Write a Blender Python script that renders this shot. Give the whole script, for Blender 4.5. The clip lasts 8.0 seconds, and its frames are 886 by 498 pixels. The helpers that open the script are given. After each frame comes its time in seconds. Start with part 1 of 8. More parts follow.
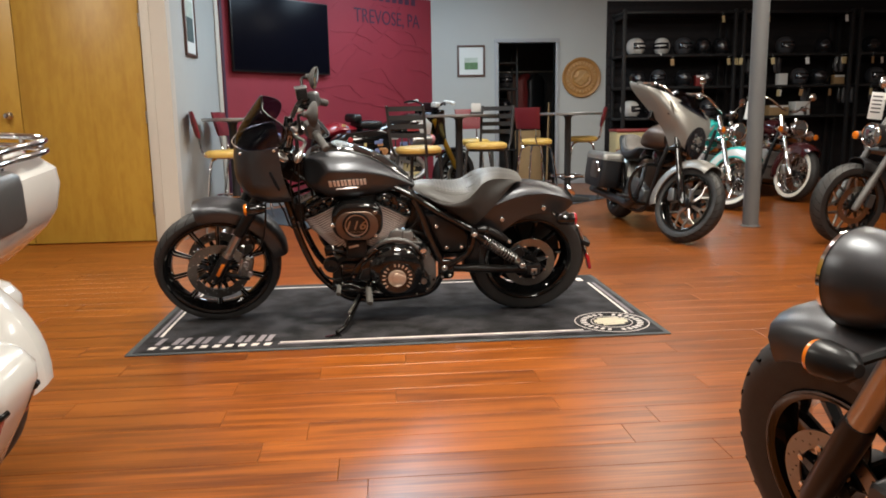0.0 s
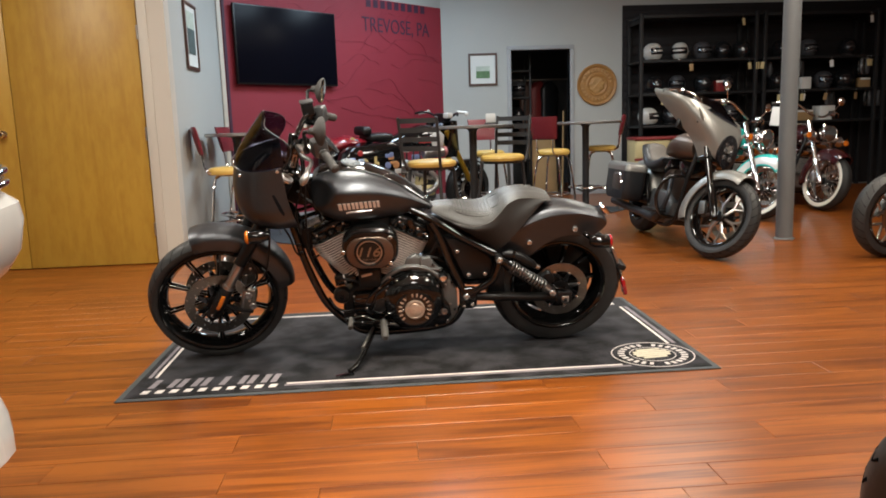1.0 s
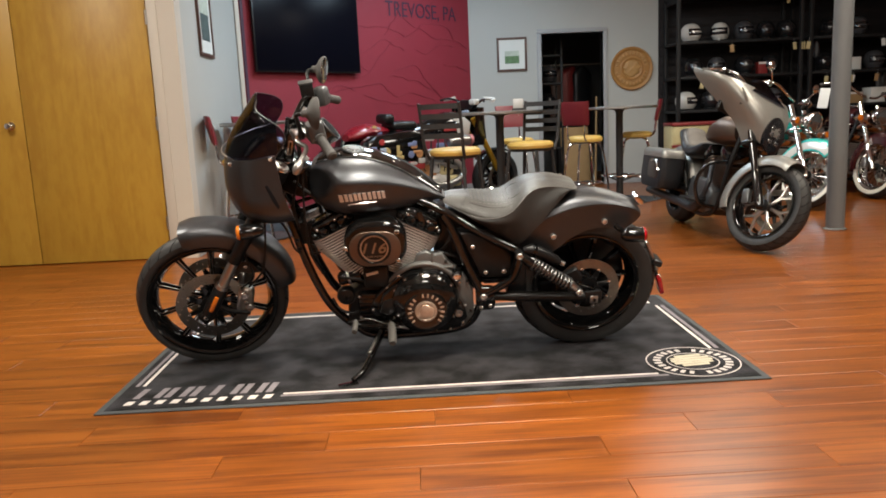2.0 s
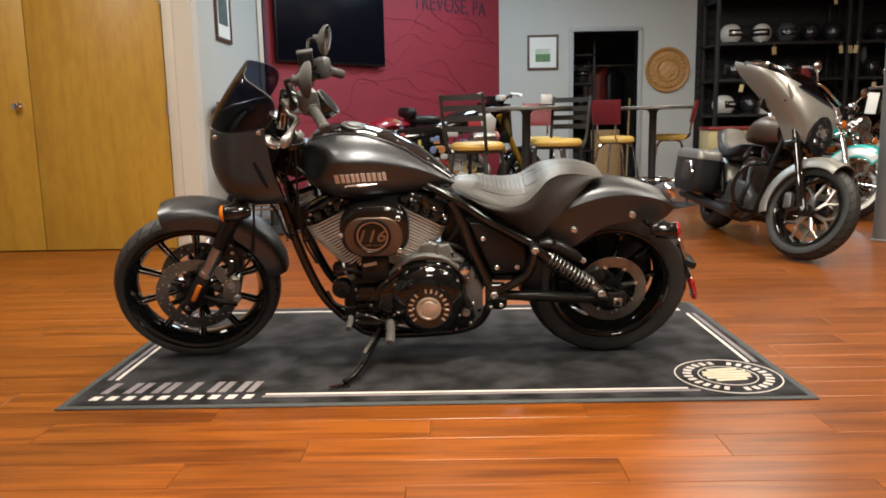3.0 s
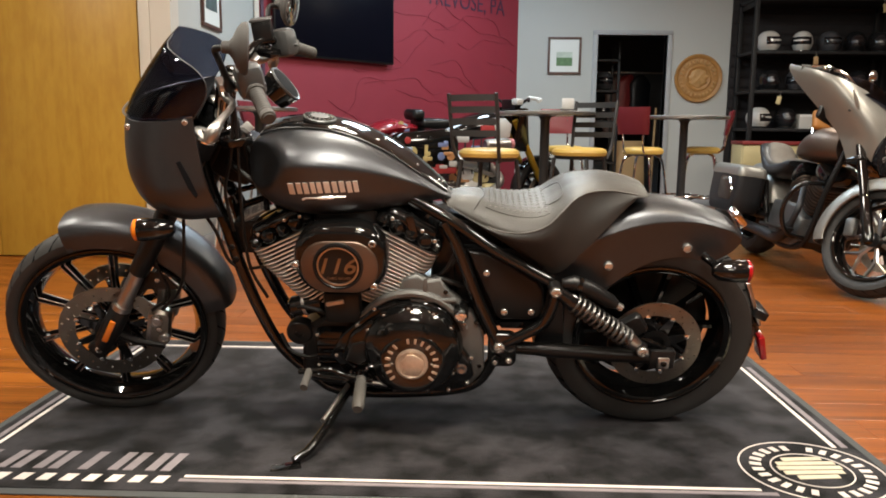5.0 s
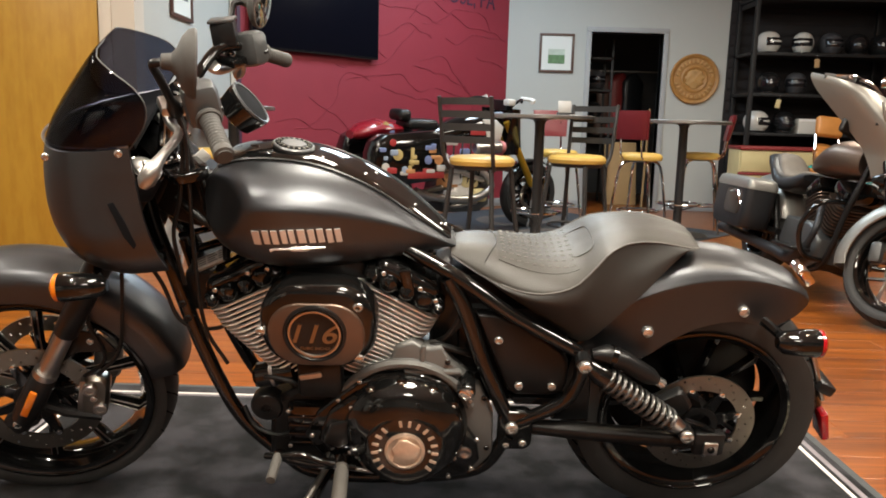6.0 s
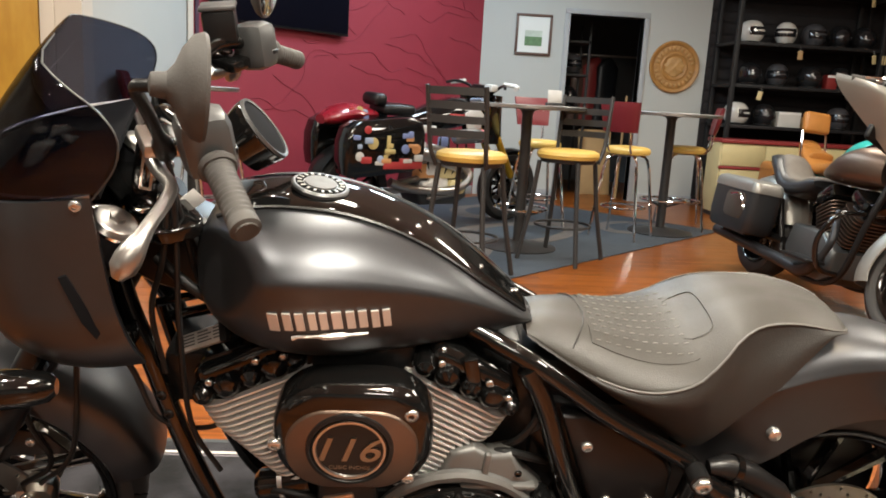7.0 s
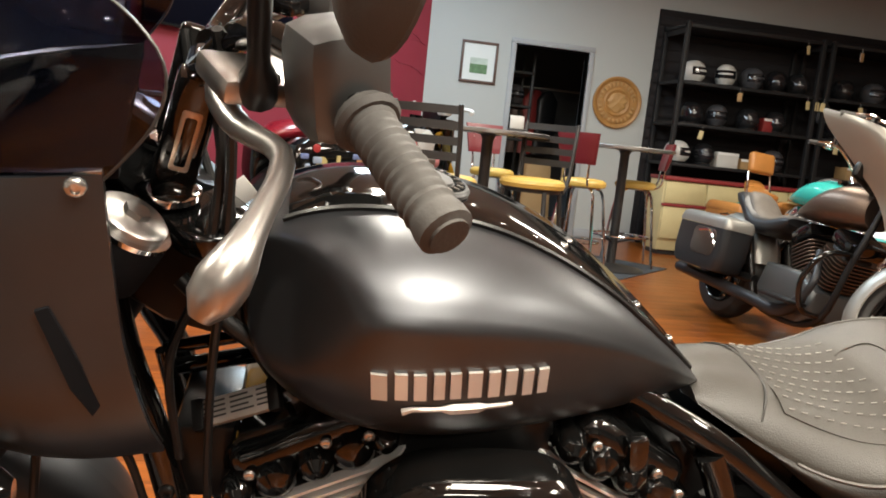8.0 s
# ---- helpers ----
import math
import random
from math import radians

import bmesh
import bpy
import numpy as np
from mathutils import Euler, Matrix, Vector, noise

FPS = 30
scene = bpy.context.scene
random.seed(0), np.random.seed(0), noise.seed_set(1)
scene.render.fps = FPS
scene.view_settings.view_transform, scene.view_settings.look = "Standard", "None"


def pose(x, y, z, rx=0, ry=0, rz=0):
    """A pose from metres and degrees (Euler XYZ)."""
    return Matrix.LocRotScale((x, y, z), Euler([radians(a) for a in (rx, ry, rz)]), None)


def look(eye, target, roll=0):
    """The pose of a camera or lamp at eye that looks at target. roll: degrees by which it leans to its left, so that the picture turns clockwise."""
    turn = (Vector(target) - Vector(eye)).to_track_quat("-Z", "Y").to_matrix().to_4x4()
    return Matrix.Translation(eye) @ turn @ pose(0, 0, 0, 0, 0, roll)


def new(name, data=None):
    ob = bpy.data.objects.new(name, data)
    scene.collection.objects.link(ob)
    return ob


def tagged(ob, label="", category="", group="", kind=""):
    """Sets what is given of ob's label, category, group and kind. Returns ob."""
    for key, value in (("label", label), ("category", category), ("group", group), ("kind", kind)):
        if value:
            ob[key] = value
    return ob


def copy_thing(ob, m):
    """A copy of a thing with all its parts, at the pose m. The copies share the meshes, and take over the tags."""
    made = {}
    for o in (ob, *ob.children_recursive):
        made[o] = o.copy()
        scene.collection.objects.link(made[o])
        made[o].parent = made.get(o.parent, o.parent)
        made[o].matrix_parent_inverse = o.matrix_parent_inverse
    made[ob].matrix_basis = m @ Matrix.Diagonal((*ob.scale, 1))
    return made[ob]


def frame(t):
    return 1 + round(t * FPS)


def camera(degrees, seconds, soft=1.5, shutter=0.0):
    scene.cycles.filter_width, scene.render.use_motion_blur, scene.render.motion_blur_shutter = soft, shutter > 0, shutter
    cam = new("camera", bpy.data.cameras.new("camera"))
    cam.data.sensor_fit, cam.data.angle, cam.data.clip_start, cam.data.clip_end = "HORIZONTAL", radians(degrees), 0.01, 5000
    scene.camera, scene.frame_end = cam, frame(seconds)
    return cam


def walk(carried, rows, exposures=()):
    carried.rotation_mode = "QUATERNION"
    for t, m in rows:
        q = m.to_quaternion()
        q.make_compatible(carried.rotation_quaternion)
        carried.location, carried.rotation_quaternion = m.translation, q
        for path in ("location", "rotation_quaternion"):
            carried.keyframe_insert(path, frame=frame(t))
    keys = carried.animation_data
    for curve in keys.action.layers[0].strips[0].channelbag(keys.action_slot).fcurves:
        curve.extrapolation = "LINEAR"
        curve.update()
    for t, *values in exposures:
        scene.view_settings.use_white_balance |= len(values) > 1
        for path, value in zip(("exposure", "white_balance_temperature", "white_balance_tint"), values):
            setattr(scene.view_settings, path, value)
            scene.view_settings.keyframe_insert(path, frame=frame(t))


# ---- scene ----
cam = camera(60.2, 8.0, soft=1.8)
PATH = [
    (0, (0.224, -0.111, 1.062), (0.389, 1.852, 0.72), -1.0),
    (0.5, (0.199, 0.076, 1.074), (0.344, 2.043, 0.746), -1.4),
    (1, (0.201, 0.261, 1.087), (0.342, 2.231, 0.768), -1.9),
    (1.5, (0.265, 0.458, 1.091), (0.366, 2.428, 0.763), -3.0),
    (2, (0.312, 0.603, 1.046), (0.362, 2.573, 0.707), -2.6),
    (3.3, (0.435, 1.02, 0.898), (0.398, 2.995, 0.585), -0.9),
    (3.5, (0.463, 1.091, 0.873), (0.418, 3.067, 0.566), -0.8),
    (4, (0.504, 1.215, 0.833), (0.442, 3.192, 0.539), -0.2),
    (4.5, (0.486, 1.401, 0.827), (0.416, 3.379, 0.539), 0.2),
    (4.7, (0.467, 1.49, 0.853), (0.401, 3.467, 0.56), 0.4),
    (6, (0.385, 2.051, 0.992), (0.382, 4.025, 0.668), 1.6),
    (6.5, (0.264, 2.264, 1.046), (0.309, 4.232, 0.696), 2.4),
    (7, (0.166, 2.519, 1.083), (0.298, 4.477, 0.699), 3.3),
    (7.5, (0.044, 2.75, 1.092), (0.262, 4.707, 0.74), 5.5),
    (8, (-0.081, 2.928, 0.982), (0.274, 4.875, 0.698), 6.0),
]
walk(cam, [(t, look(eye, target, roll)) for t, eye, target, roll in PATH], [(0, 0.62, 6500, 10), (1.5, 0.6, 6600, 10), (3.5, 0.65, 6850, 10), (4.5, 0.68, 6800, 10), (6, 0.90, 6850, 10), (7, 0.99, 6850, 10), (8, 1.06, 6850, 10)])

# ---- world, lamps ----
world = bpy.data.worlds.new("world")
world.use_nodes = True
scene.world = world
world.node_tree.nodes["Background"].inputs[0].default_value = (0.9, 0.95, 1.0, 1)
world.node_tree.nodes["Background"].inputs[1].default_value = 0.02
CEIL = 3.3


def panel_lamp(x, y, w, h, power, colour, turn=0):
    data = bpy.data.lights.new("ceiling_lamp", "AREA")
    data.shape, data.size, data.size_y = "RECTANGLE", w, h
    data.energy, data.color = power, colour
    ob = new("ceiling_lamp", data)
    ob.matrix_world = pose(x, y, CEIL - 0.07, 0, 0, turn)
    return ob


def spot_lamp(x, y, target, power, colour, size=0.09, angle=60, z=CEIL - 0.25):
    data = bpy.data.lights.new("track_spot", "SPOT")
    data.energy, data.color, data.shadow_soft_size = power, colour, size
    data.spot_size, data.spot_blend = radians(angle), 0.6
    ob = new("track_spot", data)
    ob.matrix_world = look((x, y, z), target)
    return ob


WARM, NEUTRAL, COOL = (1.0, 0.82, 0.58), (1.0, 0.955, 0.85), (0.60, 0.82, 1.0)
PANELS = [
    (0.75, 2.3, 0.6, 1.2, 74, NEUTRAL), (3.4, 2.6, 0.6, 1.2, 52, NEUTRAL), (-2.8, 4.2, 0.6, 1.2, 60, NEUTRAL),
    (0.4, 5.5, 0.6, 0.6, 40, NEUTRAL), (4.2, 5.6, 1.2, 0.6, 40, NEUTRAL),
    # Unseen panels added: cool ones tint the far walls, last one fills from behind.
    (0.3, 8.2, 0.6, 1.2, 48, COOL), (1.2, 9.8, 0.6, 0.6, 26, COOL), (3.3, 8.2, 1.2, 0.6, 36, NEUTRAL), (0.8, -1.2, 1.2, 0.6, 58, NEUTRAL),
]
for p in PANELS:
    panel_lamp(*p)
SPOTS = [
    (0.30, 2.2, (0.25, 2.95, 0), 225, WARM, 0.09, 36), (2.0, 3.2, (1.7, 4.2, 0), 36, WARM), (3.6, 5.0, (3.2, 5.7, 0), 70, WARM),
    (-1.6, 4.6, (-2.0, 5.6, 0), 50, WARM), (-0.9, 2.6, (-0.3, 4.0, 0.7), 76, NEUTRAL, 0.06, 45), (1.1, 2.4, (0.70, 4.0, 0.6), 82, NEUTRAL, 0.06, 45),
    (0.1, 4.9, (0.2, 4.1, 0.8), 40, NEUTRAL, 0.05, 60),
]
for p in SPOTS:
    spot_lamp(*p)


# ---- materials ----
def mat(name, colour, rough=0.5, metal=0.0, vary=0.12, scale=6.0, bump=0.0, bump_scale=60.0, coat=0.0, stretch=(1, 1, 1), rough_vary=0.1, spec=0.5, patchy=False):
    m = bpy.data.materials.new(name)
    m.use_nodes = True
    nt = m.node_tree
    p = nt.nodes["Principled BSDF"]
    p.inputs["Metallic"].default_value = metal
    p.inputs["Coat Weight"].default_value = coat
    p.inputs["Coat Roughness"].default_value = 0.08
    p.inputs["Specular IOR Level"].default_value = spec
    tc = nt.nodes.new("ShaderNodeTexCoord")
    mp = nt.nodes.new("ShaderNodeMapping")
    mp.inputs["Scale"].default_value = stretch
    nt.links.new(tc.outputs["Object"], mp.inputs["Vector"])
    n1 = nt.nodes.new("ShaderNodeTexNoise")
    n1.inputs["Scale"].default_value, n1.inputs["Detail"].default_value = scale, 6
    nt.links.new(mp.outputs[0], n1.inputs["Vector"])
    ramp = nt.nodes.new("ShaderNodeMix")
    ramp.data_type = "RGBA"
    a = [max(0, c * (1 - vary)) for c in colour] + [1]
    b = [min(1, c * (1 + vary)) for c in colour] + [1]
    ramp.inputs[6].default_value, ramp.inputs[7].default_value = a, b
    if patchy:
        hard = nt.nodes.new("ShaderNodeMapRange")
        hard.inputs[1].default_value, hard.inputs[2].default_value = 0.38, 0.62
        nt.links.new(n1.outputs["Fac"], hard.inputs[0])
        nt.links.new(hard.outputs[0], ramp.inputs[0])
    else:
        nt.links.new(n1.outputs["Fac"], ramp.inputs[0])
    nt.links.new(ramp.outputs[2], p.inputs["Base Color"])
    mr = nt.nodes.new("ShaderNodeMapRange")
    mr.inputs[3].default_value, mr.inputs[4].default_value = max(0.02, rough * (1 - rough_vary)), min(1, rough * (1 + rough_vary))
    n2 = nt.nodes.new("ShaderNodeTexNoise")
    n2.inputs["Scale"].default_value, n2.inputs["Detail"].default_value = scale * 3.1, 4
    nt.links.new(mp.outputs[0], n2.inputs["Vector"])
    nt.links.new(n2.outputs["Fac"], mr.inputs[0])
    nt.links.new(mr.outputs[0], p.inputs["Roughness"])
    if bump:
        n3 = nt.nodes.new("ShaderNodeTexNoise")
        n3.inputs["Scale"].default_value, n3.inputs["Detail"].default_value = bump_scale, 5
        nt.links.new(mp.outputs[0], n3.inputs["Vector"])
        bp = nt.nodes.new("ShaderNodeBump")
        bp.inputs["Strength"].default_value, bp.inputs["Distance"].default_value = bump, 0.002
        nt.links.new(n3.outputs["Fac"], bp.inputs["Height"])
        nt.links.new(bp.outputs[0], p.inputs["Normal"])
    return m


def wood_mat(name, light, dark, rough, along=(0.35, 9, 9), coat=0.0, spread=0.35, bump=0.06, spec=0.5):
    """Grain along x, shifted and toned from board to board by the object's random number."""
    m = mat(name, light, rough, spec=spec)
    nt = m.node_tree
    p = nt.nodes["Principled BSDF"]
    p.inputs["Coat Weight"].default_value = coat
    tc = nt.nodes.new("ShaderNodeTexCoord")
    info = nt.nodes.new("ShaderNodeObjectInfo")
    off = nt.nodes.new("ShaderNodeVectorMath")
    off.operation = "MULTIPLY_ADD"
    comb = nt.nodes.new("ShaderNodeCombineXYZ")
    for k in range(3):
        nt.links.new(info.outputs["Random"], comb.inputs[k])
    off.inputs[1].default_value = (37.0, 11.0, 5.0)
    nt.links.new(comb.outputs[0], off.inputs[0])
    nt.links.new(tc.outputs["Object"], off.inputs[2])
    mp = nt.nodes.new("ShaderNodeMapping")
    mp.inputs["Scale"].default_value = along
    nt.links.new(off.outputs[0], mp.inputs["Vector"])
    n = nt.nodes.new("ShaderNodeTexNoise")
    n.inputs["Scale"].default_value, n.inputs["Detail"].default_value, n.inputs["Distortion"].default_value = 2.2, 9, 0.6
    nt.links.new(mp.outputs[0], n.inputs["Vector"])
    mp2 = nt.nodes.new("ShaderNodeMapping")
    mp2.inputs["Scale"].default_value = (along[0] * 2, along[1] * 9, along[2] * 9)
    nt.links.new(off.outputs[0], mp2.inputs["Vector"])
    n2 = nt.nodes.new("ShaderNodeTexNoise")
    n2.inputs["Scale"].default_value, n2.inputs["Detail"].default_value = 2.0, 4
    nt.links.new(mp2.outputs[0], n2.inputs["Vector"])
    add = nt.nodes.new("ShaderNodeMath")
    add.operation = "MULTIPLY_ADD"
    add.inputs[1].default_value = 0.75
    nt.links.new(n2.outputs["Fac"], add.inputs[0])
    nt.links.new(n.outputs["Fac"], add.inputs[2])
    cr = nt.nodes.new("ShaderNodeValToRGB")
    cr.color_ramp.elements[0].position, cr.color_ramp.elements[0].color = 0.68, (*dark, 1)
    cr.color_ramp.elements[1].position, cr.color_ramp.elements[1].color = 1.04, (*light, 1)
    nt.links.new(add.outputs[0], cr.inputs[0])
    tone = nt.nodes.new("ShaderNodeMapRange")
    tone.inputs[3].default_value, tone.inputs[4].default_value = 1 - spread, 1 + spread * 0.4
    nt.links.new(info.outputs["Random"], tone.inputs[0])
    mul = nt.nodes.new("ShaderNodeVectorMath")
    mul.operation = "SCALE"
    nt.links.new(cr.outputs[0], mul.inputs[0])
    nt.links.new(tone.outputs[0], mul.inputs[3])
    nt.links.new(mul.outputs[0], p.inputs["Base Color"])
    bp = nt.nodes.new("ShaderNodeBump")
    bp.inputs["Strength"].default_value, bp.inputs["Distance"].default_value = bump, 0.002
    nt.links.new(add.outputs[0], bp.inputs["Height"])
    nt.links.new(bp.outputs[0], p.inputs["Normal"])
    return m


def tint_mat(name, colour, gloss=0.35):
    """Thin tinted sheet: see-through colour with a clear gloss."""
    m = bpy.data.materials.new(name)
    m.use_nodes = True
    nt = m.node_tree
    nt.nodes.remove(nt.nodes["Principled BSDF"])
    out = nt.nodes["Material Output"]
    tr = nt.nodes.new("ShaderNodeBsdfTransparent")
    tr.inputs[0].default_value = (*colour, 1)
    gl = nt.nodes.new("ShaderNodeBsdfGlossy")
    gl.inputs["Roughness"].default_value = 0.04
    lw = nt.nodes.new("ShaderNodeLayerWeight")
    lw.inputs["Blend"].default_value = 0.5
    pw = nt.nodes.new("ShaderNodeMath")
    pw.operation = "POWER"
    pw.inputs[1].default_value = 5.0
    nt.links.new(lw.outputs["Facing"], pw.inputs[0])
    fr = nt.nodes.new("ShaderNodeMath")
    fr.operation = "MULTIPLY_ADD"
    fr.inputs[1].default_value, fr.inputs[2].default_value = 0.35, 0.028
    nt.links.new(pw.outputs[0], fr.inputs[0])
    mx = nt.nodes.new("ShaderNodeMixShader")
    nt.links.new(fr.outputs[0], mx.inputs[0])
    nt.links.new(tr.outputs[0], mx.inputs[1])
    nt.links.new(gl.outputs[0], mx.inputs[2])
    nt.links.new(mx.outputs[0], out.inputs[0])
    return m


def glow_mat(name, colour, strength):
    m = bpy.data.materials.new(name)
    m.use_nodes = True
    p = m.node_tree.nodes["Principled BSDF"]
    p.inputs["Emission Color"].default_value = (*colour, 1)
    p.inputs["Emission Strength"].default_value = strength
    return m


FLOOR = wood_mat("cherry_laminate", (0.255, 0.0725, 0.0102), (0.108, 0.0268, 0.0042), 0.30, along=(0.7, 9, 9), coat=0.0, spread=0.16, spec=0.36)
DOORWOOD = wood_mat("maple_veneer", (0.39, 0.225, 0.030), (0.33, 0.175, 0.021), 0.42, along=(5, 5, 0.4), spread=0.05, bump=0.02)
GAP = mat("joint_dark", (0.05, 0.02, 0.01), 0.7)
WALL = mat("wall_paint", (0.39, 0.40, 0.385), 0.75, bump=0.15, bump_scale=90, vary=0.04, scale=1.5)
TRIM = mat("trim_paint", (0.50, 0.46, 0.40), 0.5, bump=0.05, vary=0.05, scale=3)
GREYTRIM = mat("grey_trim", (0.30, 0.31, 0.32), 0.5, vary=0.06)
REDWALL = mat("crimson_mural", (0.23, 0.017, 0.031), 0.65, bump=0.1, bump_scale=70, vary=0.16, scale=1.3)
MURALLINE = mat("mural_line", (0.20, 0.016, 0.031), 0.7, vary=0.3)
MURALTEXT = mat("mural_letter", (0.045, 0.014, 0.035), 0.65)
CEILM = mat("ceiling_tile", (0.82, 0.82, 0.80), 0.85, bump=0.3, bump_scale=40, vary=0.05)
BLACKWALL = mat("black_slatwall", (0.016, 0.014, 0.015), 0.7, vary=0.3, spec=0.2)
# Grey of the three unseen walls, tuned to shape reflections on the bike.
UNSEENGREY = mat("unseen_wall_grey", (0.27, 0.267, 0.262), 0.7, bump=0.15, bump_scale=90, vary=0.06, scale=1.5)
# Dark tone that puts the dimness of the rooms beyond into their walls.
DARKROOM = mat("dim_room_tone", (0.10, 0.11, 0.12), 0.8)
RUGBLUE = mat("rug_blue", (0.036, 0.045, 0.056), 0.95, bump=0.5, bump_scale=200, vary=0.3, scale=9)
RUGGREY = mat("rug_taupe", (0.10, 0.085, 0.075), 0.95, bump=0.5, bump_scale=200, vary=0.25, scale=9)
MATBLACK = mat("mat_pile_black", (0.0150, 0.0143, 0.0165), 0.95, bump=0.8, bump_scale=260, vary=0.85, scale=8, spec=0.15, patchy=True)
_sheen = MATBLACK.node_tree.nodes["Principled BSDF"]
_sheen.inputs["Sheen Weight"].default_value, _sheen.inputs["Sheen Roughness"].default_value = 0.06, 0.5
MATEDGE = mat("mat_rubber_edge", (0.045, 0.05, 0.052), 0.8, bump=0.2, bump_scale=200)
MATWHITE = mat("mat_pile_white", (0.60, 0.55, 0.52), 0.95, bump=0.6, bump_scale=400, vary=0.2, scale=30)
MATGREY = mat("mat_pile_grey", (0.185, 0.165, 0.178), 0.95, bump=0.6, bump_scale=400, vary=0.25, scale=30)
MATCREAM = mat("mat_pile_cream", (0.55, 0.50, 0.38), 0.95, bump=0.6, bump_scale=400, vary=0.2, scale=30)

GRAPHITE = mat("satin_graphite_paint", (0.077, 0.080, 0.086), 0.37, metal=0.90, spec=0.6, vary=0.05, scale=40, rough_vary=0.06)
SATINBLACK = mat("satin_black", (0.0075, 0.0075, 0.0078), 0.33, vary=0.2, rough_vary=0.15, spec=0.30)
GLOSSBLACK = mat("gloss_black", (0.0035, 0.0035, 0.0035), 0.06, vary=0.2, coat=0.30, rough_vary=0.3, spec=0.45)
RUBBER = mat("tyre_rubber", (0.024, 0.0235, 0.023), 0.55, spec=0.4, bump=0.25, bump_scale=90, vary=0.3, scale=12)
GRIPRUBBER = mat("grip_rubber", (0.055, 0.052, 0.049), 0.68, bump=0.2, bump_scale=300, vary=0.15)
CHROME = mat("chrome", (0.78, 0.775, 0.77), 0.07, metal=1.0, vary=0.05, rough_vary=0.4)
BOLT = mat("zinc_bolt", (0.52, 0.51, 0.49), 0.22, metal=0.85, vary=0.1, scale=30)
LEVERALU = mat("satin_aluminium", (0.36, 0.35, 0.335), 0.32, metal=0.9, vary=0.08, scale=25)
STEEL = mat("brushed_steel", (0.44, 0.42, 0.40), 0.32, metal=1.0, vary=0.12, scale=20)
ROTOR = mat("rotor_steel", (0.26, 0.238, 0.205), 0.30, metal=1.0, vary=0.15, scale=30)
FIN = mat("machined_fin", (0.72, 0.71, 0.69), 0.36, metal=0.35, vary=0.1, scale=25)
GREYCASE = mat("grey_engine_case", (0.085, 0.087, 0.088), 0.36, metal=0.5, vary=0.15, bump=0.1)
BRONZE = mat("bronze_satin", (0.15, 0.108, 0.085), 0.40, metal=0.85, vary=0.1, scale=20)
SPRING = mat("dark_spring_steel", (0.16, 0.155, 0.15), 0.3, metal=0.8, vary=0.15)
COPPER = mat("medallion_bronze", (0.50, 0.39, 0.31), 0.36, metal=0.7, vary=0.25, scale=60)
SEATTOP = mat("seat_vinyl_grey", (0.027, 0.0243, 0.0195), 0.46, bump=0.35, bump_scale=500, vary=0.08, scale=15)
SEATSIDE = mat("seat_vinyl_dark", (0.020, 0.0186, 0.0168), 0.55, bump=0.4, bump_scale=500, vary=0.1, scale=15)
STITCH = mat("stitch_thread", (0.24, 0.23, 0.21), 0.8)
PIPE = mat("seat_piping", (0.10, 0.095, 0.088), 0.55)
SEATMID = mat("seat_vinyl_panel", (0.025, 0.0226, 0.0183), 0.48, bump=0.35, bump_scale=500, vary=0.1, scale=15)
LIGHTCASE = mat("cast_alloy_grey", (0.125, 0.125, 0.121), 0.44, metal=0.45, vary=0.15, bump=0.2, bump_scale=120)
PINK = mat("faded_pink_cap", (0.55, 0.20, 0.20), 0.5, vary=0.2)
LETTER = mat("raised_letter_metal", (0.62, 0.60, 0.57), 0.36, metal=0.55, vary=0.1)
AMBER = mat("amber_lens", (0.66, 0.17, 0.01), 0.2, coat=0.5, vary=0.15)
REDLENS = mat("red_lens", (0.30, 0.005, 0.009), 0.18, coat=0.6, vary=0.15)
WHITELABEL = mat("white_label", (0.68, 0.67, 0.64), 0.6, vary=0.04)
SMOKE = tint_mat("smoked_shield", (0.30, 0.315, 0.38))
CABLE = mat("cable_sheath", (0.008, 0.008, 0.008), 0.42, spec=0.3)
# Near-black for the shade in tread grooves; also the filler cap's black face.
GROOVE = mat("tread_shade_and_cap_black", (0.003, 0.003, 0.003), 0.9, spec=0.05)
QUILT = mat("quilted_seat_panel", (0.10, 0.085, 0.070), 0.6, bump=0.5, bump_scale=90, vary=0.3, scale=30)
BAGPANEL = mat("saddlebag_bronze_panel", (0.075, 0.058, 0.048), 0.3, metal=0.5, vary=0.15)

BLACKSTEEL = mat("black_powder_steel", (0.022, 0.021, 0.021), 0.45, vary=0.15, bump=0.08)
YELLOWVINYL = mat("yellow_vinyl", (0.56, 0.36, 0.085), 0.42, vary=0.1, scale=8, bump=0.05)
REDVINYL = mat("burgundy_vinyl", (0.15, 0.014, 0.020), 0.35, vary=0.12, scale=8)
TABLETOP = mat("grey_table_laminate", (0.20, 0.195, 0.19), 0.25, vary=0.2, scale=12)
SCREEN = mat("screen_glass_black", (0.003, 0.003, 0.006), 0.3, vary=0.1, spec=0.05)
CAPGREY = mat("cap_grey_metal", (0.075, 0.072, 0.070), 0.55, metal=0.4, vary=0.15, scale=40)
LINER = mat("matt_black_plastic", (0.006, 0.006, 0.007), 0.85, vary=0.2, spec=0.08)
FRAMEWOOD = mat("picture_frame_brown", (0.075, 0.035, 0.025), 0.4, vary=0.2)
PAPER = mat("mat_board", (0.62, 0.64, 0.62), 0.8, vary=0.03)
GREENPRINT = mat("green_print", (0.10, 0.19, 0.09), 0.7, vary=0.6, scale=18)
SKYPRINT = mat("pale_print", (0.42, 0.48, 0.42), 0.7, vary=0.35, scale=16)
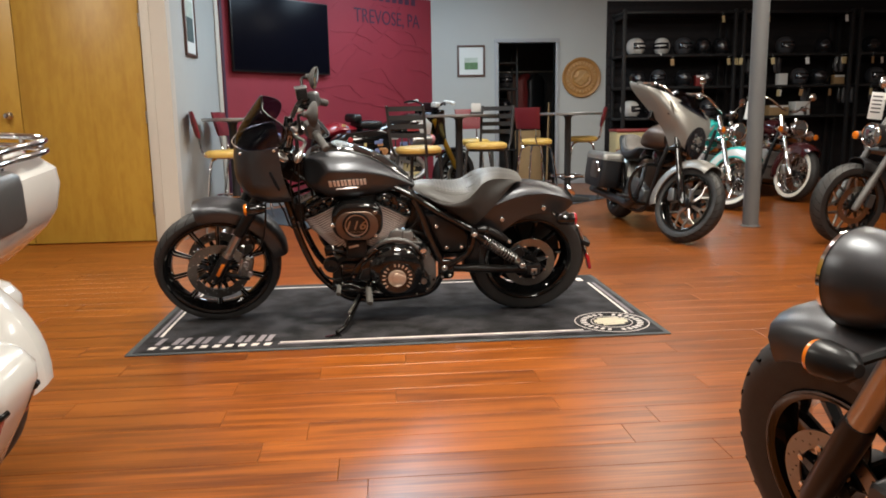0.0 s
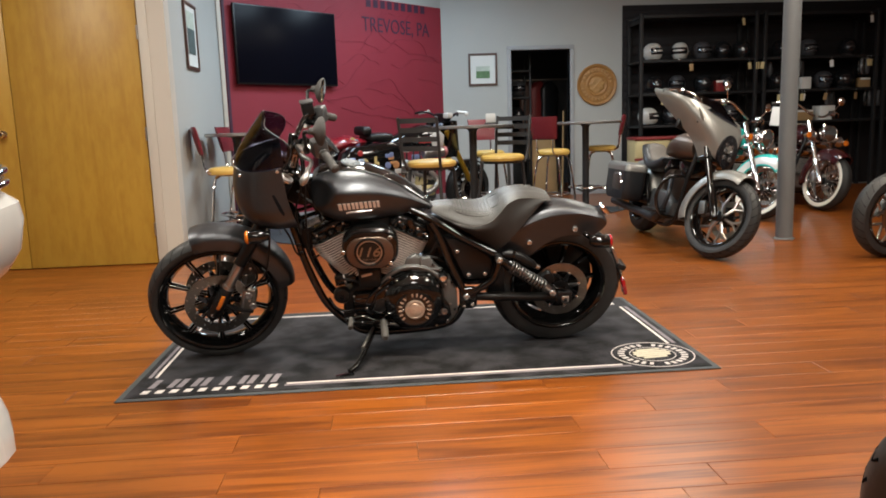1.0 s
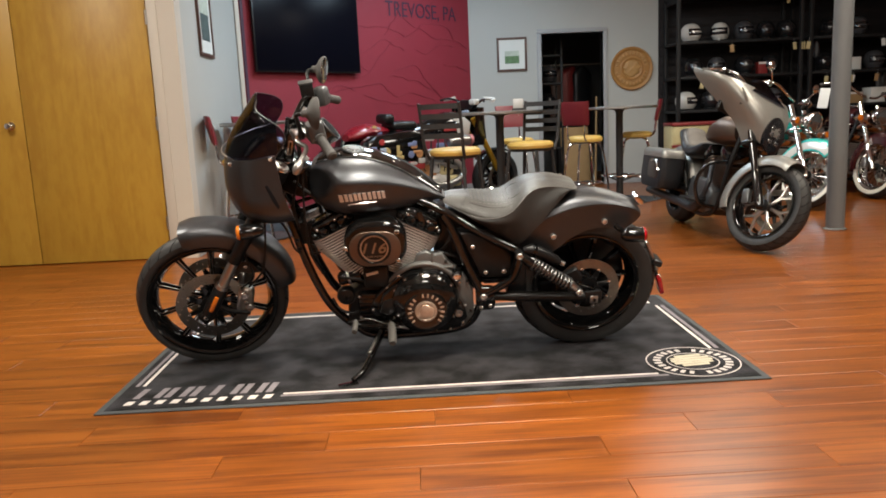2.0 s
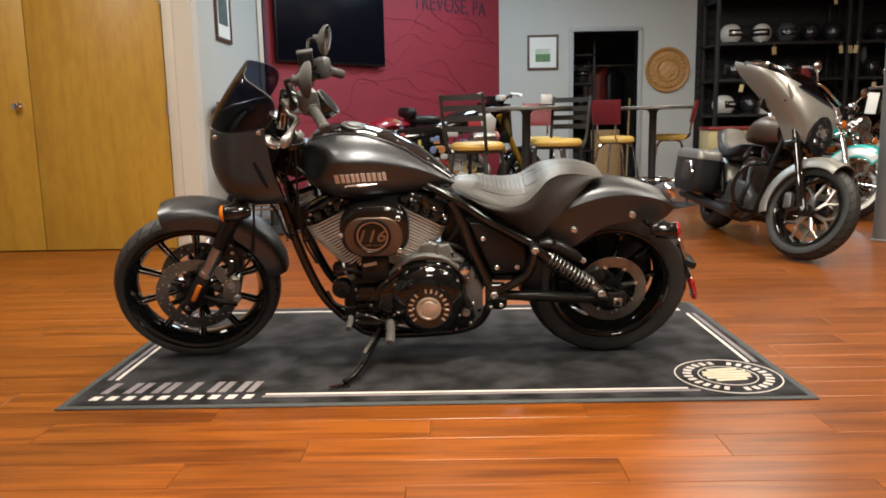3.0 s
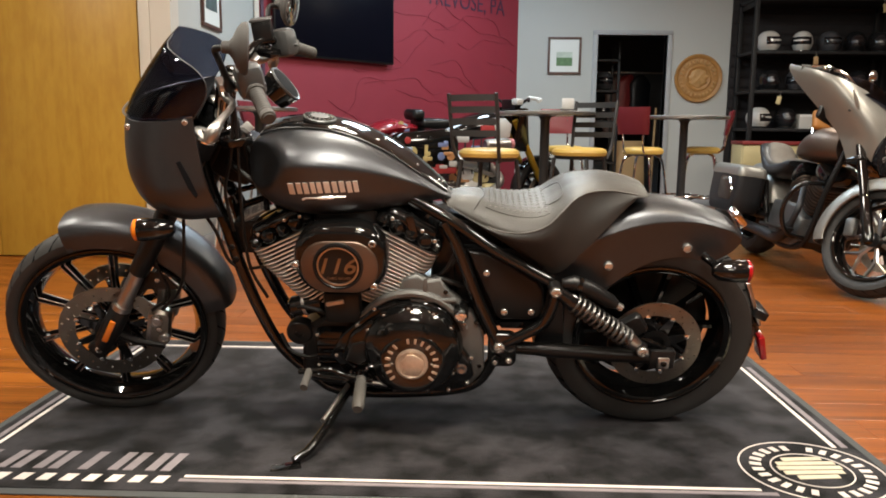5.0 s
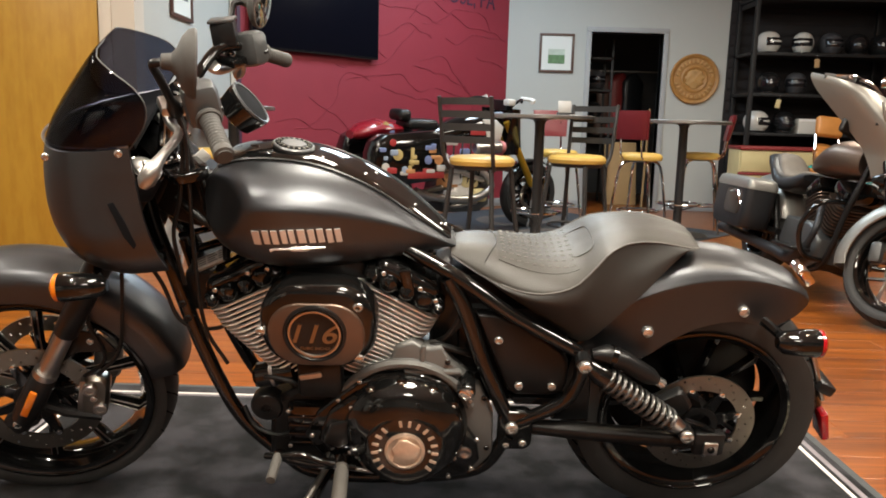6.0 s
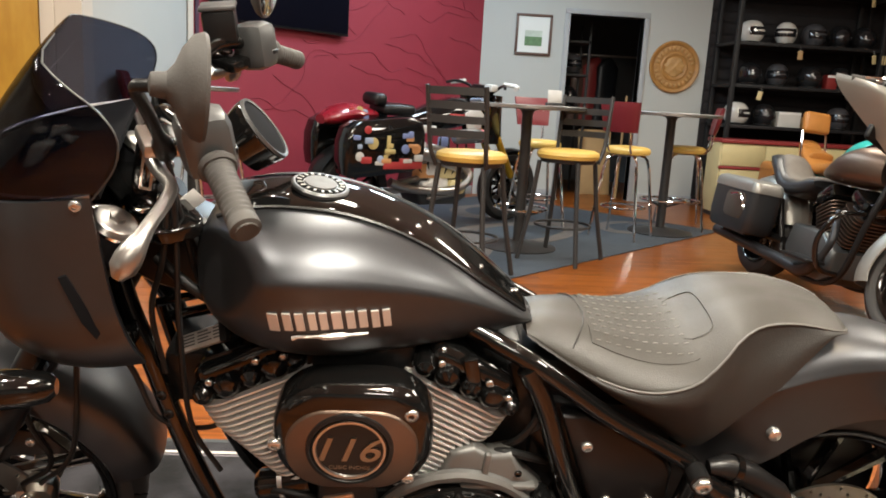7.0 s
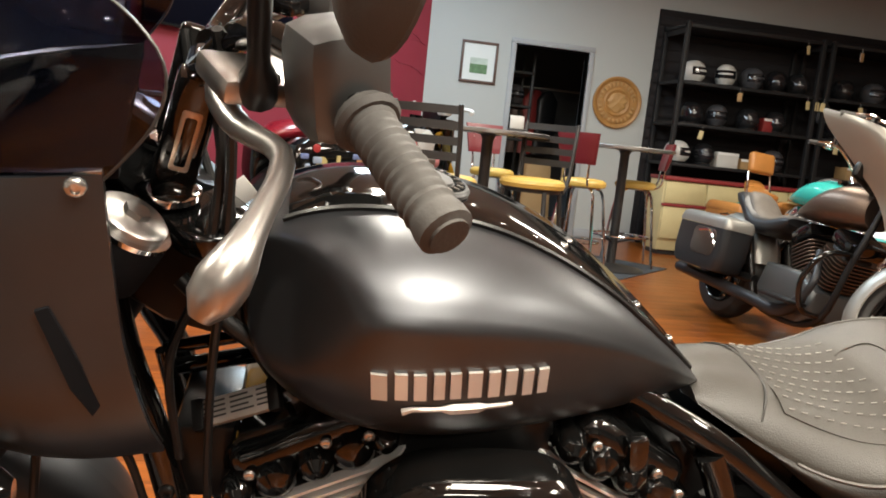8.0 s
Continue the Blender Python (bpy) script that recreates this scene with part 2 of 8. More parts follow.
DARKPRINT = mat("dark_print", (0.06, 0.09, 0.09), 0.7, vary=0.7, scale=14)
BASKETM = mat("carved_wood_amber", (0.34, 0.165, 0.045), 0.5, vary=0.3, scale=14, bump=0.4, bump_scale=45)
BASKETIN = mat("carved_wood_light", (0.40, 0.22, 0.075), 0.55, vary=0.4, scale=16, bump=0.5, bump_scale=60)
COLUMN = mat("column_paint_grey", (0.135, 0.137, 0.137), 0.4, vary=0.06, scale=4)
RACK = mat("rack_black", (0.014, 0.014, 0.015), 0.55, spec=0.3, vary=0.2)
HELWHITE = mat("helmet_white", (0.55, 0.54, 0.51), 0.2, coat=0.5, vary=0.05)
HELBLACK = mat("helmet_black", (0.012, 0.012, 0.013), 0.15, coat=0.6, vary=0.2)
HELGREY = mat("helmet_grey", (0.05, 0.05, 0.055), 0.35, vary=0.2)
VISOR = mat("visor_dark", (0.01, 0.01, 0.012), 0.06, vary=0.1)
TAN = mat("tan_leather", (0.38, 0.155, 0.035), 0.45, vary=0.2, scale=10, bump=0.3)
CREAM = mat("cream_panel", (0.55, 0.46, 0.24), 0.6, vary=0.15, scale=5)
SHELFRED = mat("red_trim_board", (0.22, 0.02, 0.02), 0.5)
SILVER = mat("satin_silver_paint", (0.26, 0.256, 0.24), 0.36, metal=0.55, vary=0.05, scale=10)
BLUEGREY = mat("satin_blue_grey_paint", (0.030, 0.032, 0.036), 0.4, metal=0.5, vary=0.1)
TEAL = mat("teal_gloss", (0.03, 0.40, 0.36), 0.2, coat=0.6, vary=0.05)
CREAMWHITE = mat("white_gloss_paint", (0.50, 0.50, 0.48), 0.2, coat=0.6, vary=0.03)
MAROON = mat("maroon_gloss", (0.035, 0.006, 0.008), 0.15, coat=0.6, vary=0.1)
CANDYRED = mat("candy_red", (0.20, 0.006, 0.014), 0.28, coat=0.6, vary=0.1)
GOLD = mat("gold_fork", (0.72, 0.42, 0.04), 0.3, metal=0.8, vary=0.1)
WHITEWALL = mat("whitewall_rubber", (0.62, 0.59, 0.52), 0.6, vary=0.08)
LAMPGLASS = mat("lamp_glass", (0.35, 0.36, 0.37), 0.08, metal=0.9, vary=0.4, scale=60)
TAG = mat("price_tag_white", (0.70, 0.70, 0.68), 0.7, vary=0.03)
CARTAN = mat("carton_tan", (0.35, 0.22, 0.10), 0.7, vary=0.15)
STICKERS = [mat("sticker_" + n, c, 0.4) for n, c in (("orange", (0.50, 0.24, 0.10)), ("blue", (0.16, 0.20, 0.36)), ("gold", (0.42, 0.32, 0.13)), ("white", (0.50, 0.48, 0.45)), ("red", (0.34, 0.035, 0.035)), ("pale_blue", (0.28, 0.34, 0.44)))]
LED = glow_mat("lamp_diffuser", (1.0, 0.93, 0.83), 3.0)
DOWNLED = glow_mat("downlight_glow", (1.0, 0.95, 0.88), 210.0)


# ---- geometry ----
class Geo:
    """Gathers vertices and faces for one mesh."""

    def __init__(self):
        self.v, self.f = [], []

    def add(self, verts, faces, m=None):
        k = len(self.v)
        self.v += [tuple((m @ Vector(p)) if m else p) for p in verts]
        self.f += [tuple(k + i for i in f) for f in faces]
        return self

    def map(self, fn):
        self.v = [tuple(fn(Vector(p))) for p in self.v]
        return self

    def mesh(self, name, material, smooth=40):
        me = bpy.data.meshes.new(name)
        me.from_pydata(self.v, [], self.f)
        bm = bmesh.new()
        bm.from_mesh(me)
        bmesh.ops.recalc_face_normals(bm, faces=bm.faces)
        bm.to_mesh(me)
        bm.free()
        me.materials.append(material)
        if smooth:
            me.shade_smooth()
            me.set_sharp_from_angle(angle=radians(smooth))
        return me

    def box(self, lo, hi, bevel=0.0, m=None, seg=2):
        bm = bmesh.new()
        bmesh.ops.create_cube(bm, size=1)
        for v in bm.verts:
            v.co = Vector([(lo[i] + hi[i]) / 2 + v.co[i] * (hi[i] - lo[i]) for i in range(3)])
        if bevel:
            bmesh.ops.bevel(bm, geom=list(bm.edges), offset=min(bevel, 0.49 * min(hi[i] - lo[i] for i in range(3))), segments=seg, affect="EDGES", profile=0.5)
        bm.verts.index_update()
        self.add([v.co.copy() for v in bm.verts], [[v.index for v in f.verts] for f in bm.faces], m)
        bm.free()
        return self

    def rings(self, rows, closed=True, caps=True, m=None):
        """Skin over rows of points, all of one length; closed: each row is a loop."""
        n = len(rows[0])
        verts = [p for r in rows for p in r]
        faces = []
        for i in range(len(rows) - 1):
            for j in range(n if closed else n - 1):
                a, b = i * n + j, i * n + (j + 1) % n
                faces.append((a, b, b + n, a + n))
        if caps and closed:
            faces.append(tuple(range(n)))
            faces.append(tuple(range((len(rows) - 1) * n, len(rows) * n)))
        return self.add(verts, faces, m)

    def lathe(self, profile, axis="y", centre=(0, 0, 0), n=32, m=None, closed=False):
        """profile: (along, radius) pairs round an axis."""
        rows = []
        for a, r in profile:
            row = []
            for k in range(n):
                c, s = math.cos(2 * math.pi * k / n) * r, math.sin(2 * math.pi * k / n) * r
                p = {"y": (c, a, s), "x": (a, c, s), "z": (c, s, a)}[axis]
                row.append(tuple(p[i] + centre[i] for i in range(3)))
            rows.append(row)
        if closed:
            rows.append(rows[0])
        return self.rings(rows, True, not closed, m)

    def tube(self, pts, r, n=10, m=None, radii=None, caps=True):
        pts = [Vector(p) for p in pts]
        up = Vector((0.13, 0.31, 0.94)).normalized()
        rows = []
        for i, p in enumerate(pts):
            d = (pts[min(i + 1, len(pts) - 1)] - pts[max(i - 1, 0)]).normalized()
            s = d.cross(up).normalized()
            if s.length < 0.1:
                s = d.cross(Vector((1, 0, 0))).normalized()
            u = s.cross(d).normalized()
            rr = radii[i] if radii else r
            rows.append([tuple(p + (s * math.cos(2 * math.pi * k / n) + u * math.sin(2 * math.pi * k / n)) * rr) for k in range(n)])
        return self.rings(rows, True, caps, m)

    def plate(self, outline, y0, y1, bevel=0.0, m=None):
        """An outline in x, z given depth along y, with a chamfered rim."""
        n = len(outline)
        cx, cz = sum(p[0] for p in outline) / n, sum(p[1] for p in outline) / n
        def inset(d):
            res = []
            for p in outline:
                v = Vector((p[0] - cx, p[1] - cz))
                k = max(0.0, 1 - d / max(v.length, 1e-6))
                res.append((cx + v.x * k, cz + v.y * k))
            return res
        s = 1 if y1 > y0 else -1
        rows = [[(x, y0, z) for x, z in inset(bevel)]]
        if bevel:
            rows += [[(x, y0 + s * bevel, z) for x, z in outline], [(x, y1 - s * bevel, z) for x, z in outline]]
            rows += [[(x, y1 - s * bevel * 0.3, z) for x, z in inset(bevel * 0.35)]]
        rows.append([(x, y1, z) for x, z in inset(bevel)])
        return self.rings(rows, True, True, m)

    def perforated(self, r0, r1, y0, y1, n, k, holes, centre=(0, 0, 0)):
        """A disc in the x-z plane cut through at the cells (ring, sector) for which holes() is true."""
        open_cell = [[holes(i, j) for j in range(n)] for i in range(k)]
        pt = lambda i, j, y: (centre[0] + math.cos(2 * math.pi * j / n) * (r0 + (r1 - r0) * i / k), centre[1] + y, centre[2] + math.sin(2 * math.pi * j / n) * (r0 + (r1 - r0) * i / k))
        verts = [pt(i, j, y) for y in (y0, y1) for i in range(k + 1) for j in range(n)]
        idx = lambda s, i, j: s * (k + 1) * n + i * n + j % n
        faces = []
        solid = lambda i, j: 0 <= i < k and not open_cell[i][j % n]
        for i in range(k):
            for j in range(n):
                if solid(i, j):
                    faces.append((idx(0, i, j), idx(0, i, j + 1), idx(0, i + 1, j + 1), idx(0, i + 1, j)))
                    faces.append((idx(1, i, j), idx(1, i + 1, j), idx(1, i + 1, j + 1), idx(1, i, j + 1)))
                    if not solid(i - 1, j):
                        faces.append((idx(0, i, j), idx(1, i, j), idx(1, i, j + 1), idx(0, i, j + 1)))
                    if not solid(i + 1, j):
                        faces.append((idx(0, i + 1, j), idx(0, i + 1, j + 1), idx(1, i + 1, j + 1), idx(1, i + 1, j)))
                    if not solid(i, j - 1):
                        faces.append((idx(0, i, j), idx(0, i + 1, j), idx(1, i + 1, j), idx(1, i, j)))
                    if not solid(i, j + 1):
                        faces.append((idx(0, i, j + 1), idx(1, i, j + 1), idx(1, i + 1, j + 1), idx(0, i + 1, j + 1)))
        return self.add(verts, faces)


def G():
    return Geo()


def part(name, geo, material, parent, label="", smooth=40):
    ob = new(name, geo.mesh(name, material, smooth))
    ob.parent = parent
    if label:
        tagged(ob, label)
    return ob


def thing(name, m, label, category, group="", kind=""):
    ob = new(name)
    ob.empty_display_size = 0.1
    ob.matrix_world = m
    return tagged(ob, label, category, group, kind)


def solid(name, geo, material, label, category="", kind="", group="", m=None, smooth=40):
    ob = new(name, geo.mesh(name, material, smooth))
    if m:
        ob.matrix_world = m
    return tagged(ob, label, category, group, kind)


def spline(xs, ys):
    """A smooth curve through the points, as a function."""
    def at(x):
        if x <= xs[0]:
            return ys[0]
        if x >= xs[-1]:
            return ys[-1]
        i = max(k for k in range(len(xs)) if xs[k] <= x)
        h = xs[i + 1] - xs[i]
        def slope(k):
            if k == 0 or k == len(xs) - 1:
                a, b = (0, 1) if k == 0 else (-2, -1)
                return (ys[b] - ys[a]) / (xs[b] - xs[a])
            return (ys[k + 1] - ys[k - 1]) / (xs[k + 1] - xs[k - 1])
        u = (x - xs[i]) / h
        return (1 + 2 * u) * (1 - u) ** 2 * ys[i] + u * (1 - u) ** 2 * h * slope(i) + u * u * (3 - 2 * u) * ys[i + 1] + u * u * (u - 1) * h * slope(i + 1)
    return at


def curve_pts(pts, n):
    """n + 1 points of a smooth curve through pts."""
    ts = list(range(len(pts)))
    fs = [spline(ts, [p[k] for p in pts]) for k in range(len(pts[0]))]
    return [tuple(f(i * (len(pts) - 1) / n) for f in fs) for i in range(n + 1)]


def rounded(cx, cz, hx, hz, r, n=6):
    """Outline of a rectangle with round corners."""
    pts = []
    for k, (sx, sz) in enumerate(((1, 1), (-1, 1), (-1, -1), (1, -1))):
        for i in range(n + 1):
            a = math.pi / 2 * (k + i / n)
            pts.append((cx + sx * (hx - r) + r * math.cos(a), cz + sz * (hz - r) + r * math.sin(a)))
    return pts


# ---- room ----
def wall(name, pts, z0, z1, thick, material, label):
    """A wall from pts[0] to pts[1] on the floor plan; its thickness lies to the left of that way."""
    a, b = Vector((*pts[0], 0)), Vector((*pts[1], 0))
    d = (b - a).normalized()
    m = Matrix.Translation(a) @ Matrix.Rotation(math.atan2(d.y, d.x), 4, "Z")
    g = G().box((0, 0, z0), ((b - a).length, thick, z1))
    return solid(name, g, material, label, "wall", "structure", m=m, smooth=0)


XL, XR, YF = -5.2, 9.6, -4.2
DOORY, CORNX, BACKY = 6.86, -1.54, 11.56
MURX = 1.085
MURY = BACKY - (MURX - CORNX)
solid("ceiling", G().box((XL - 0.2, YF - 0.2, CEIL), (XR + 0.2, 14.2, CEIL + 0.1)), CEILM, "off-white suspended showroom ceiling", "ceiling", "structure", smooth=0)
solid("subfloor", G().box((XL - 0.2, YF - 0.2, -0.15), (XR + 0.2, 14.2, -0.012)), GAP, "dark subfloor under the laminate boards", "floor", "structure", smooth=0)
wall("wall_left", ((XL, DOORY), (XL, YF)), 0, CEIL, -0.15, UNSEENGREY, "unseen showroom wall, grey set for the bike's reflections")
wall("wall_front", ((XL, YF), (XR, YF)), 0, CEIL, -0.15, UNSEENGREY, "unseen rear wall, grey set for the bike's reflections")
wall("wall_right", ((XR, YF), (XR, 14.0)), 0, CEIL, -0.15, UNSEENGREY, "unseen showroom wall, grey set for the bike's reflections")
# wall with the wooden double door
DH = 2.62
wall("wall_door_head", ((XL, DOORY), (-1.76, DOORY)), DH, CEIL, 0.15, WALL, "pale painted wall above the wooden double doors")
wall("wall_door_side", ((XL, DOORY), (-3.86, DOORY)), 0, DH, 0.15, WALL, "pale painted wall beside the wooden doors")
wall("wall_corner", ((-1.76, DOORY), (CORNX, DOORY)), 0, CEIL, 0.15, TRIM, "beige painted wall end beside the wooden doors")
solid("storage_recess", G().box((XL, DOORY + 0.3, 0), (-1.8, DOORY + 0.36, DH + 0.1)), DARKROOM, "unseen dark wall behind the closed doors", "wall", "structure", smooth=0)
# wall that runs back from the corner, diagonal crimson wall, back wall
wall("wall_side", ((CORNX, DOORY + 0.15), (CORNX, MURY)), 0, CEIL, 0.15, WALL, "pale grey painted side wall with a framed picture")
wall("wall_mural", ((CORNX, MURY), (MURX, BACKY)), 0, 2.74, 0.12, REDWALL, "crimson mural wall set at a slant")
wall("wall_mural_head", ((CORNX, MURY), (MURX, BACKY)), 2.74, CEIL, 0.13, WALL, "pale wall strip above the crimson mural")
wall("wall_back", ((MURX, BACKY), (2.09, BACKY)), 0, CEIL, 0.15, WALL, "pale grey back wall beside the doorway")
wall("wall_back_head", ((2.09, BACKY), (2.96, BACKY)), 2.13, CEIL, 0.15, WALL, "pale grey wall over the open doorway")
wall("wall_back_right", ((2.96, BACKY), (XR, BACKY)), 0, CEIL, 0.15, WALL, "pale grey back wall behind the racks")
wall("wall_backroom", ((1.3, 13.9), (4.6, 13.9)), 0, CEIL, 0.1, DARKROOM, "wall beyond the doorway, its dimness put into the colour")
wall("wall_backroom_side", ((2.0, BACKY + 0.15), (1.7, 13.9)), 0, CEIL, 0.1, DARKROOM, "side wall beyond the doorway, its dimness put into the colour")
wall("wall_backroom_right", ((4.4, 13.9), (4.4, BACKY + 0.15)), 0, CEIL, 0.1, DARKROOM, "side wall beyond the doorway, its dimness put into the colour")
trim_edge = G().box((0, -0.012, 0), (0.05, 0, CEIL - 0.02), 0.003)
solid("trim_corner", trim_edge, TRIM, "beige corner bead at the end of the side wall", "trim", "structure", m=pose(CORNX + 0.004, MURY - 0.02, 0, 0, 0, 45))
solid("trim_mural_edge", G().box((0, -0.014, 0), (0.035, 0, 2.74), 0.003), MURALTEXT, "dark edge strip of the mural wall", "trim", "structure", m=pose(CORNX + 0.045, MURY + 0.045, 0, 0, 0, 45))
for nm, lo, hi in (("trim_door_left", (2.03, -0.02, 0), (2.09, 0.16, 2.13)), ("trim_door_right", (2.96, -0.02, 0), (3.02, 0.16, 2.13)), ("trim_door_top", (2.03, -0.02, 2.13), (3.02, 0.16, 2.19))):
    solid(nm, G().box(lo, hi, 0.004), GREYTRIM, "grey painted door frame of the open doorway", "door frame", "structure", m=pose(0, BACKY, 0))
for nm, a, b in (("baseboard_side", (CORNX, MURY - 0.02), (CORNX, DOORY + 0.02)), ("baseboard_mural", (MURX - 0.02, BACKY - 0.02), (CORNX + 0.05, MURY + 0.05)), ("baseboard_back", (2.02, BACKY), (MURX + 0.04, BACKY)), ("baseboard_back_right", (9.5, BACKY), (3.03, BACKY))):
    va, vb = Vector((*a, 0)), Vector((*b, 0))
    solid(nm, G().box((0, 0.001, 0), ((vb - va).length, 0.013, 0.10), 0.003), GREYTRIM, "dark grey vinyl baseboard", "baseboard", "structure", m=Matrix.Translation(va) @ Matrix.Rotation(math.atan2((vb - va).y, (vb - va).x), 4, "Z"))


# panel lamps in the ceiling, none of them in view
for k, (x, y, w, h, power, colour) in enumerate(PANELS):
    t = thing("ceiling_light", pose(x, y, CEIL - 0.05), "unseen flat white ceiling light panel, lit", "ceiling light", "ceiling light panels")
    fr = G()
    for lo, hi in (((-w / 2 - 0.03, -h / 2 - 0.03, 0), (w / 2 + 0.03, -h / 2, 0.05)), ((-w / 2 - 0.03, h / 2, 0), (w / 2 + 0.03, h / 2 + 0.03, 0.05)), ((-w / 2 - 0.03, -h / 2, 0), (-w / 2, h / 2, 0.05)), ((w / 2, -h / 2, 0), (w / 2 + 0.03, h / 2, 0.05))):
        fr.box(lo, hi)
    part("frame", fr, GREYTRIM, t)
    part("diffuser", G().box((-w / 2, -h / 2, 0.02), (w / 2, h / 2, 0.045)), LED, t)

# small round downlights
downlight = None
for i in range(6):
    for j in range(7):
        x, y = -2.2 + 1.25 * i + 0.3 * (j % 2), -1.5 + 1.35 * j
        if any(abs(x - p[0]) < p[2] / 2 + 0.1 and abs(y - p[1]) < p[3] / 2 + 0.1 for p in PANELS):
            continue
        if downlight is None:
            downlight = thing("downlight", pose(x, y, CEIL - 0.012), "small round recessed ceiling downlight, lit", "downlight", "ceiling downlights")
            part("trim_ring", G().lathe([(0.012, 0.028), (0.0, 0.030), (0.0, 0.050), (0.012, 0.052)], "z", n=20, closed=True), TRIM, downlight)
            part("glowing_lens", G().lathe([(0.010, 0.027), (0.006, 0.026), (0.005, 0.003)], "z", n=16), DOWNLED, downlight)
        else:
            copy_thing(downlight, pose(x, y, CEIL - 0.012))

# wooden double doors
def door_leaf(name, x0, x1, knob_x, hinges):
    t = thing(name, pose(0, DOORY, 0), "closed maple veneer door leaf", "door", "double doors", "structure")
    part("leaf", G().box((x0 + 0.003, 0.004, 0.008), (x1 - 0.003, 0.05, DH - 0.004), 0.002), DOORWOOD, t)
    if knob_x is not None:
        k = part("knob", G().lathe([(0, 0.030), (-0.008, 0.032), (-0.012, 0.014), (-0.035, 0.013), (-0.042, 0.024), (-0.058, 0.029), (-0.070, 0.022), (-0.073, 0.004)], "y", (knob_x, 0.004, 1.13), 24), CHROME, t, "chrome door knob")
    for x, z in hinges:
        part("hinge", G().tube([(x, -0.004, z - 0.055), (x, -0.004, z + 0.055)], 0.008, 10), STEEL, t, "steel hinge knuckle")
    return t


door_leaf("door_1", -2.81, -1.765, None, [(-1.765, z) for z in (0.30, 1.10, 1.92)])
door_leaf("door_2", -3.86, -2.81, -2.912, [])
solid("trim_door_jamb", G().box((-1.755, -0.012, 0), (-1.68, 0.0, DH + 0.05), 0.003), TRIM, "beige painted door jamb", "trim", "structure", m=pose(0, DOORY, 0))

# mural letters, lines
def text_mesh(body, size, depth, offset=0.0):
    cu = bpy.data.curves.new("text", "FONT")
    cu.body, cu.size, cu.extrude, cu.align_x, cu.resolution_u = body, size, depth, "CENTER", 6
    cu.offset = offset
    ob = bpy.data.objects.new("text", cu)
    me = bpy.data.meshes.new_from_object(ob)
    bpy.data.objects.remove(ob)
    return me


MURAL = Matrix.Translation((CORNX, MURY, 0)) @ Matrix.Rotation(math.radians(45), 4, "Z")
me = text_mesh("TREVOSE, PA", 0.235, 0.002)
me.materials.append(MURALTEXT)
ob = new("mural_lettering", me)
ob.matrix_world = MURAL @ pose(2.80, -0.004, 2.325, 90, 0, 0) @ Matrix.Diagonal((0.96, 1.12, 1, 1))
tagged(ob, "dark painted wall lettering reading TREVOSE, PA", "wall lettering", "", "")
g = G()
for i in range(9):
    x = 0.62 + 0.13 * i
    g.box((x, -0.004, 2.80 - 0.17), (x + 0.085, -0.001, 2.73))
solid("mural_bars", g, MURALTEXT, "dark painted band of unreadable lettering on the mural", "wall lettering", m=MURAL @ pose(1.62, 0, 0))
rnd = random.Random(5)
for k in range(24):
    x, z = rnd.uniform(0.3, 3.2), rnd.uniform(0.9, 2.5)
    pts = [(x, -0.003, z)]
    a = rnd.uniform(-0.6, 0.6)
    for i in range(22):
        a += rnd.uniform(-0.45, 0.45)
        a *= 0.93
        x, z = x + 0.055 * math.cos(a), z + 0.055 * math.sin(a)
        if not 0.1 < x < 3.7 or not 0.2 < z < 2.6:
            break
        pts.append((x, -0.003, z))
    if len(pts) > 4:
        g = G().tube(curve_pts(pts, len(pts) * 2), 0.0032, 5)
        solid("mural_line", g, MURALLINE, "thin dark line painted on the crimson mural", "wall painting", group="mural lines", m=MURAL)

# television on the mural wall
tv = thing("television", MURAL @ pose(0.895, -0.05, 2.045), "large black flat television, switched off, on the crimson wall", "television")
part("bezel", G().box((-0.73, -0.028, -0.435), (0.73, 0.012, 0.435), 0.006), SATINBLACK, tv)
part("screen", G().box((-0.715, -0.031, -0.415), (0.715, -0.027, 0.42), 0.001), SCREEN, tv, "dark glossy screen")
part("wall_bracket", G().box((-0.25, 0.012, -0.2), (0.25, 0.047, 0.2), 0.004), BLACKSTEEL, tv)


def framed_picture(m, w, h, label, print_mat, iw, ih, dz):
    t = thing("framed_picture", m, label, "picture")
    g = G()
    b = 0.03
    for lo, hi in (((-w / 2, -0.022, -h / 2), (w / 2, -0.001, -h / 2 + b)), ((-w / 2, -0.022, h / 2 - b), (w / 2, -0.001, h / 2)), ((-w / 2, -0.022, -h / 2 + b), (-w / 2 + b, -0.001, h / 2 - b)), ((w / 2 - b, -0.022, -h / 2 + b), (w / 2, -0.001, h / 2 - b))):
        g.box(lo, hi, 0.004)
    part("frame", g, FRAMEWOOD, t)
    part("mount", G().box((-w / 2 + b, -0.010, -h / 2 + b), (w / 2 - b, -0.002, h / 2 - b)), PAPER, t, "pale mount board")
    part("print", G().box((-iw / 2, -0.013, dz - ih / 2), (iw / 2, -0.0105, dz + ih * 0.1)), print_mat, t)
    part("print_sky", G().box((-iw / 2, -0.013, dz + ih * 0.1 + 0.0005), (iw / 2, -0.0105, dz + ih / 2)), SKYPRINT, t, "pale upper half of the print")
    return t


framed_picture(pose(1.675, BACKY - 0.002, 1.87), 0.42, 0.46, "brown framed picture of a green field on the pale wall", GREENPRINT, 0.20, 0.17, -0.04)
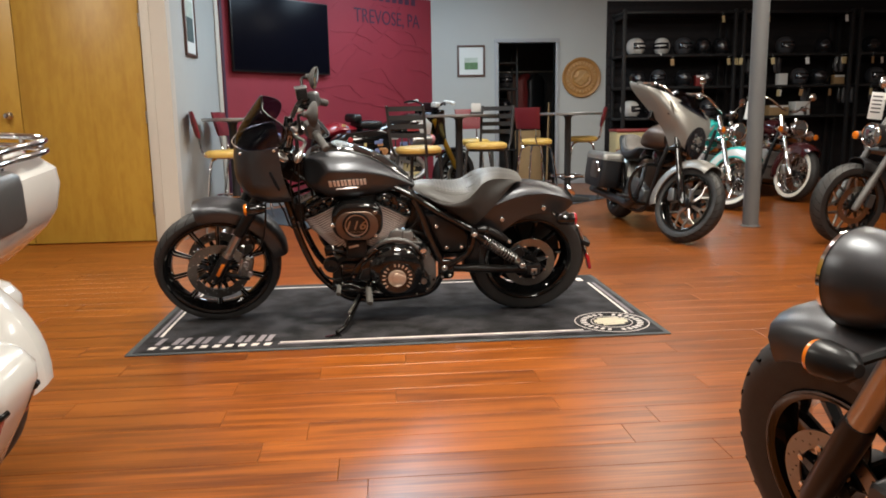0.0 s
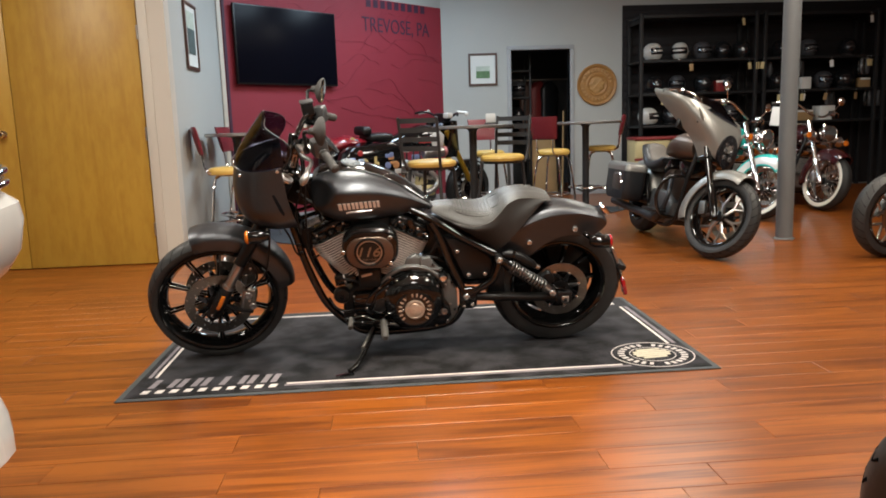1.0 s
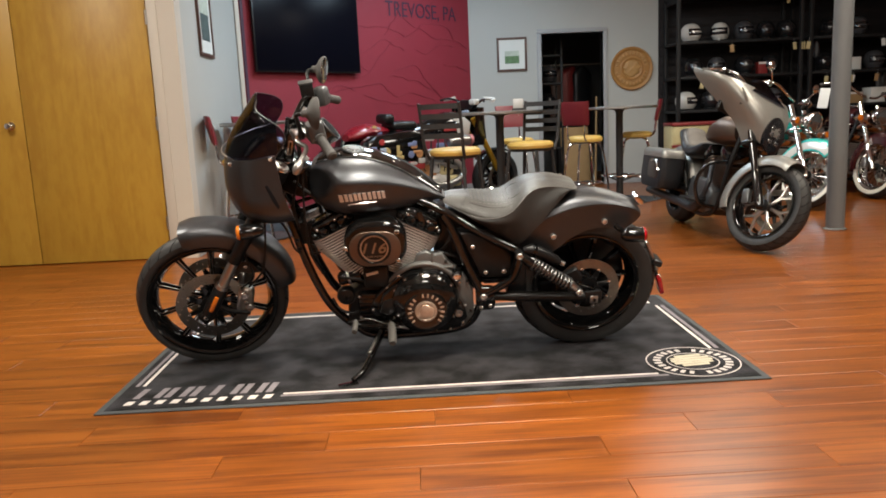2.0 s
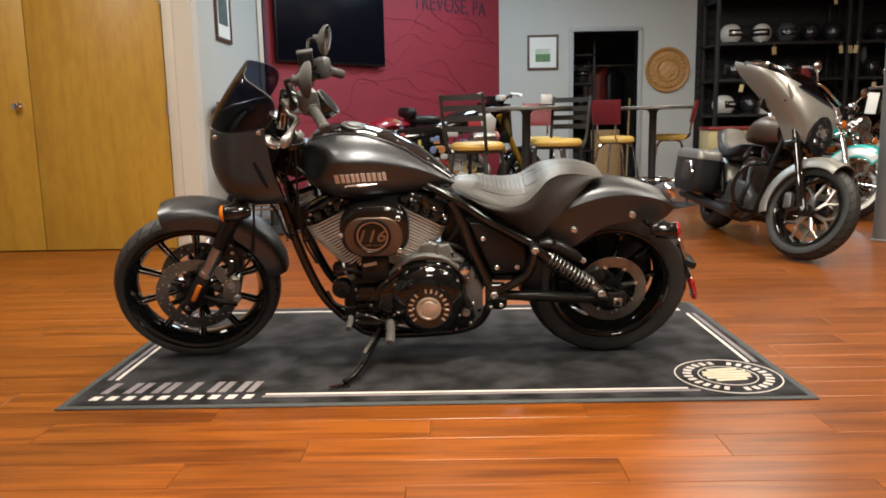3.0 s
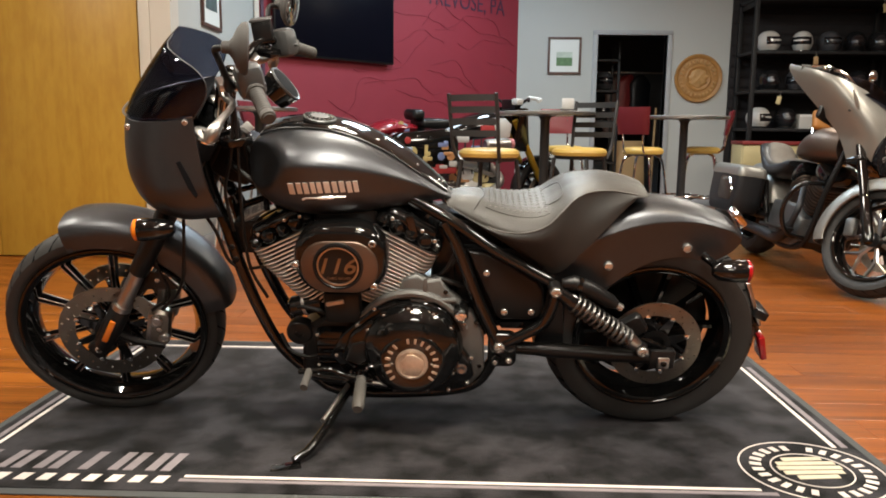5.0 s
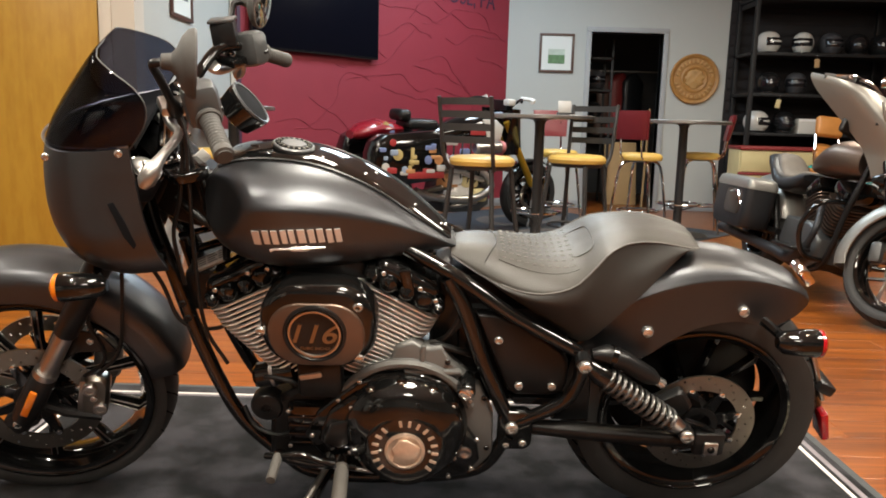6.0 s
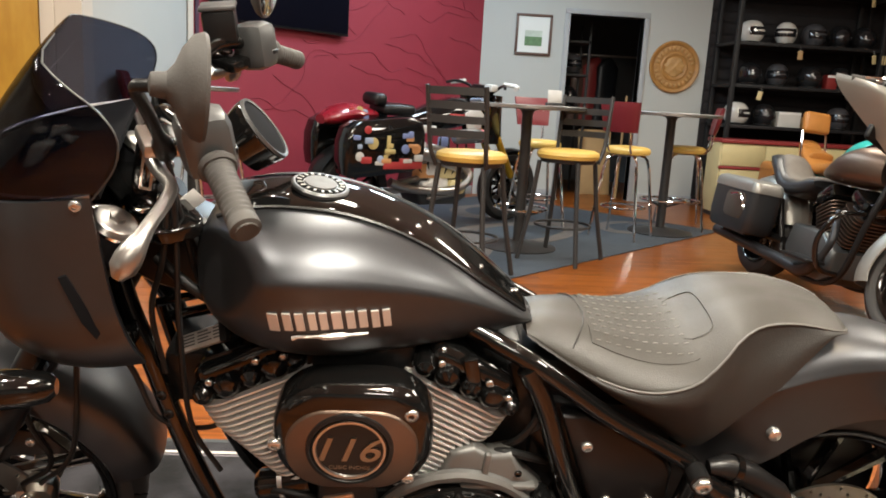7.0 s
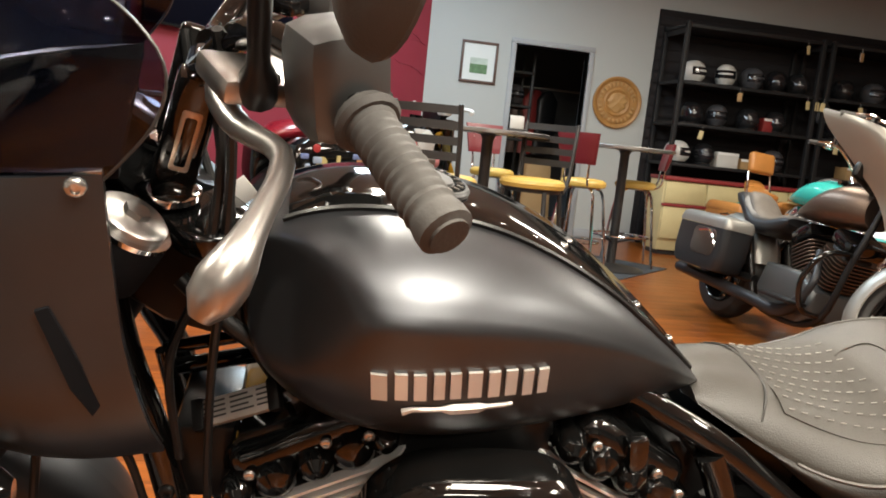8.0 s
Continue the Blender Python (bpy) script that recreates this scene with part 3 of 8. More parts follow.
framed_picture(pose(CORNX + 0.002, 7.68, 1.97, 0, 0, 90), 0.44, 0.60, "dark framed photograph on the pale side wall", DARKPRINT, 0.26, 0.38, 0.03)

# carved round plaque
t = thing("round_wall_plaque", pose(3.36, BACKY - 0.002, 1.605), "round amber carved wooden plaque on the pale wall", "wall plaque")
part("rim", G().lathe([(0, 0.295), (-0.022, 0.300), (-0.035, 0.288), (-0.030, 0.262), (-0.018, 0.250), (-0.004, 0.249)], "y", n=48), BASKETM, t)
part("dish", G().lathe([(-0.001, 0.25), (-0.014, 0.248), (-0.019, 0.20), (-0.016, 0.165), (-0.024, 0.155), (-0.026, 0.145), (-0.018, 0.135), (-0.018, 0.002)], "y", n=48), BASKETM, t)
for k in range(26):
    a = 2 * math.pi * k / 26
    if k % 13 == 0:
        continue
    g = G().box((-0.014, -0.030, -0.022), (0.014, -0.017, 0.022), 0.003, pose(0.213 * math.cos(a), 0, 0.213 * math.sin(a), 0, 90 - math.degrees(a), 0))
    part("carved_mark", g, BASKETIN, t)
part("centre_relief", G().lathe([(-0.012, 0.12), (-0.026, 0.11), (-0.034, 0.07), (-0.030, 0.03), (-0.036, 0.002)], "y", n=30).map(lambda p: Vector((p.x * (1 + 0.15 * math.sin(9 * p.z * 10)), p.y - 0.006 * math.sin(70 * p.x) * math.sin(60 * p.z), p.z))), BASKETIN, t)

# steel column
t = thing("steel_column", pose(3.69, 6.71, 0), "grey painted round steel column standing on the floor", "column", "", "structure")
part("shaft", G().lathe([(0.004, 0.072), (CEIL, 0.072)], "z", n=32), COLUMN, t)
part("base_ring", G().lathe([(0, 0.088), (0.006, 0.090), (0.012, 0.084), (0.014, 0.072)], "z", n=32), COLUMN, t)


# rug under the bar tables
RUG = Matrix.Translation((0.62, 6.86, 0)) @ Matrix.Rotation(math.radians(45), 4, "Z")
rug = thing("area_rug", RUG, "blue and taupe patterned rug under the bar tables", "rug")
part("carpet_field", G().box((-0.4, 0, 0.001), (3.7, 2.75, 0.009), 0.003), RUGBLUE, rug)
for cx, cy, rx, ry in ((0.55, 0.8, 0.62, 0.34), (1.9, 1.0, 0.8, 0.42), (0.9, 1.9, 0.85, 0.36), (2.7, 1.9, 0.6, 0.38), (3.1, 0.6, 0.45, 0.28)):
    g = G()
    rows = []
    for k in range(41):
        a = 2 * math.pi * k / 40
        w = 1 + 0.07 * math.sin(3 * a + cx)
        rows.append([(cx + rx * w * s * math.cos(a), cy + ry * w * s * math.sin(a), z) for s, z in ((1.0, 0.007), (0.99, 0.0115), (0.66, 0.0115), (0.65, 0.007))])
    g.rings(rows, True, False)
    part("loop_pattern", g, RUGGREY, rug, "taupe loop woven into the rug")

# display mat under the main motorcycle
MX0, MX1, MY0, MY1 = -0.958, 1.622, 3.367, 4.775
dm = thing("display_mat", pose(0, 0, 0), "black display mat with white border lines on the laminate floor", "mat")
part("rubber_edge", G().box((MX0, MY0, 0.0005), (MX1, MY1, 0.006), 0.002), MATEDGE, dm)
part("carpet_field", G().box((MX0 + 0.028, MY0 + 0.028, 0.001), (MX1 - 0.028, MY1 - 0.028, 0.009), 0.002), MATBLACK, dm)


def mat_line(lo, hi, material=MATWHITE):
    part("border_line", G().box((lo[0], lo[1], 0.0085), (hi[0], hi[1], 0.0105), 0.0005), material, dm)


YA, YB, XA, XB = MY0 + 0.092, MY1 - 0.092, MX0 + 0.085, MX1 - 0.085
mat_line((-0.265, YA + 0.010), (1.215, YA + 0.023))
mat_line((-0.272, YA - 0.014), (1.25, YA + 0.002), MATGREY)
mat_line((XA, YB - 0.013), (XB - 0.1, YB))
mat_line((XA + 0.03, YB - 0.030), (XB - 0.1, YB - 0.022), MATGREY)
mat_line((XA, MY0 + 0.285), (XA + 0.013, YB - 0.02))
mat_line((XA - 0.030, MY0 + 0.285), (XA - 0.014, YB - 0.02), MATGREY)
mat_line((XB - 0.013, MY0 + 0.39), (XB, YB - 0.16))
mat_line((XB + 0.014, MY0 + 0.39), (XB + 0.032, YB - 0.16), MATGREY)
mat_line((XB - 0.06, YB - 0.10), (XB - 0.02, YB - 0.01))


def block_row(y0, y1, x0, x1, count, material, gap, lean=0.0, wide=(), split=True):
    """A row of plain blocks that stands for the maker's name."""
    w = (x1 - x0) / count
    for k in range(count):
        a, b = x0 + k * w + gap / 2, x0 + (k + 1) * w - gap / 2
        if k in wide:
            a, b = a + w * 0.20, b - w * 0.20
        third = (b - a) * 0.40
        for a_, b_ in ((a, b),) if k in wide or not split else ((a, a + third), (b - third, b)):
            g = G().rings([[(a_ + lean * (0 if y == y0 else 1), y, z), (b_ + lean * (0 if y == y0 else 1), y, z)] for y, z in ((y0, 0.0087), (y0, 0.0107), (y1, 0.0107), (y1, 0.0087))], False)
            part("name_block", g, material, dm, "plain woven bar of the maker's mark", smooth=0)


block_row(MY0 + 0.135, MY0 + 0.245, MX0 + 0.060, MX0 + 0.66, 6, MATGREY, 0.032, 0.012, (0, 3))
block_row(MY0 + 0.068, MY0 + 0.106, MX0 + 0.07, MX0 + 0.665, 10, MATWHITE, 0.028, 0.006, split=False)
EX, EY = 1.398, 3.601


def mat_ring(r0, r1, material, z=0.0105):
    g = G()
    g.lathe([(0.0085, r0), (z, r0), (z, r1), (0.0085, r1)], "z", (EX, EY, 0), 48, closed=True)
    part("emblem_ring", g, material, dm, "round woven emblem ring")


mat_ring(0.184, 0.1885, MATWHITE)
mat_ring(0.102, 0.1055, MATWHITE)
for k in range(26):
    if k in (6, 19):
        continue
    a = 2 * math.pi * k / 26
    part("emblem_block", G().box((-0.0085, -0.015, 0.0085), (0.0085, 0.015, 0.0105), 0, pose(EX + 0.143 * math.cos(a), EY + 0.143 * math.sin(a), 0, 0, 0, math.degrees(a) - 90)), MATWHITE, dm, smooth=0)
for k in range(5):
    w = 0.088 * math.sqrt(max(0.05, 1 - ((k - 2) / 2.6) ** 2))
    part("emblem_bar", G().rings([[(EX - w + s, EY - 0.06 + 0.028 * k, z), (EX + w + s, EY - 0.066 + 0.028 * k + 0.02, z), (EX + w + s, EY - 0.046 + 0.028 * k + 0.02, z), (EX - w + s, EY - 0.038 + 0.028 * k, z)] for z, s in ((0.0085, 0), (0.0107, 0))]), MATCREAM, dm, smooth=0)


# ---- wheels and shared motorcycle pieces ----
def tyre_profile(width, radius, rim):
    """(along, radius) loop of a tyre section."""
    h = width / 2
    return [(-h * 0.62, rim), (-h * 0.88, rim + 0.010), (-h * 1.0, rim + (radius - rim) * 0.45), (-h * 0.96, rim + (radius - rim) * 0.68), (-h * 0.80, radius - 0.026), (-h * 0.55, radius - 0.010), (-h * 0.26, radius - 0.002), (0, radius),
            (h * 0.26, radius - 0.002), (h * 0.55, radius - 0.010), (h * 0.80, radius - 0.026), (h * 0.96, rim + (radius - rim) * 0.68), (h * 1.0, rim + (radius - rim) * 0.45), (h * 0.86, rim + 0.012), (h * 0.62, rim)]


def rim_profile(width, rim):
    h = width / 2
    return [(-h * 0.90, rim + 0.009), (-h * 0.955, rim + 0.007), (-h * 0.955, rim + 0.001), (-h * 0.90, rim - 0.003), (-h * 0.84, rim - 0.013), (-h * 0.55, rim - 0.022), (-h * 0.2, rim - 0.034), (h * 0.2, rim - 0.034), (h * 0.55, rim - 0.022), (h * 0.84, rim - 0.013), (h * 0.90, rim - 0.003), (h * 0.955, rim + 0.001), (h * 0.955, rim + 0.007), (h * 0.90, rim + 0.009), (h * 0.5, rim - 0.004), (-h * 0.5, rim - 0.004)]


def move(geo, m):
    return geo.map(lambda p: m @ p) if m else geo


def wheel(parent, centre, radius, width, rim, m=None, spokes=10, style="blade", rim_mat=GLOSSBLACK, name="front_wheel", whitewall=False, spin=0.0, grooves=True, zigzag=False, machined=None):
    c = Vector(centre)
    at = lambda g: move(g.map(lambda p: p + c), m)
    w = part(name, at(G().lathe(rim_profile(width, rim), "y", n=56, closed=True)), rim_mat, parent)
    ty = G().lathe(tyre_profile(width, radius, rim), "y", n=72, closed=True)
    part("tyre", at(ty), RUBBER, w, "black rubber tyre")
    if whitewall:
        for s in (-1, 1):
            h = width / 2
            band = G().lathe([(s * h * 0.90, rim + 0.012), (s * (h * 1.0 + 0.003), rim + (radius - rim) * 0.38), (s * (h * 0.99 + 0.003), rim + (radius - rim) * 0.62)], "y", n=56)
            band.f = [f for f in band.f if len(f) == 4]
            part("whitewall", at(band), WHITEWALL, w, "cream whitewall band")
    if grooves:
        prof = sorted((a, r) for a, r in tyre_profile(width, radius, rim) if r > radius - 0.03)

        def crown(y):
            for (a, r), (b, q) in zip(prof, prof[1:]):
                if a <= y <= b:
                    return r + (q - r) * (y - a) / (b - a)
            return prof[0][1]
        for s in (-1, 1):
            g = G()
            for k in range(30):
                a = 2 * math.pi * (k + (0.5 if s > 0 else 0)) / 30
                pts = []
                for i in range(5):
                    u = i / 4
                    b = a + (0.09 * (i % 2) if zigzag else 0.16 * u)
                    y = s * width / 2 * (0.10 + 0.74 * u)
                    rr = crown(y) - (0.0034 if zigzag else 0.0012)
                    pts.append((math.cos(b) * rr, y, math.sin(b) * rr))
                g.tube(pts, 0.0042 if zigzag else 0.0024, 6)
            tagged(part("tread_groove", at(g), GROOVE, w, "tread grooves as near-black strips, shade in the colour"), kind="stuff")
    part("hub", at(G().lathe([(-0.055, 0.030), (-0.05, 0.042), (-0.02, 0.034), (0.02, 0.034), (0.05, 0.042), (0.055, 0.030)], "y", n=24)), SATINBLACK, w)
    for k in range(spokes):
        a = 2 * math.pi * (k + spin) / spokes
        rot = Matrix.Rotation(-a, 4, "Y")
        g = G()
        r0, r1 = 0.034, rim - 0.022
        if style == "blade":
            rows = []
            for i in range(6):
                u = i / 5
                r = r0 + (r1 - r0) * u
                wd, th = 0.011 + 0.006 * abs(u - 0.5) * 2, 0.010 + 0.006 * u
                y = 0.0
                rows.append([(r, y - th, -wd * 0.4), (r, y - th, wd * 0.4), (r, y, wd), (r, y + th, wd * 0.4), (r, y + th, -wd * 0.4), (r, y, -wd)])
            g.rings(rows)
        elif style == "y":
            for q in (-1, 1):
                g.tube([(r0, 0, 0), (r0 + (r1 - r0) * 0.45, -0.010, 0.006 * q), (r0 + (r1 - r0) * 0.60, -0.018, 0.026 * q), (r1, -0.024, 0.078 * q)], 0.011, 6)
        elif style == "wire":
            for q in (-1, 1):
                g.tube([(r0, 0.03 * q, 0), (r1, 0.01 * q, 0.05 * q)], 0.0022, 5)
        g.map(lambda p: rot @ p)
        sp = part("spoke", at(g), CHROME if style == "wire" else rim_mat, w)
        if machined:
            e = G()
            for f in (-1, 1):
                for q in (-1, 1):
                    e.tube([(r0 + (r1 - r0) * u, f * (0.0102 + 0.006 * u), q * 0.45 * (0.011 + 0.006 * abs(u - 0.5) * 2)) for u in (0.12, 0.5, 1.0)], 0.0017, 5)
            part("machined_edge", at(e.map(lambda p: rot @ p)), machined, sp, "bright machined spoke edges")
    return w


def rotor(parent, centre, r, y, m=None, material=ROTOR):
    c = Vector((centre[0], y, centre[2]))
    holes = lambda i, j: i % 2 == 1 and (j + 4 * i) % 12 == 0
    d = part("brake_disc", move(G().perforated(r * 0.70, r, -0.0028, 0.0028, 168, 7, holes, c), m), material, parent, "drilled steel brake disc")
    for k in range(8):
        a = 2 * math.pi * k / 8 + 0.3
        g = G().rings([[(r * 0.30, s, -0.016), (r * 0.30, s, 0.016), (r * 0.72, s, 0.008), (r * 0.72, s, -0.008)] for s in (-0.004, 0.004)])
        g.map(lambda p: Matrix.Rotation(-a, 4, "Y") @ p + c)
        part("carrier_arm", move(g, m), GLOSSBLACK, d)
        part("rivet", move(G().lathe([(-0.007, 0.003), (-0.006, 0.007), (0.0, 0.007)], "y", (c.x + math.cos(a) * r * 0.70, c.y, c.z + math.sin(a) * r * 0.70), 10), m), CHROME, d)
    part("carrier_ring", move(G().lathe([(-0.005, r * 0.34), (-0.005, r * 0.22), (0.005, r * 0.22), (0.005, r * 0.34)], "y", c, 28, closed=True), m), SATINBLACK, d)
    return d


def arc_fender(centre, sections, a0, a1, n=24):
    """A mudguard swept round a wheel: sections are (half width, radius) pairs from the crown outwards; angles in degrees."""
    rows = []
    for i in range(n + 1):
        u = i / n
        a = math.radians(a0 + (a1 - a0) * u)
        end = min(1.0, 6 * u + 0.55, 6 * (1 - u) + 0.55)
        prof = [(-h, r) for h, r in reversed(sections)] + [(h, r) for h, r in sections]
        inner = [(h * 0.95, r - 0.005) for h, r in reversed(prof)]
        rows.append([(centre[0] + math.cos(a) * (r - (1 - end) * 0.01), h * (0.86 + 0.14 * end), centre[2] + math.sin(a) * (r - (1 - end) * 0.01)) for h, r in prof + inner])
    return G().rings(rows)


def bolt(parent, p, r=0.008, m=None, axis="y", material=BOLT, name="bolt", out=-1, n=10):
    return part(name, move(G().lathe([(0, r), (out * r * 0.28, r), (out * r * 0.50, r * 0.90), (out * r * 0.64, r * 0.66), (out * r * 0.66, r * 0.46), (out * r * 0.30, r * 0.40), (out * r * 0.28, r * 0.05)], axis, p, n), m), material, parent)


# ---- the main motorcycle ----
bike = thing("motorcycle", pose(0, 4.003, 0.009, 15, 0, 0.1), "satin graphite cruiser motorcycle with small fairing leaning on its stand", "motorcycle")
FC, RC = (-0.618, 0, 0.322), (1.012, 0, 0.320)
AXP = Vector((-0.729, 0, 0))
AXD = Vector((math.sin(radians(29)), 0, math.cos(radians(29))))
ST = Matrix.Translation(AXP) @ Matrix.Rotation(radians(10), 4, AXD) @ Matrix.Translation(-AXP)
FL = lambda z: -0.644 + (z - 0.297) * 0.593

fw = wheel(bike, FC, 0.322, 0.124, 0.264, ST, spokes=10, name="front_wheel", spin=0.35, machined=STEEL)
for y in (-0.072, 0.072):
    rotor(fw, FC, 0.155, y, ST)
rw = wheel(bike, RC, 0.322, 0.158, 0.226, None, spokes=10, name="rear_wheel", spin=0.1)
rotor(rw, RC, 0.136, -0.105)
# Disc made wider than a belt pulley so the wheel's inside stays dark.
part("belt_pulley", G().lathe([(0.055, 0.196), (0.095, 0.196), (0.105, 0.15), (0.095, 0.02)], "y", RC, 40), SATINBLACK, rw)

# front mudguard
part("front_fender", move(arc_fender(FC, [(0.0, 0.373), (0.022, 0.3725), (0.045, 0.370), (0.064, 0.3645), (0.077, 0.354), (0.0835, 0.341), (0.0855, 0.328), (0.0865, 0.312), (0.0865, 0.292)], 104, 10, 40), ST), GRAPHITE, bike, "satin graphite front mudguard")

# fork
for s in (-1, 1):
    y = s * (0.116)
    P = lambda z: (FL(z), y + s * 0.022 * max(0.0, z - 0.55) / 0.4, z)
    fk = part("fork_leg", move(G().tube([P(0.432), P(0.428), P(0.36), P(0.315), P(0.29)], 0.03, 16, radii=[0.026, 0.030, 0.031, 0.029, 0.023]), ST), SATINBLACK, bike, "black fork slider")
    part("stanchion", move(G().tube([P(0.39), P(0.56)], 0.0215, 16), ST), STEEL, fk, "bare steel fork tube")
    part("dust_seal", move(G().tube([P(0.430), P(0.444)], 0.0285, 16), ST), STEEL, fk)
    part("fork_cover", move(G().tube([P(0.545), P(0.55), P(0.62), P(0.70), P(0.935)], 0.034, 16, radii=[0.025, 0.0275, 0.028, 0.030, 0.031]), ST), SATINBLACK, fk)
    part("fork_clamp", move(G().tube([P(0.905), P(0.908), P(0.950), P(0.953)], 0.03, 24, radii=[0.034, 0.0385, 0.0395, 0.038]), ST), LINER, fk, "black fork clamp")
    part("clamp_edge", move(G().tube([P(0.9525), P(0.9565)], 0.0392, 24), ST), CHROME, fk, "bright turned edge")
    part("fork_cap", move(G().tube([P(0.956), P(0.962), P(0.964)], 0.03, 24, radii=[0.032, 0.032, 0.029]), ST), STEEL, fk, "bright metal fork cap")
    part("fork_cap_bolt", move(G().tube([P(0.963), P(0.969)], 0.012, 6), ST), STEEL, fk)
    part("axle_lug", move(G().box((-0.045, -0.018, -0.026), (0.028, 0.016, 0.030), 0.012, pose(FL(0.31) + 0.004, y, 0.305, 0, -29, 0)), ST), SATINBLACK, fk)
    bolt(fk, (FL(0.30) - 0.004, y - 0.018 if s < 0 else y + 0.016, 0.303), 0.012, ST, out=s)
    refl = move(G().box((-0.009, -0.006, -0.038), (0.009, 0.006, 0.038), 0.004, pose(FL(0.372) - 0.004, y + s * 0.031, 0.372, 0, 29, 0)), ST)
    part("reflector", refl, AMBER, fk, "amber side reflector")
    # caliper behind the leg
    cal = part("brake_caliper", move(G().plate(rounded(0, 0, 0.031, 0.064, 0.024, 5), -0.022, 0.022, 0.010, pose(FC[0] + 0.142, s * 0.078, FC[2] + 0.015, 0, 14, 0)), ST), ROTOR, bike, "bright four-piston front brake caliper")
    for dz in (-0.04, 0.0, 0.04):
        bolt(cal, (FC[0] + 0.142 - dz * 0.24, s * (0.078 + 0.022), FC[2] + 0.015 + dz), 0.009, ST, out=s)
    for dz in (-0.030, 0.030):
        part("piston_cap", move(G().lathe([(0, 0.017), (s * 0.008, 0.017), (s * 0.011, 0.014), (s * 0.011, 0.009), (s * 0.007, 0.008), (s * 0.007, 0.002)], "y", (FC[0] + 0.146 - dz * 0.24, s * 0.100, FC[2] + 0.015 + dz), 18), ST), STEEL, cal, "round piston cap")
    part("caliper_bridge", move(G().box((-0.012, -0.026, -0.050), (0.010, 0.026, 0.050), 0.006, pose(FC[0] + 0.118, s * 0.074, FC[2] + 0.02, 0, 14, 0)), ST), STEEL, cal)
    part("caliper_bracket", move(G().tube([(FL(0.33) + 0.02, y * 0.9, 0.34), (FC[0] + 0.07, y * 0.85, 0.30), (FC[0] + 0.15, y * 0.8, 0.275)], 0.012, 8), ST), SATINBLACK, cal)
    part("brake_hose", move(G().tube(curve_pts([(FC[0] + 0.13, s * 0.09, 0.40), (FC[0] + 0.19, s * 0.10, 0.46), (FC[0] + 0.17, s * 0.10, 0.58), (FC[0] + 0.22, s * 0.09, 0.72)], 16), 0.005, 8), ST), CABLE, cal)
    part("fender_stay", move(G().plate([(FL(0.50) + 0.02, 0.50), (FL(0.44) + 0.02, 0.44), (-0.49, 0.475), (-0.40, 0.47), (-0.43, 0.52), (-0.49, 0.54)], s * 0.088, s * 0.094, 0.001), ST), SATINBLACK, bike)
    bolt(bike, (-0.455, s * 0.094, 0.505), 0.009, ST, out=s)
    # indicator
    sig = part("front_indicator", move(G().lathe([(0.055, 0.012), (0.045, 0.022), (0.01, 0.029), (-0.030, 0.031), (-0.038, 0.030)], "x", (-0.402, s * 0.224, 0.734), 20), ST), GLOSSBLACK, bike, "gloss black bullet turn signal")
    part("lens", move(G().lathe([(-0.037, 0.030), (-0.046, 0.029), (-0.052, 0.022), (-0.054, 0.004)], "x", (-0.402, s * 0.224, 0.734), 20), ST), AMBER, sig, "amber lens")
    part("stalk", move(G().tube([(-0.385, s * 0.215, 0.734), (-0.380, s * 0.17, 0.732), (FL(0.72), s * 0.12, 0.725)], 0.010, 8), ST), GLOSSBLACK, sig)

# fork crowns, steering head
part("lower_crown", move(G().plate(rounded(0, 0, 0.045, 0.155, 0.03), -0.016, 0.016, 0.005, pose(FL(0.735) + 0.03, 0, 0.735, 90, 0, 0) @ pose(0, 0, 0, 0, 29, 0)), ST), GLOSSBLACK, bike, "black lower fork crown")
part("upper_crown", move(G().plate(rounded(0, 0, 0.042, 0.152, 0.03), -0.012, 0.012, 0.004, pose(FL(0.935) + 0.03, 0, 0.930, 90, 0, 0) @ pose(0, 0, 0, 0, 29, 0)), ST), GLOSSBLACK, bike, "polished black upper fork crown")
part("steering_head", G().tube([AXP + AXD * 0.82, AXP + AXD * 1.09], 0.038, 20), SATINBLACK, bike)

# fairing: skin swept round the front, open behind
FZ = [0.752, 0.768, 0.800, 0.84, 0.885, 0.94, 0.985, 1.02]
fx = spline(FZ, [-0.395, -0.425, -0.455, -0.472, -0.481, -0.479, -0.472, -0.463])
fr = spline(FZ, [-0.225, -0.227, -0.236, -0.246, -0.256, -0.262, -0.266, -0.268])
fh = spline(FZ, [0.205, 0.216, 0.226, 0.226, 0.214, 0.201, 0.192, 0.184])


def fairing_row(z, front, rear, half, n=28, inset=0.0, bulge=0.62):
    row = []
    for k in range(n + 1):
        a = math.pi * k / n
        c, s = math.cos(a), math.sin(a)
        y = -math.copysign(abs(c) ** 0.75, c) * (half - inset)
        x = rear + (front + inset - rear) * abs(s) ** bulge
        row.append((x, y, z))
    return row


def shell(zs, ff, rf, hf, thick, bulge=0.62, slant=0.0):
    out = [[(x + 0, y, z + slant * (x - rf(z)) ) for x, y, z in fairing_row(z, ff(z), rf(z), hf(z), bulge=bulge)] for z in zs]
    inn = [[(x + 0, y, z + slant * (x - rf(z))) for x, y, z in fairing_row(z, ff(z), rf(z), hf(z), inset=thick, bulge=bulge)] for z in zs]
    rows = [o + list(reversed(i)) for o, i in zip(out, inn)]
    return G().rings(rows)


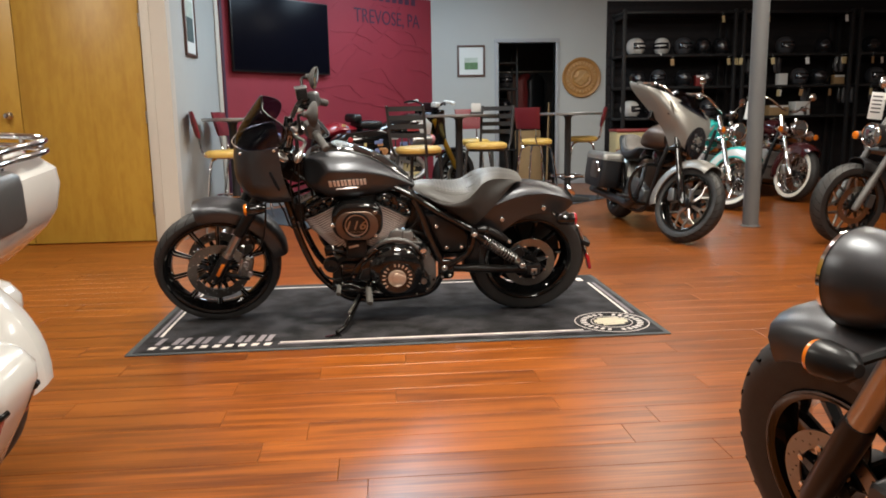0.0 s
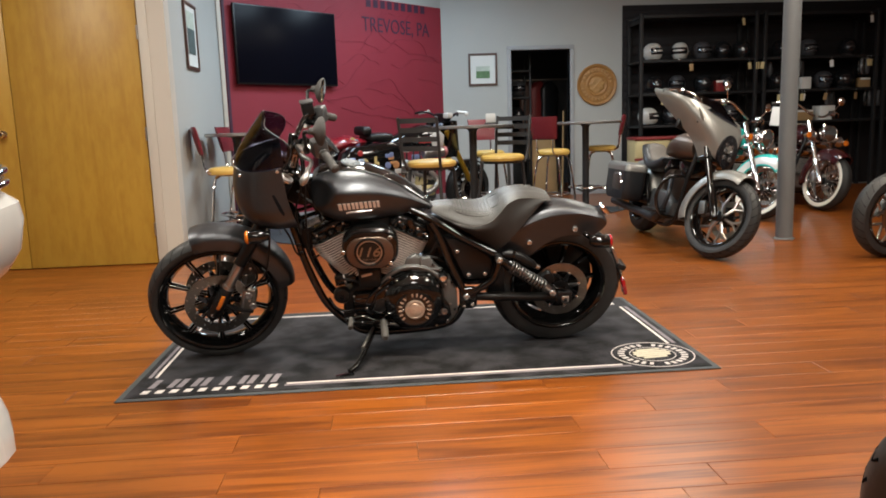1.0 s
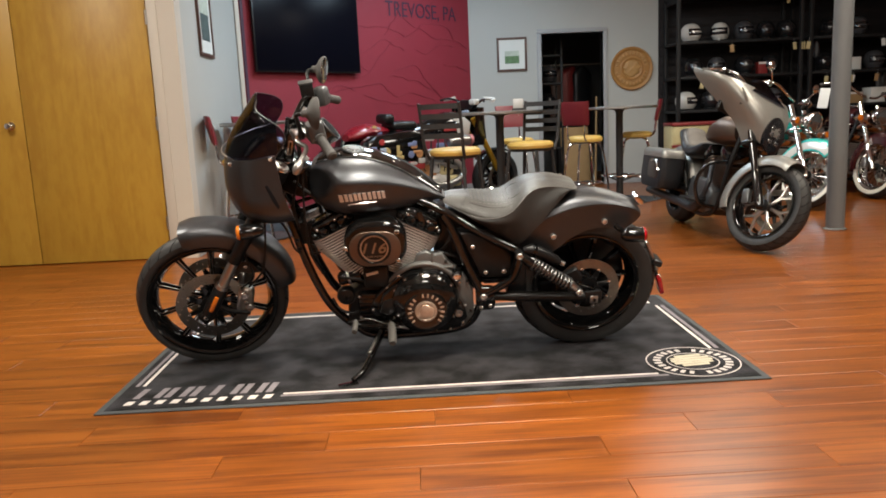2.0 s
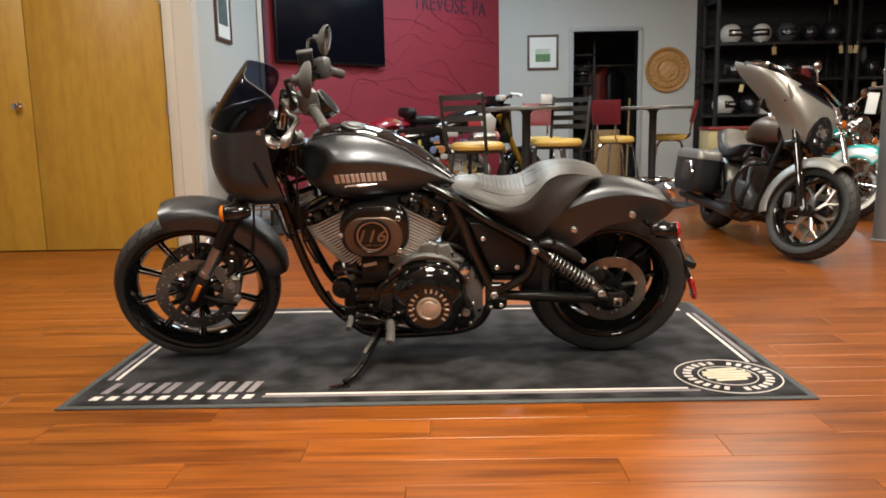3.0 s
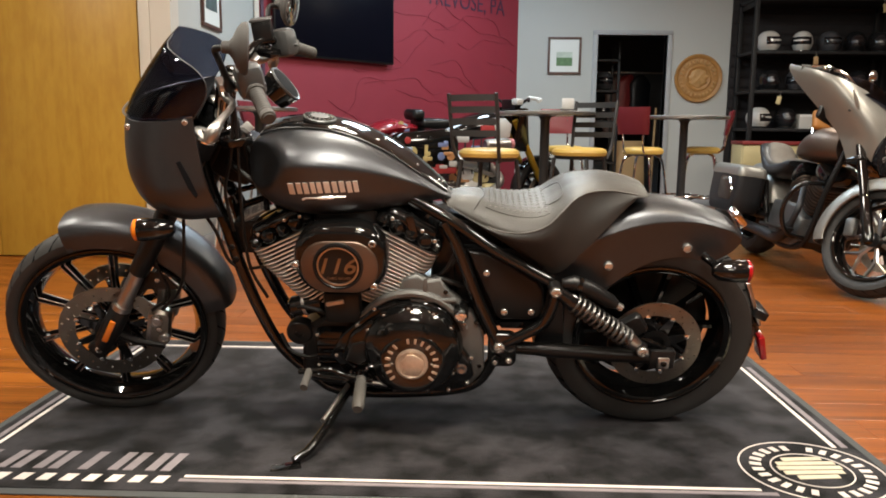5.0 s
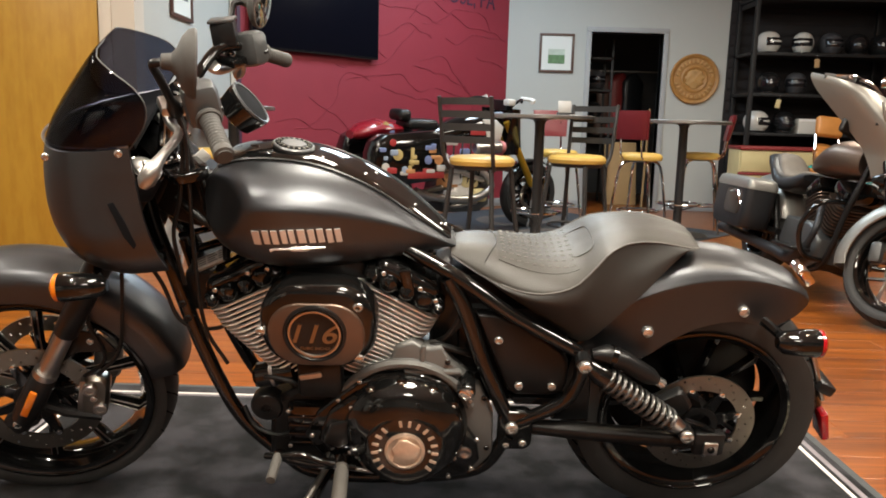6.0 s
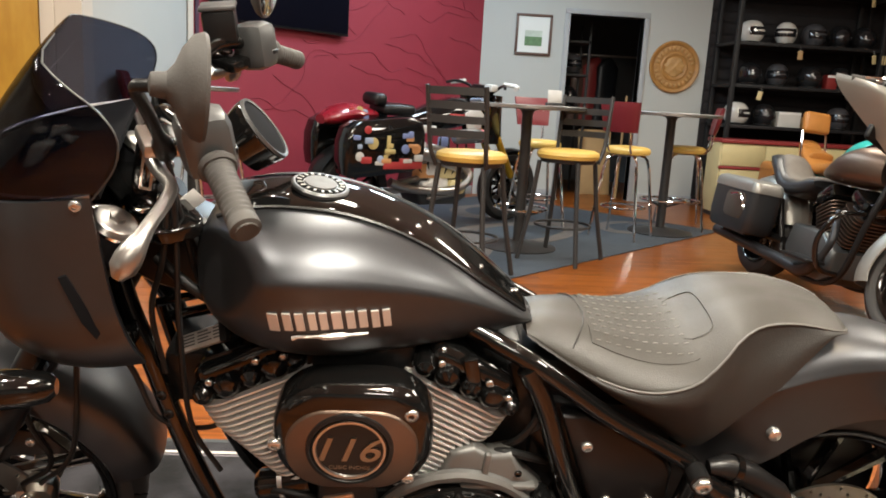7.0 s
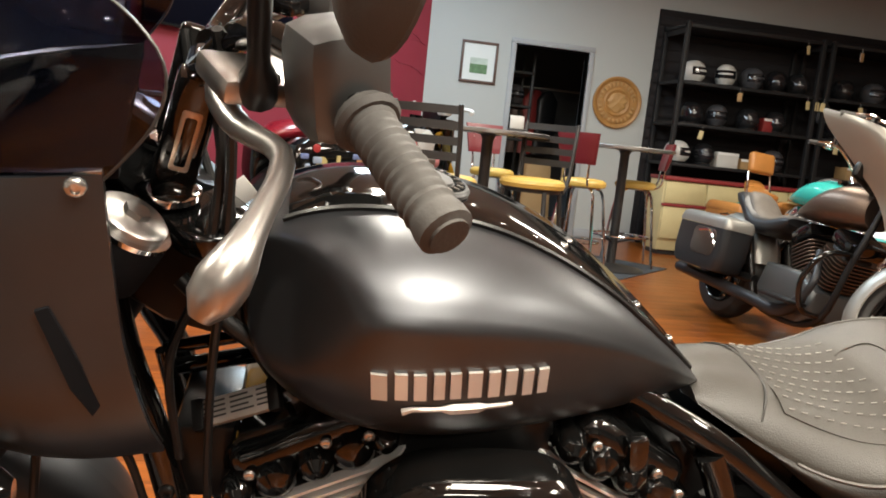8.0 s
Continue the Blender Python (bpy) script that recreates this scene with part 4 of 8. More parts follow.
zs = [0.752 + 0.268 * i / 24 for i in range(25)]
fairing = part("fairing", move(shell(zs, fx, fr, fh, 0.006, slant=0.10), ST), GRAPHITE, bike, "satin graphite quarter fairing")
part("fairing_liner", move(shell([0.760 + 0.250 * i / 20 for i in range(21)], lambda z: fx(z) + 0.009, fr, lambda z: fh(z) - 0.009, 0.003, slant=0.10), ST), SATINBLACK, fairing, "black inner liner")
part("headlamp", move(G().lathe([(0.05, 0.05), (0.0, 0.082), (-0.02, 0.085), (-0.024, 0.078), (-0.02, 0.004)], "x", (-0.448, 0, 0.875), 32), ST), LAMPGLASS, fairing, "round headlamp")
for s in (-1, 1):
    # Black plate on the skin puts the open slot's inner shade into colour.
    slot = G().plate([(-0.320, 0.911), (-0.310, 0.914), (-0.288, 0.866), (-0.274, 0.828), (-0.280, 0.818), (-0.296, 0.846)], 0, 1, 0.0)
    slot.map(lambda p: Vector((p.x, s * (fh(p.z) * 0.988 - 0.03 + 0.0335 * p.y), p.z)))
    part("vent_slot", move(slot, ST), LINER, fairing, "vent slot, the opening's shade as a black plate")
    for x, z in ((-0.287, 1.010), (-0.442, 0.985)):
        bolt(fairing, (x, s * (0.186 if x > -0.3 else 0.132), z), 0.009, ST, out=s)
edge = curve_pts([(-0.268, -0.181, 1.021), (-0.35, -0.166, 1.012), (-0.43, -0.118, 1.003), (-0.472, -0.04, 0.998), (-0.472, 0.04, 0.998), (-0.43, 0.118, 1.003), (-0.35, 0.166, 1.012), (-0.268, 0.181, 1.021)], 40)
part("shield_seal", move(G().tube(edge, 0.0035, 6), ST), STEEL, fairing, "grey edge trim under the windshield")
panel = [(x + 0.010, y * 0.94) for x, y, z in fairing_row(1.0, fx(1.0), fr(1.0), fh(1.0))]
part("inner_panel", move(G().rings([[(x, y, z + 0.18 * (x + 0.27)) for x, y in panel] for z in (1.012, 1.024)]), ST), LINER, fairing, "black inner panel behind the windshield")
WZ = [0.995, 1.03, 1.07, 1.11, 1.14, 1.165, 1.185, 1.198]
wx = spline(WZ, [-0.466, -0.450, -0.424, -0.394, -0.370, -0.349, -0.330, -0.314])
wr = spline(WZ, [-0.285, -0.255, -0.228, -0.222, -0.244, -0.286, -0.318, -0.312])
wh = spline(WZ, [0.176, 0.184, 0.191, 0.190, 0.176, 0.148, 0.105, 0.045])
zs = [0.995 + 0.203 * i / 24 for i in range(25)]
shield = part("windshield", move(shell(zs, wx, wr, wh, 0.003, 0.66), ST), SMOKE, bike, "dark smoked windshield")
for s in (-1, 1):
    part("shield_edge", move(G().tube([(wr(z), s * wh(z), z) for z in zs], 0.0014, 6), ST), GREYCASE, shield, "light catching shield edge")

# handlebar; the far side mirrors the near side about the steering plane
MIR = Matrix.Diagonal((1, -1, 1, 1))
R3 = Matrix.Translation(AXP) @ Matrix.Rotation(radians(3.5), 4, AXD) @ Matrix.Translation(-AXP)
STR = R3 @ MIR @ R3.inverted() @ ST @ MIR
for s, SB in ((-1, ST), (1, STR)):
    pts = curve_pts([(-0.195, s * 0.03, 1.075), (-0.195, s * 0.09, 1.08), (-0.165, s * 0.17, 1.135), (-0.128, s * 0.225, 1.138), (-0.100, s * 0.270, 1.122), (-0.058, s * 0.385, 1.082)], 24)
    hb = part("handlebar", move(G().tube(pts, 0.0125, 12), SB), GLOSSBLACK, bike, "black handlebar half")
    gd = (Vector((-0.056, s * 0.390, 1.080)) - Vector((-0.090, s * 0.293, 1.112)))
    g0 = Vector((-0.090, s * 0.293, 1.112))
    prof, rad = [], []
    for i in range(49):
        u = i / 48
        prof.append(g0 + gd * u)
        rad.append(0.019 if u < 0.06 else (0.0165 + 0.0016 * (0.5 + 0.5 * math.cos(u * 13 * 2 * math.pi)) if u < 0.86 else 0.0175 + (0.001 if u < 0.97 else -0.004)))
    part("grip", move(G().tube(prof, 0.017, 18, radii=rad), SB), GRIPRUBBER, hb, "ribbed dark rubber grip")
    part("grip_collar", move(G().tube([g0 - gd * 0.10, g0 - gd * 0.02, g0 + gd * 0.02], 0.024, 18, radii=[0.021, 0.025, 0.022]), SB), GRIPRUBBER, hb)
    part("switch_pod", move(G().box((-0.034, -0.034, -0.038), (0.032, 0.034, 0.044), 0.018, Matrix.Translation(g0 - gd * 0.46) @ pose(0, 0, 0, 0, -8, -14 * s)), SB), GREYCASE, hb, "dark grey switch housing")
    part("switch_button", move(G().box((0.016, -0.012, -0.008), (0.033, 0.012, 0.010), 0.004, Matrix.Translation(g0 - gd * 0.36) @ pose(0, 0, 0, 0, 14, -14 * s)), SB), SATINBLACK, hb)
    perch = Vector((-0.158, s * 0.205, 1.108))
    part("lever_perch", move(G().box((-0.034, -0.026, -0.010), (0.044, 0.040, 0.010), 0.006, Matrix.Translation(perch) @ pose(0, 0, 0, 4, 6, -18 * s)), SB), STEEL if s < 0 else GLOSSBLACK, hb, "lever perch clamp")
    bolt(hb, (-0.154, s * 0.232, 1.118), 0.011, SB, axis="z", out=1)
    lev = curve_pts([(-0.176, s * 0.172, 1.100), (-0.182, s * 0.185, 1.090), (-0.171, s * 0.222, 1.080), (-0.148, s * 0.285, 1.088), (-0.150, s * 0.320, 1.084), (-0.163, s * 0.355, 1.076), (-0.180, s * 0.385, 1.058), (-0.198, s * 0.398, 1.030)], 20)
    rad = [0.015 - 0.0068 * min(1, i / 8) for i in range(15)] + [0.009, 0.011, 0.0145, 0.0165, 0.0155, 0.007]
    part("lever", move(G().tube(lev, 0.008, 12, radii=rad[:21]), SB), LEVERALU, hb, "bare metal hand lever")
    # mirror on its stem
    mp = curve_pts([(-0.158, s * 0.228, 1.105), (-0.161, s * 0.252, 1.140), (-0.165, s * 0.292, 1.190), (-0.167, s * 0.322, 1.222), (-0.156, s * 0.330, 1.228), (-0.140, s * 0.331, 1.228)], 18)
    mir = part("mirror", move(G().tube(mp, 0.008, 10, radii=[0.014, 0.014, 0.0135, 0.0085] + [0.0078] * 15), SB), SATINBLACK, bike, "dark grey mirror on a stem")
    head = G().lathe([(-0.048, 0.006), (-0.046, 0.014), (-0.030, 0.016), (-0.022, 0.026), (-0.014, 0.046), (-0.004, 0.060), (0.006, 0.064), (0.010, 0.062)], "x", n=28)
    head.map(lambda p: Vector((p.x, p.y * 1.0, p.z * 1.14)))
    hm = Matrix.Translation((-0.104, s * 0.330, 1.226)) @ pose(0, 0, 0, 0, 8, -9 * s) @ Matrix.Diagonal((1.0, 0.82, 0.82, 1))
    part("mirror_shell", move(move(head, hm), SB), GRIPRUBBER, mir, "matt grey oval mirror shell")
    glass = G().lathe([(0.0095, 0.060), (0.0105, 0.057), (0.0105, 0.002)], "x", n=28).map(lambda p: Vector((p.x, p.y, p.z * 1.14)))
    part("mirror_glass", move(move(glass, hm), SB), CHROME, mir, "mirror glass")
part("fluid_reservoir", move(G().box((-0.026, -0.034, -0.026), (0.030, 0.034, 0.030), 0.006, pose(-0.160, 0.215, 1.165, 0, -6, 12)), STR), SATINBLACK, bike, "black brake fluid reservoir")
part("reservoir_lid", move(G().box((-0.029, -0.037, 0.029), (0.033, 0.037, 0.037), 0.003, pose(-0.160, 0.215, 1.165, 0, -6, 12)), STR), GREYCASE, bike)
for s in (-1, 1):
    rs = part("riser", move(G().box((-0.020, -0.017, 0.0), (0.020, 0.017, 0.125), 0.007, pose(-0.222, s * 0.066, 0.955, -s * 8, 13, 0)), ST), GLOSSBLACK, bike, "black handlebar riser")
    # The black recess is coloured bronze for the copper reflections in it.
    part("riser_recess", move(G().box((-0.010, -0.0185, 0.030), (0.010, 0.0185, 0.095), 0.004, pose(-0.222, s * 0.066, 0.955, -s * 8, 13, 0)), ST), COPPER, rs, "recess in the riser, copper reflections put in as bronze")
    part("riser_inset", move(G().box((-0.006, -0.0195, 0.036), (0.006, 0.0195, 0.089), 0.003, pose(-0.222, s * 0.066, 0.955, -s * 8, 13, 0)), ST), GLOSSBLACK, rs)
    part("riser_ring", move(G().lathe([(0.0, 0.031), (0.006, 0.031), (0.008, 0.028), (0.008, 0.018)], "z", n=24).map(lambda p: p + Vector((-0.224, s * 0.066, 0.948))), ST), CHROME, rs, "bright ring at the riser's foot")
gm = pose(-0.052, -0.035, 1.050, 0, -38, 0)
ga = part("gauge", move(move(G().lathe([(-0.040, 0.030), (-0.034, 0.046), (0.0, 0.053), (0.010, 0.054), (0.014, 0.049)], "x", n=36), gm), ST), GLOSSBLACK, bike, "round black instrument")
part("gauge_glass", move(move(G().lathe([(0.0138, 0.049), (0.0145, 0.045), (0.0145, 0.002)], "x", n=36), gm), ST), LINER, ga)
part("gauge_rim", move(move(G().lathe([(0.012, 0.0535), (0.017, 0.0525), (0.016, 0.048), (0.012, 0.048)], "x", n=36, closed=True), gm), ST), GREYCASE, ga, "dark instrument rim")
part("gauge_stay", move(G().tube([(-0.075, 0, 1.02), (-0.15, 0, 1.05), (-0.195, 0, 1.07)], 0.012, 8), ST), GLOSSBLACK, ga)
cables = [
    [(-0.17, -0.12, 1.10), (-0.165, -0.10, 1.02), (-0.15, -0.09, 0.92), (-0.14, -0.06, 0.80), (-0.10, -0.05, 0.72)],
    [(-0.16, -0.17, 1.12), (-0.150, -0.13, 1.02), (-0.155, -0.12, 0.90), (-0.165, -0.11, 0.74), (-0.16, -0.11, 0.56), (-0.12, -0.10, 0.45)],
    [(-0.17, -0.10, 1.09), (-0.160, -0.12, 0.99), (-0.175, -0.125, 0.88), (-0.205, -0.11, 0.78), (-0.195, -0.105, 0.66)],
    [(-0.30, -0.09, 0.74), (-0.25, -0.10, 0.66), (-0.225, -0.10, 0.575), (-0.195, -0.095, 0.540)],
    [(-0.165, -0.10, 0.542), (-0.125, -0.105, 0.552), (-0.095, -0.10, 0.575), (-0.07, -0.10, 0.565)],
    [(-0.33, -0.10, 0.74), (-0.34, -0.12, 0.60), (-0.37, -0.11, 0.48), (-0.44, -0.09, 0.40)],
    [(-0.22, 0.05, 1.08), (-0.20, 0.02, 0.98), (-0.16, -0.03, 0.90), (-0.13, -0.04, 0.82)],
]
for c in cables:
    part("cable", G().tube(curve_pts(c, 24), 0.0048, 8), CABLE, bike, "black control cable")
part("wiring_box", G().box((-0.208, -0.072, 0.575), (-0.128, 0.060, 0.676), 0.010), SATINBLACK, bike, "black box behind the down tubes")
part("neck_gusset", G().plate([(-0.300, 0.90), (-0.215, 0.94), (-0.12, 0.90), (-0.115, 0.80), (-0.170, 0.770), (-0.225, 0.785), (-0.262, 0.81)], -0.036, 0.036, 0.006), SATINBLACK, bike, "black frame neck")
for p0, p1, r_ in (((-0.225, 0.045, 0.676), (-0.110, 0.010, 0.726), 0.011), ((-0.225, -0.020, 0.742), (-0.120, -0.030, 0.775), 0.008), ((-0.235, 0.02, 0.715), (-0.215, 0.02, 0.62), 0.010)):
    part("cross_brace", G().tube([p0, p1], r_, 10), GLOSSBLACK, bike, "black brace across the frame")
horn = part("horn", G().lathe([(-0.085, 0.030), (-0.100, 0.036), (-0.106, 0.034), (-0.104, 0.022), (-0.110, 0.012), (-0.110, 0.002)], "y", (-0.115, 0, 0.655), 24), GLOSSBLACK, bike, "round black horn")
bolt(horn, (-0.115, -0.110, 0.655), 0.006)
part("wiring_loom", G().tube(curve_pts([(-0.20, -0.08, 0.86), (-0.15, -0.095, 0.82), (-0.10, -0.09, 0.78)], 10), 0.009, 10), CABLE, bike, "taped black wiring loom")
u_ = Vector((0.084, -0.018, 0.046)).normalized()
v_ = Vector((0.010, -0.023, -0.017))
v_ = (v_ - u_ * v_.dot(u_)).normalized()
n_ = u_.cross(v_)
dp = Matrix(((u_.x, v_.x, n_.x, -0.139), (u_.y, v_.y, n_.y, -0.076), (u_.z, v_.z, n_.z, 0.709), (0, 0, 0, 1)))
plate = part("data_plate", G().box((-0.050, -0.015, -0.006), (0.050, 0.015, 0.006), 0.003, dp), LETTER, bike, "grey metal bracket with an unreadable label")
for k in range(4):
    for a_, b_ in ((-0.040, -0.012), (-0.006, 0.016 + 0.006 * (k % 2)), (0.026, 0.043)):
        part("label_line", G().box((a_, -0.0105 + 0.0055 * k, -0.0068), (b_, -0.0085 + 0.0055 * k, 0.0068), 0.0, dp), GREYCASE, plate, smooth=0)
for a_ in (-0.046, 0.046):
    part("plate_ear", G().box((a_ - 0.007, -0.018, -0.010), (a_ + 0.007, 0.018, 0.004), 0.003, dp), SATINBLACK, plate)
part("hang_tag", G().box((-0.017, -0.001, -0.014), (0.017, 0.001, 0.014), 0.0005, pose(-0.153, -0.030, 0.935, 8, -38, 14)), WHITELABEL, bike, "small white paper tag")

# tank
TX = [-0.138, -0.130, -0.105, -0.05, 0.02, 0.10, 0.18, 0.26, 0.335, 0.387, 0.412]
t_top = spline(TX, [0.882, 0.906, 0.930, 0.947, 0.950, 0.940, 0.911, 0.867, 0.810, 0.766, 0.744])
t_sz = spline(TX, [0.880, 0.903, 0.926, 0.943, 0.946, 0.937, 0.910, 0.867, 0.811, 0.768, 0.745])
t_cz = spline(TX, [0.858, 0.864, 0.872, 0.878, 0.879, 0.872, 0.856, 0.831, 0.796, 0.762, 0.743])
t_hw = spline(TX, [0.080, 0.115, 0.152, 0.184, 0.195, 0.183, 0.159, 0.130, 0.095, 0.060, 0.034])
t_bz = spline(TX, [0.826, 0.796, 0.766, 0.738, 0.723, 0.717, 0.721, 0.729, 0.737, 0.741, 0.739])


def tank_row(x, n=10):
    """Half sections mirrored: crown, shoulder, belly."""
    hw = t_hw(x)
    sw = min(0.066, hw * 0.62)
    tz, sz, cz, bz = t_top(x), t_sz(x), t_cz(x), t_bz(x)
    # the flank folds along a soft ridge at its widest line
    up = [(0.0, tz), (sw * 0.6, tz * 0.4 + sz * 0.6), (sw, sz), (sw + (hw - sw) * 0.42, sz - (sz - cz) * 0.17), (sw + (hw - sw) * 0.76, sz - (sz - cz) * 0.50), (hw * 0.990, cz + (sz - cz) * 0.085)]
    down = [(hw, cz - (cz - bz) * 0.03), (hw * 0.985, cz - (cz - bz) * 0.22), (hw * 0.945, cz - (cz - bz) * 0.52), (hw * 0.83, bz + (cz - bz) * 0.16), (hw * 0.60, bz + 0.003), (0.0, bz + 0.012)]
    half = curve_pts(up, 18) + curve_pts(down, 18)
    if x < 0.06:  # flat clearance facet for the handlebar, cut across the front shoulder
        cut = []
        for y, z in half:
            d = 0.178 + 0.97 * (x + 0.030) - 0.35 * (z - 0.892) - y
            cut.append((y + (d - math.sqrt(d * d + 0.000006)) / 2 if y > 0.045 else y, z))
        half = cut
    return [(x, -y, z) for y, z in half] + [(x, y, z) for y, z in reversed(half[1:-1])]


txs = [-0.138 + 0.550 * (1 - math.cos(math.pi * i / 60)) / 2 for i in range(61)]
tank = part("fuel_tank", G().rings([tank_row(x) for x in txs]), GRAPHITE, bike, "satin graphite teardrop fuel tank", 60)
rows = []
for i in range(33):
    x = -0.100 + 0.500 * i / 32
    sw = min(0.066, t_hw(x) * 0.60)
    rows.append([(x, y, z + dz) for y, z, dz in ((-sw, t_sz(x), -0.010), (-sw, t_sz(x), 0.004), (-sw * 0.86, t_sz(x) * 0.7 + t_top(x) * 0.3, 0.0075), (-sw * 0.4, t_top(x), 0.007), (0, t_top(x), 0.008), (sw * 0.4, t_top(x), 0.007), (sw * 0.86, t_sz(x) * 0.7 + t_top(x) * 0.3, 0.0075), (sw, t_sz(x), 0.004), (sw, t_sz(x), -0.010))])
part("tank_console", G().rings(rows), GLOSSBLACK, tank, "gloss black centre strip on the tank")
for s in (-1, 1):
    part("console_seam", G().tube([(x, s * (min(0.066, t_hw(x) * 0.60) + 0.003), t_sz(x) + 0.002) for x in [-0.105 + 0.50 * i / 30 for i in range(31)]], 0.0036, 6), SATINBLACK, tank, "raised seam beside the centre strip")
cap_m = pose(0.045, 0, t_top(0.045) + 0.006, 0, 9, 0)
cap = part("filler_cap", move(G().lathe([(0, 0.046), (0.006, 0.047), (0.009, 0.044), (0.009, 0.041)], "z", n=40), cap_m), GREYCASE, tank, "round metal filler cap")
part("cap_face", move(G().lathe([(0.0085, 0.0415), (0.0098, 0.040), (0.0098, 0.029), (0.0085, 0.028)], "z", n=40, closed=True), cap_m), GROOVE, cap)
part("cap_medallion", move(G().lathe([(0.008, 0.027), (0.0115, 0.026), (0.0125, 0.015), (0.0115, 0.002)], "z", n=30), cap_m), CAPGREY, cap, "embossed metal centre")
for k in range(18):
    a = 2 * math.pi * k / 18
    part("cap_mark", move(move(G().box((-0.0018, -0.0038, 0.0096), (0.0018, 0.0038, 0.0108)), pose(0.0345 * math.cos(a), 0.0345 * math.sin(a), 0, 0, 0, math.degrees(a) - 90)), cap_m), ROTOR, cap, smooth=0)
for x, y in ((0.205, -0.022), (0.225, 0.02), (0.315, -0.012), (0.375, 0.0), (0.385, 0.016)):
    bolt(tank, (x, y, t_top(x) + 0.005), 0.006, None, "z", out=1)


def tank_side(x, z, s=-1, out=0.0):
    """A point on the tank's flank."""
    row = [p for p in tank_row(x) if p[1] * s >= 0 and p[2] <= t_cz(x) + 0.01]
    row.sort(key=lambda p: p[2])
    for a, b in zip(row, row[1:]):
        if a[2] <= z <= b[2] and abs(a[1]) > 0.02:
            u = (z - a[2]) / max(1e-6, b[2] - a[2])
            return (x, a[1] + (b[1] - a[1]) * u + s * out, z)
    return (x, s * t_hw(x) + s * out, z)


# raised maker's mark: plain blocks in a gentle arch and a bar below
XM = [-0.013, 0.009, 0.046, 0.080, 0.101, 0.138, 0.173]
for s in (-1, 1):
    for k in range(6):
        a, b = XM[k] + 0.0035, XM[k + 1] - 0.0035
        arch = 0.006 * (1 - ((a + b) / 2 - 0.076) ** 2 / 0.011)
        zb, zt = 0.798 + arch, 0.829 + arch
        third = (b - a) * 0.40
        for a_, b_ in ((a, b),) if k in (0, 3) else ((a, a + third), (b - third, b)):
            rows = []
            for o in (-0.003, 0.004):
                rows.append([tank_side(a_, zb, s, o), tank_side(b_, zb, s, o), tank_side(b_ - 0.004, zt, s, o), tank_side(a_ - 0.004, zt, s, o)])
            part("name_block", G().rings(rows), LETTER, tank, "plain raised metal bar of the maker's mark", smooth=0)
    pts = [tank_side(0.022 + 0.112 * i / 12, 0.789 - 0.004 * (i == 0), s, 0.002) for i in range(13)]
    part("name_underline", G().tube(pts, 0.0032, 6, radii=[0.004] + [0.0028] * 4 + [0.006] * 4 + [0.0028] * 3 + [0.002]), LETTER, tank, "thin metal bar under the maker's mark")

# seat
SX = [0.400, 0.435, 0.49, 0.55, 0.61, 0.67, 0.71, 0.745, 0.79, 0.85, 0.91, 0.945, 0.958]
s_top = spline(SX, [0.742, 0.748, 0.746, 0.734, 0.727, 0.733, 0.753, 0.777, 0.792, 0.796, 0.786, 0.775, 0.768])
s_hw = spline(SX, [0.060, 0.085, 0.115, 0.142, 0.157, 0.157, 0.142, 0.116, 0.094, 0.088, 0.083, 0.072, 0.055])
s_pz = spline(SX, [0.733, 0.720, 0.699, 0.686, 0.688, 0.708, 0.742, 0.770, 0.785, 0.788, 0.777, 0.768, 0.764])
s_lo = spline([0.400, 0.44, 0.533, 0.62, 0.708, 0.773, 0.852, 0.90, 0.937, 0.958], [0.728, 0.722, 0.662, 0.604, 0.552, 0.614, 0.704, 0.748, 0.770, 0.766])
rows, skirt = [], []
sxs = [0.400 + 0.558 * (1 - math.cos(math.pi * i / 44)) / 2 for i in range(45)]
for x in sxs:
    hw, tz, pz, lo = s_hw(x), s_top(x), s_pz(x), min(s_lo(x), s_pz(x) - 0.006)
    side_y = hw * 0.92 + (0.132 - hw * 0.92) * min(1, max(0, (x - 0.44) / 0.09)) * min(1, max(0, (0.955 - x) / 0.12))
    ctrl = [(0, tz), (hw * 0.30, tz + 0.001), (hw * 0.58, tz - (tz - pz) * 0.14), (hw * 0.83, tz - (tz - pz) * 0.48), (hw * 0.965, pz + (tz - pz) * 0.18), (hw, pz)]
    half = curve_pts(ctrl, 14)
    rows.append([(x, -y, z) for y, z in reversed(half)] + [(x, y, z) for y, z in half[1:]] + [(x, hw * 0.5, pz - 0.012), (x, -hw * 0.5, pz - 0.012)])
    sk = curve_pts([(hw * 0.995, pz), (hw * 1.0 + 0.008, pz - (pz - lo) * 0.25), (side_y * 0.55 + hw * 0.45 + 0.004, pz - (pz - lo) * 0.6), (side_y * 0.94, lo)], 8)
    skirt.append([(x, -y, z) for y, z in reversed(sk)] + [(x, y, z) for y, z in sk])
seat = part("seat", G().rings(rows), SEATTOP, bike, "grey stitched vinyl solo seat", 60)
part("seat_skirt", G().rings(skirt), SEATSIDE, seat, "dark vinyl seat skirt", 60)
for s in (-1, 1):
    part("piping", G().tube([(x, s * (s_hw(x) + 0.001), s_pz(x)) for x in sxs if x > 0.51], 0.0022, 6), PIPE, seat, "grey seam piping")
seat_z = lambda x, y: s_top(x) - (s_top(x) - s_pz(x)) * max(0.0, (abs(y) / s_hw(x) - 0.35) / 0.65) ** 2 * 0.95
mid = []
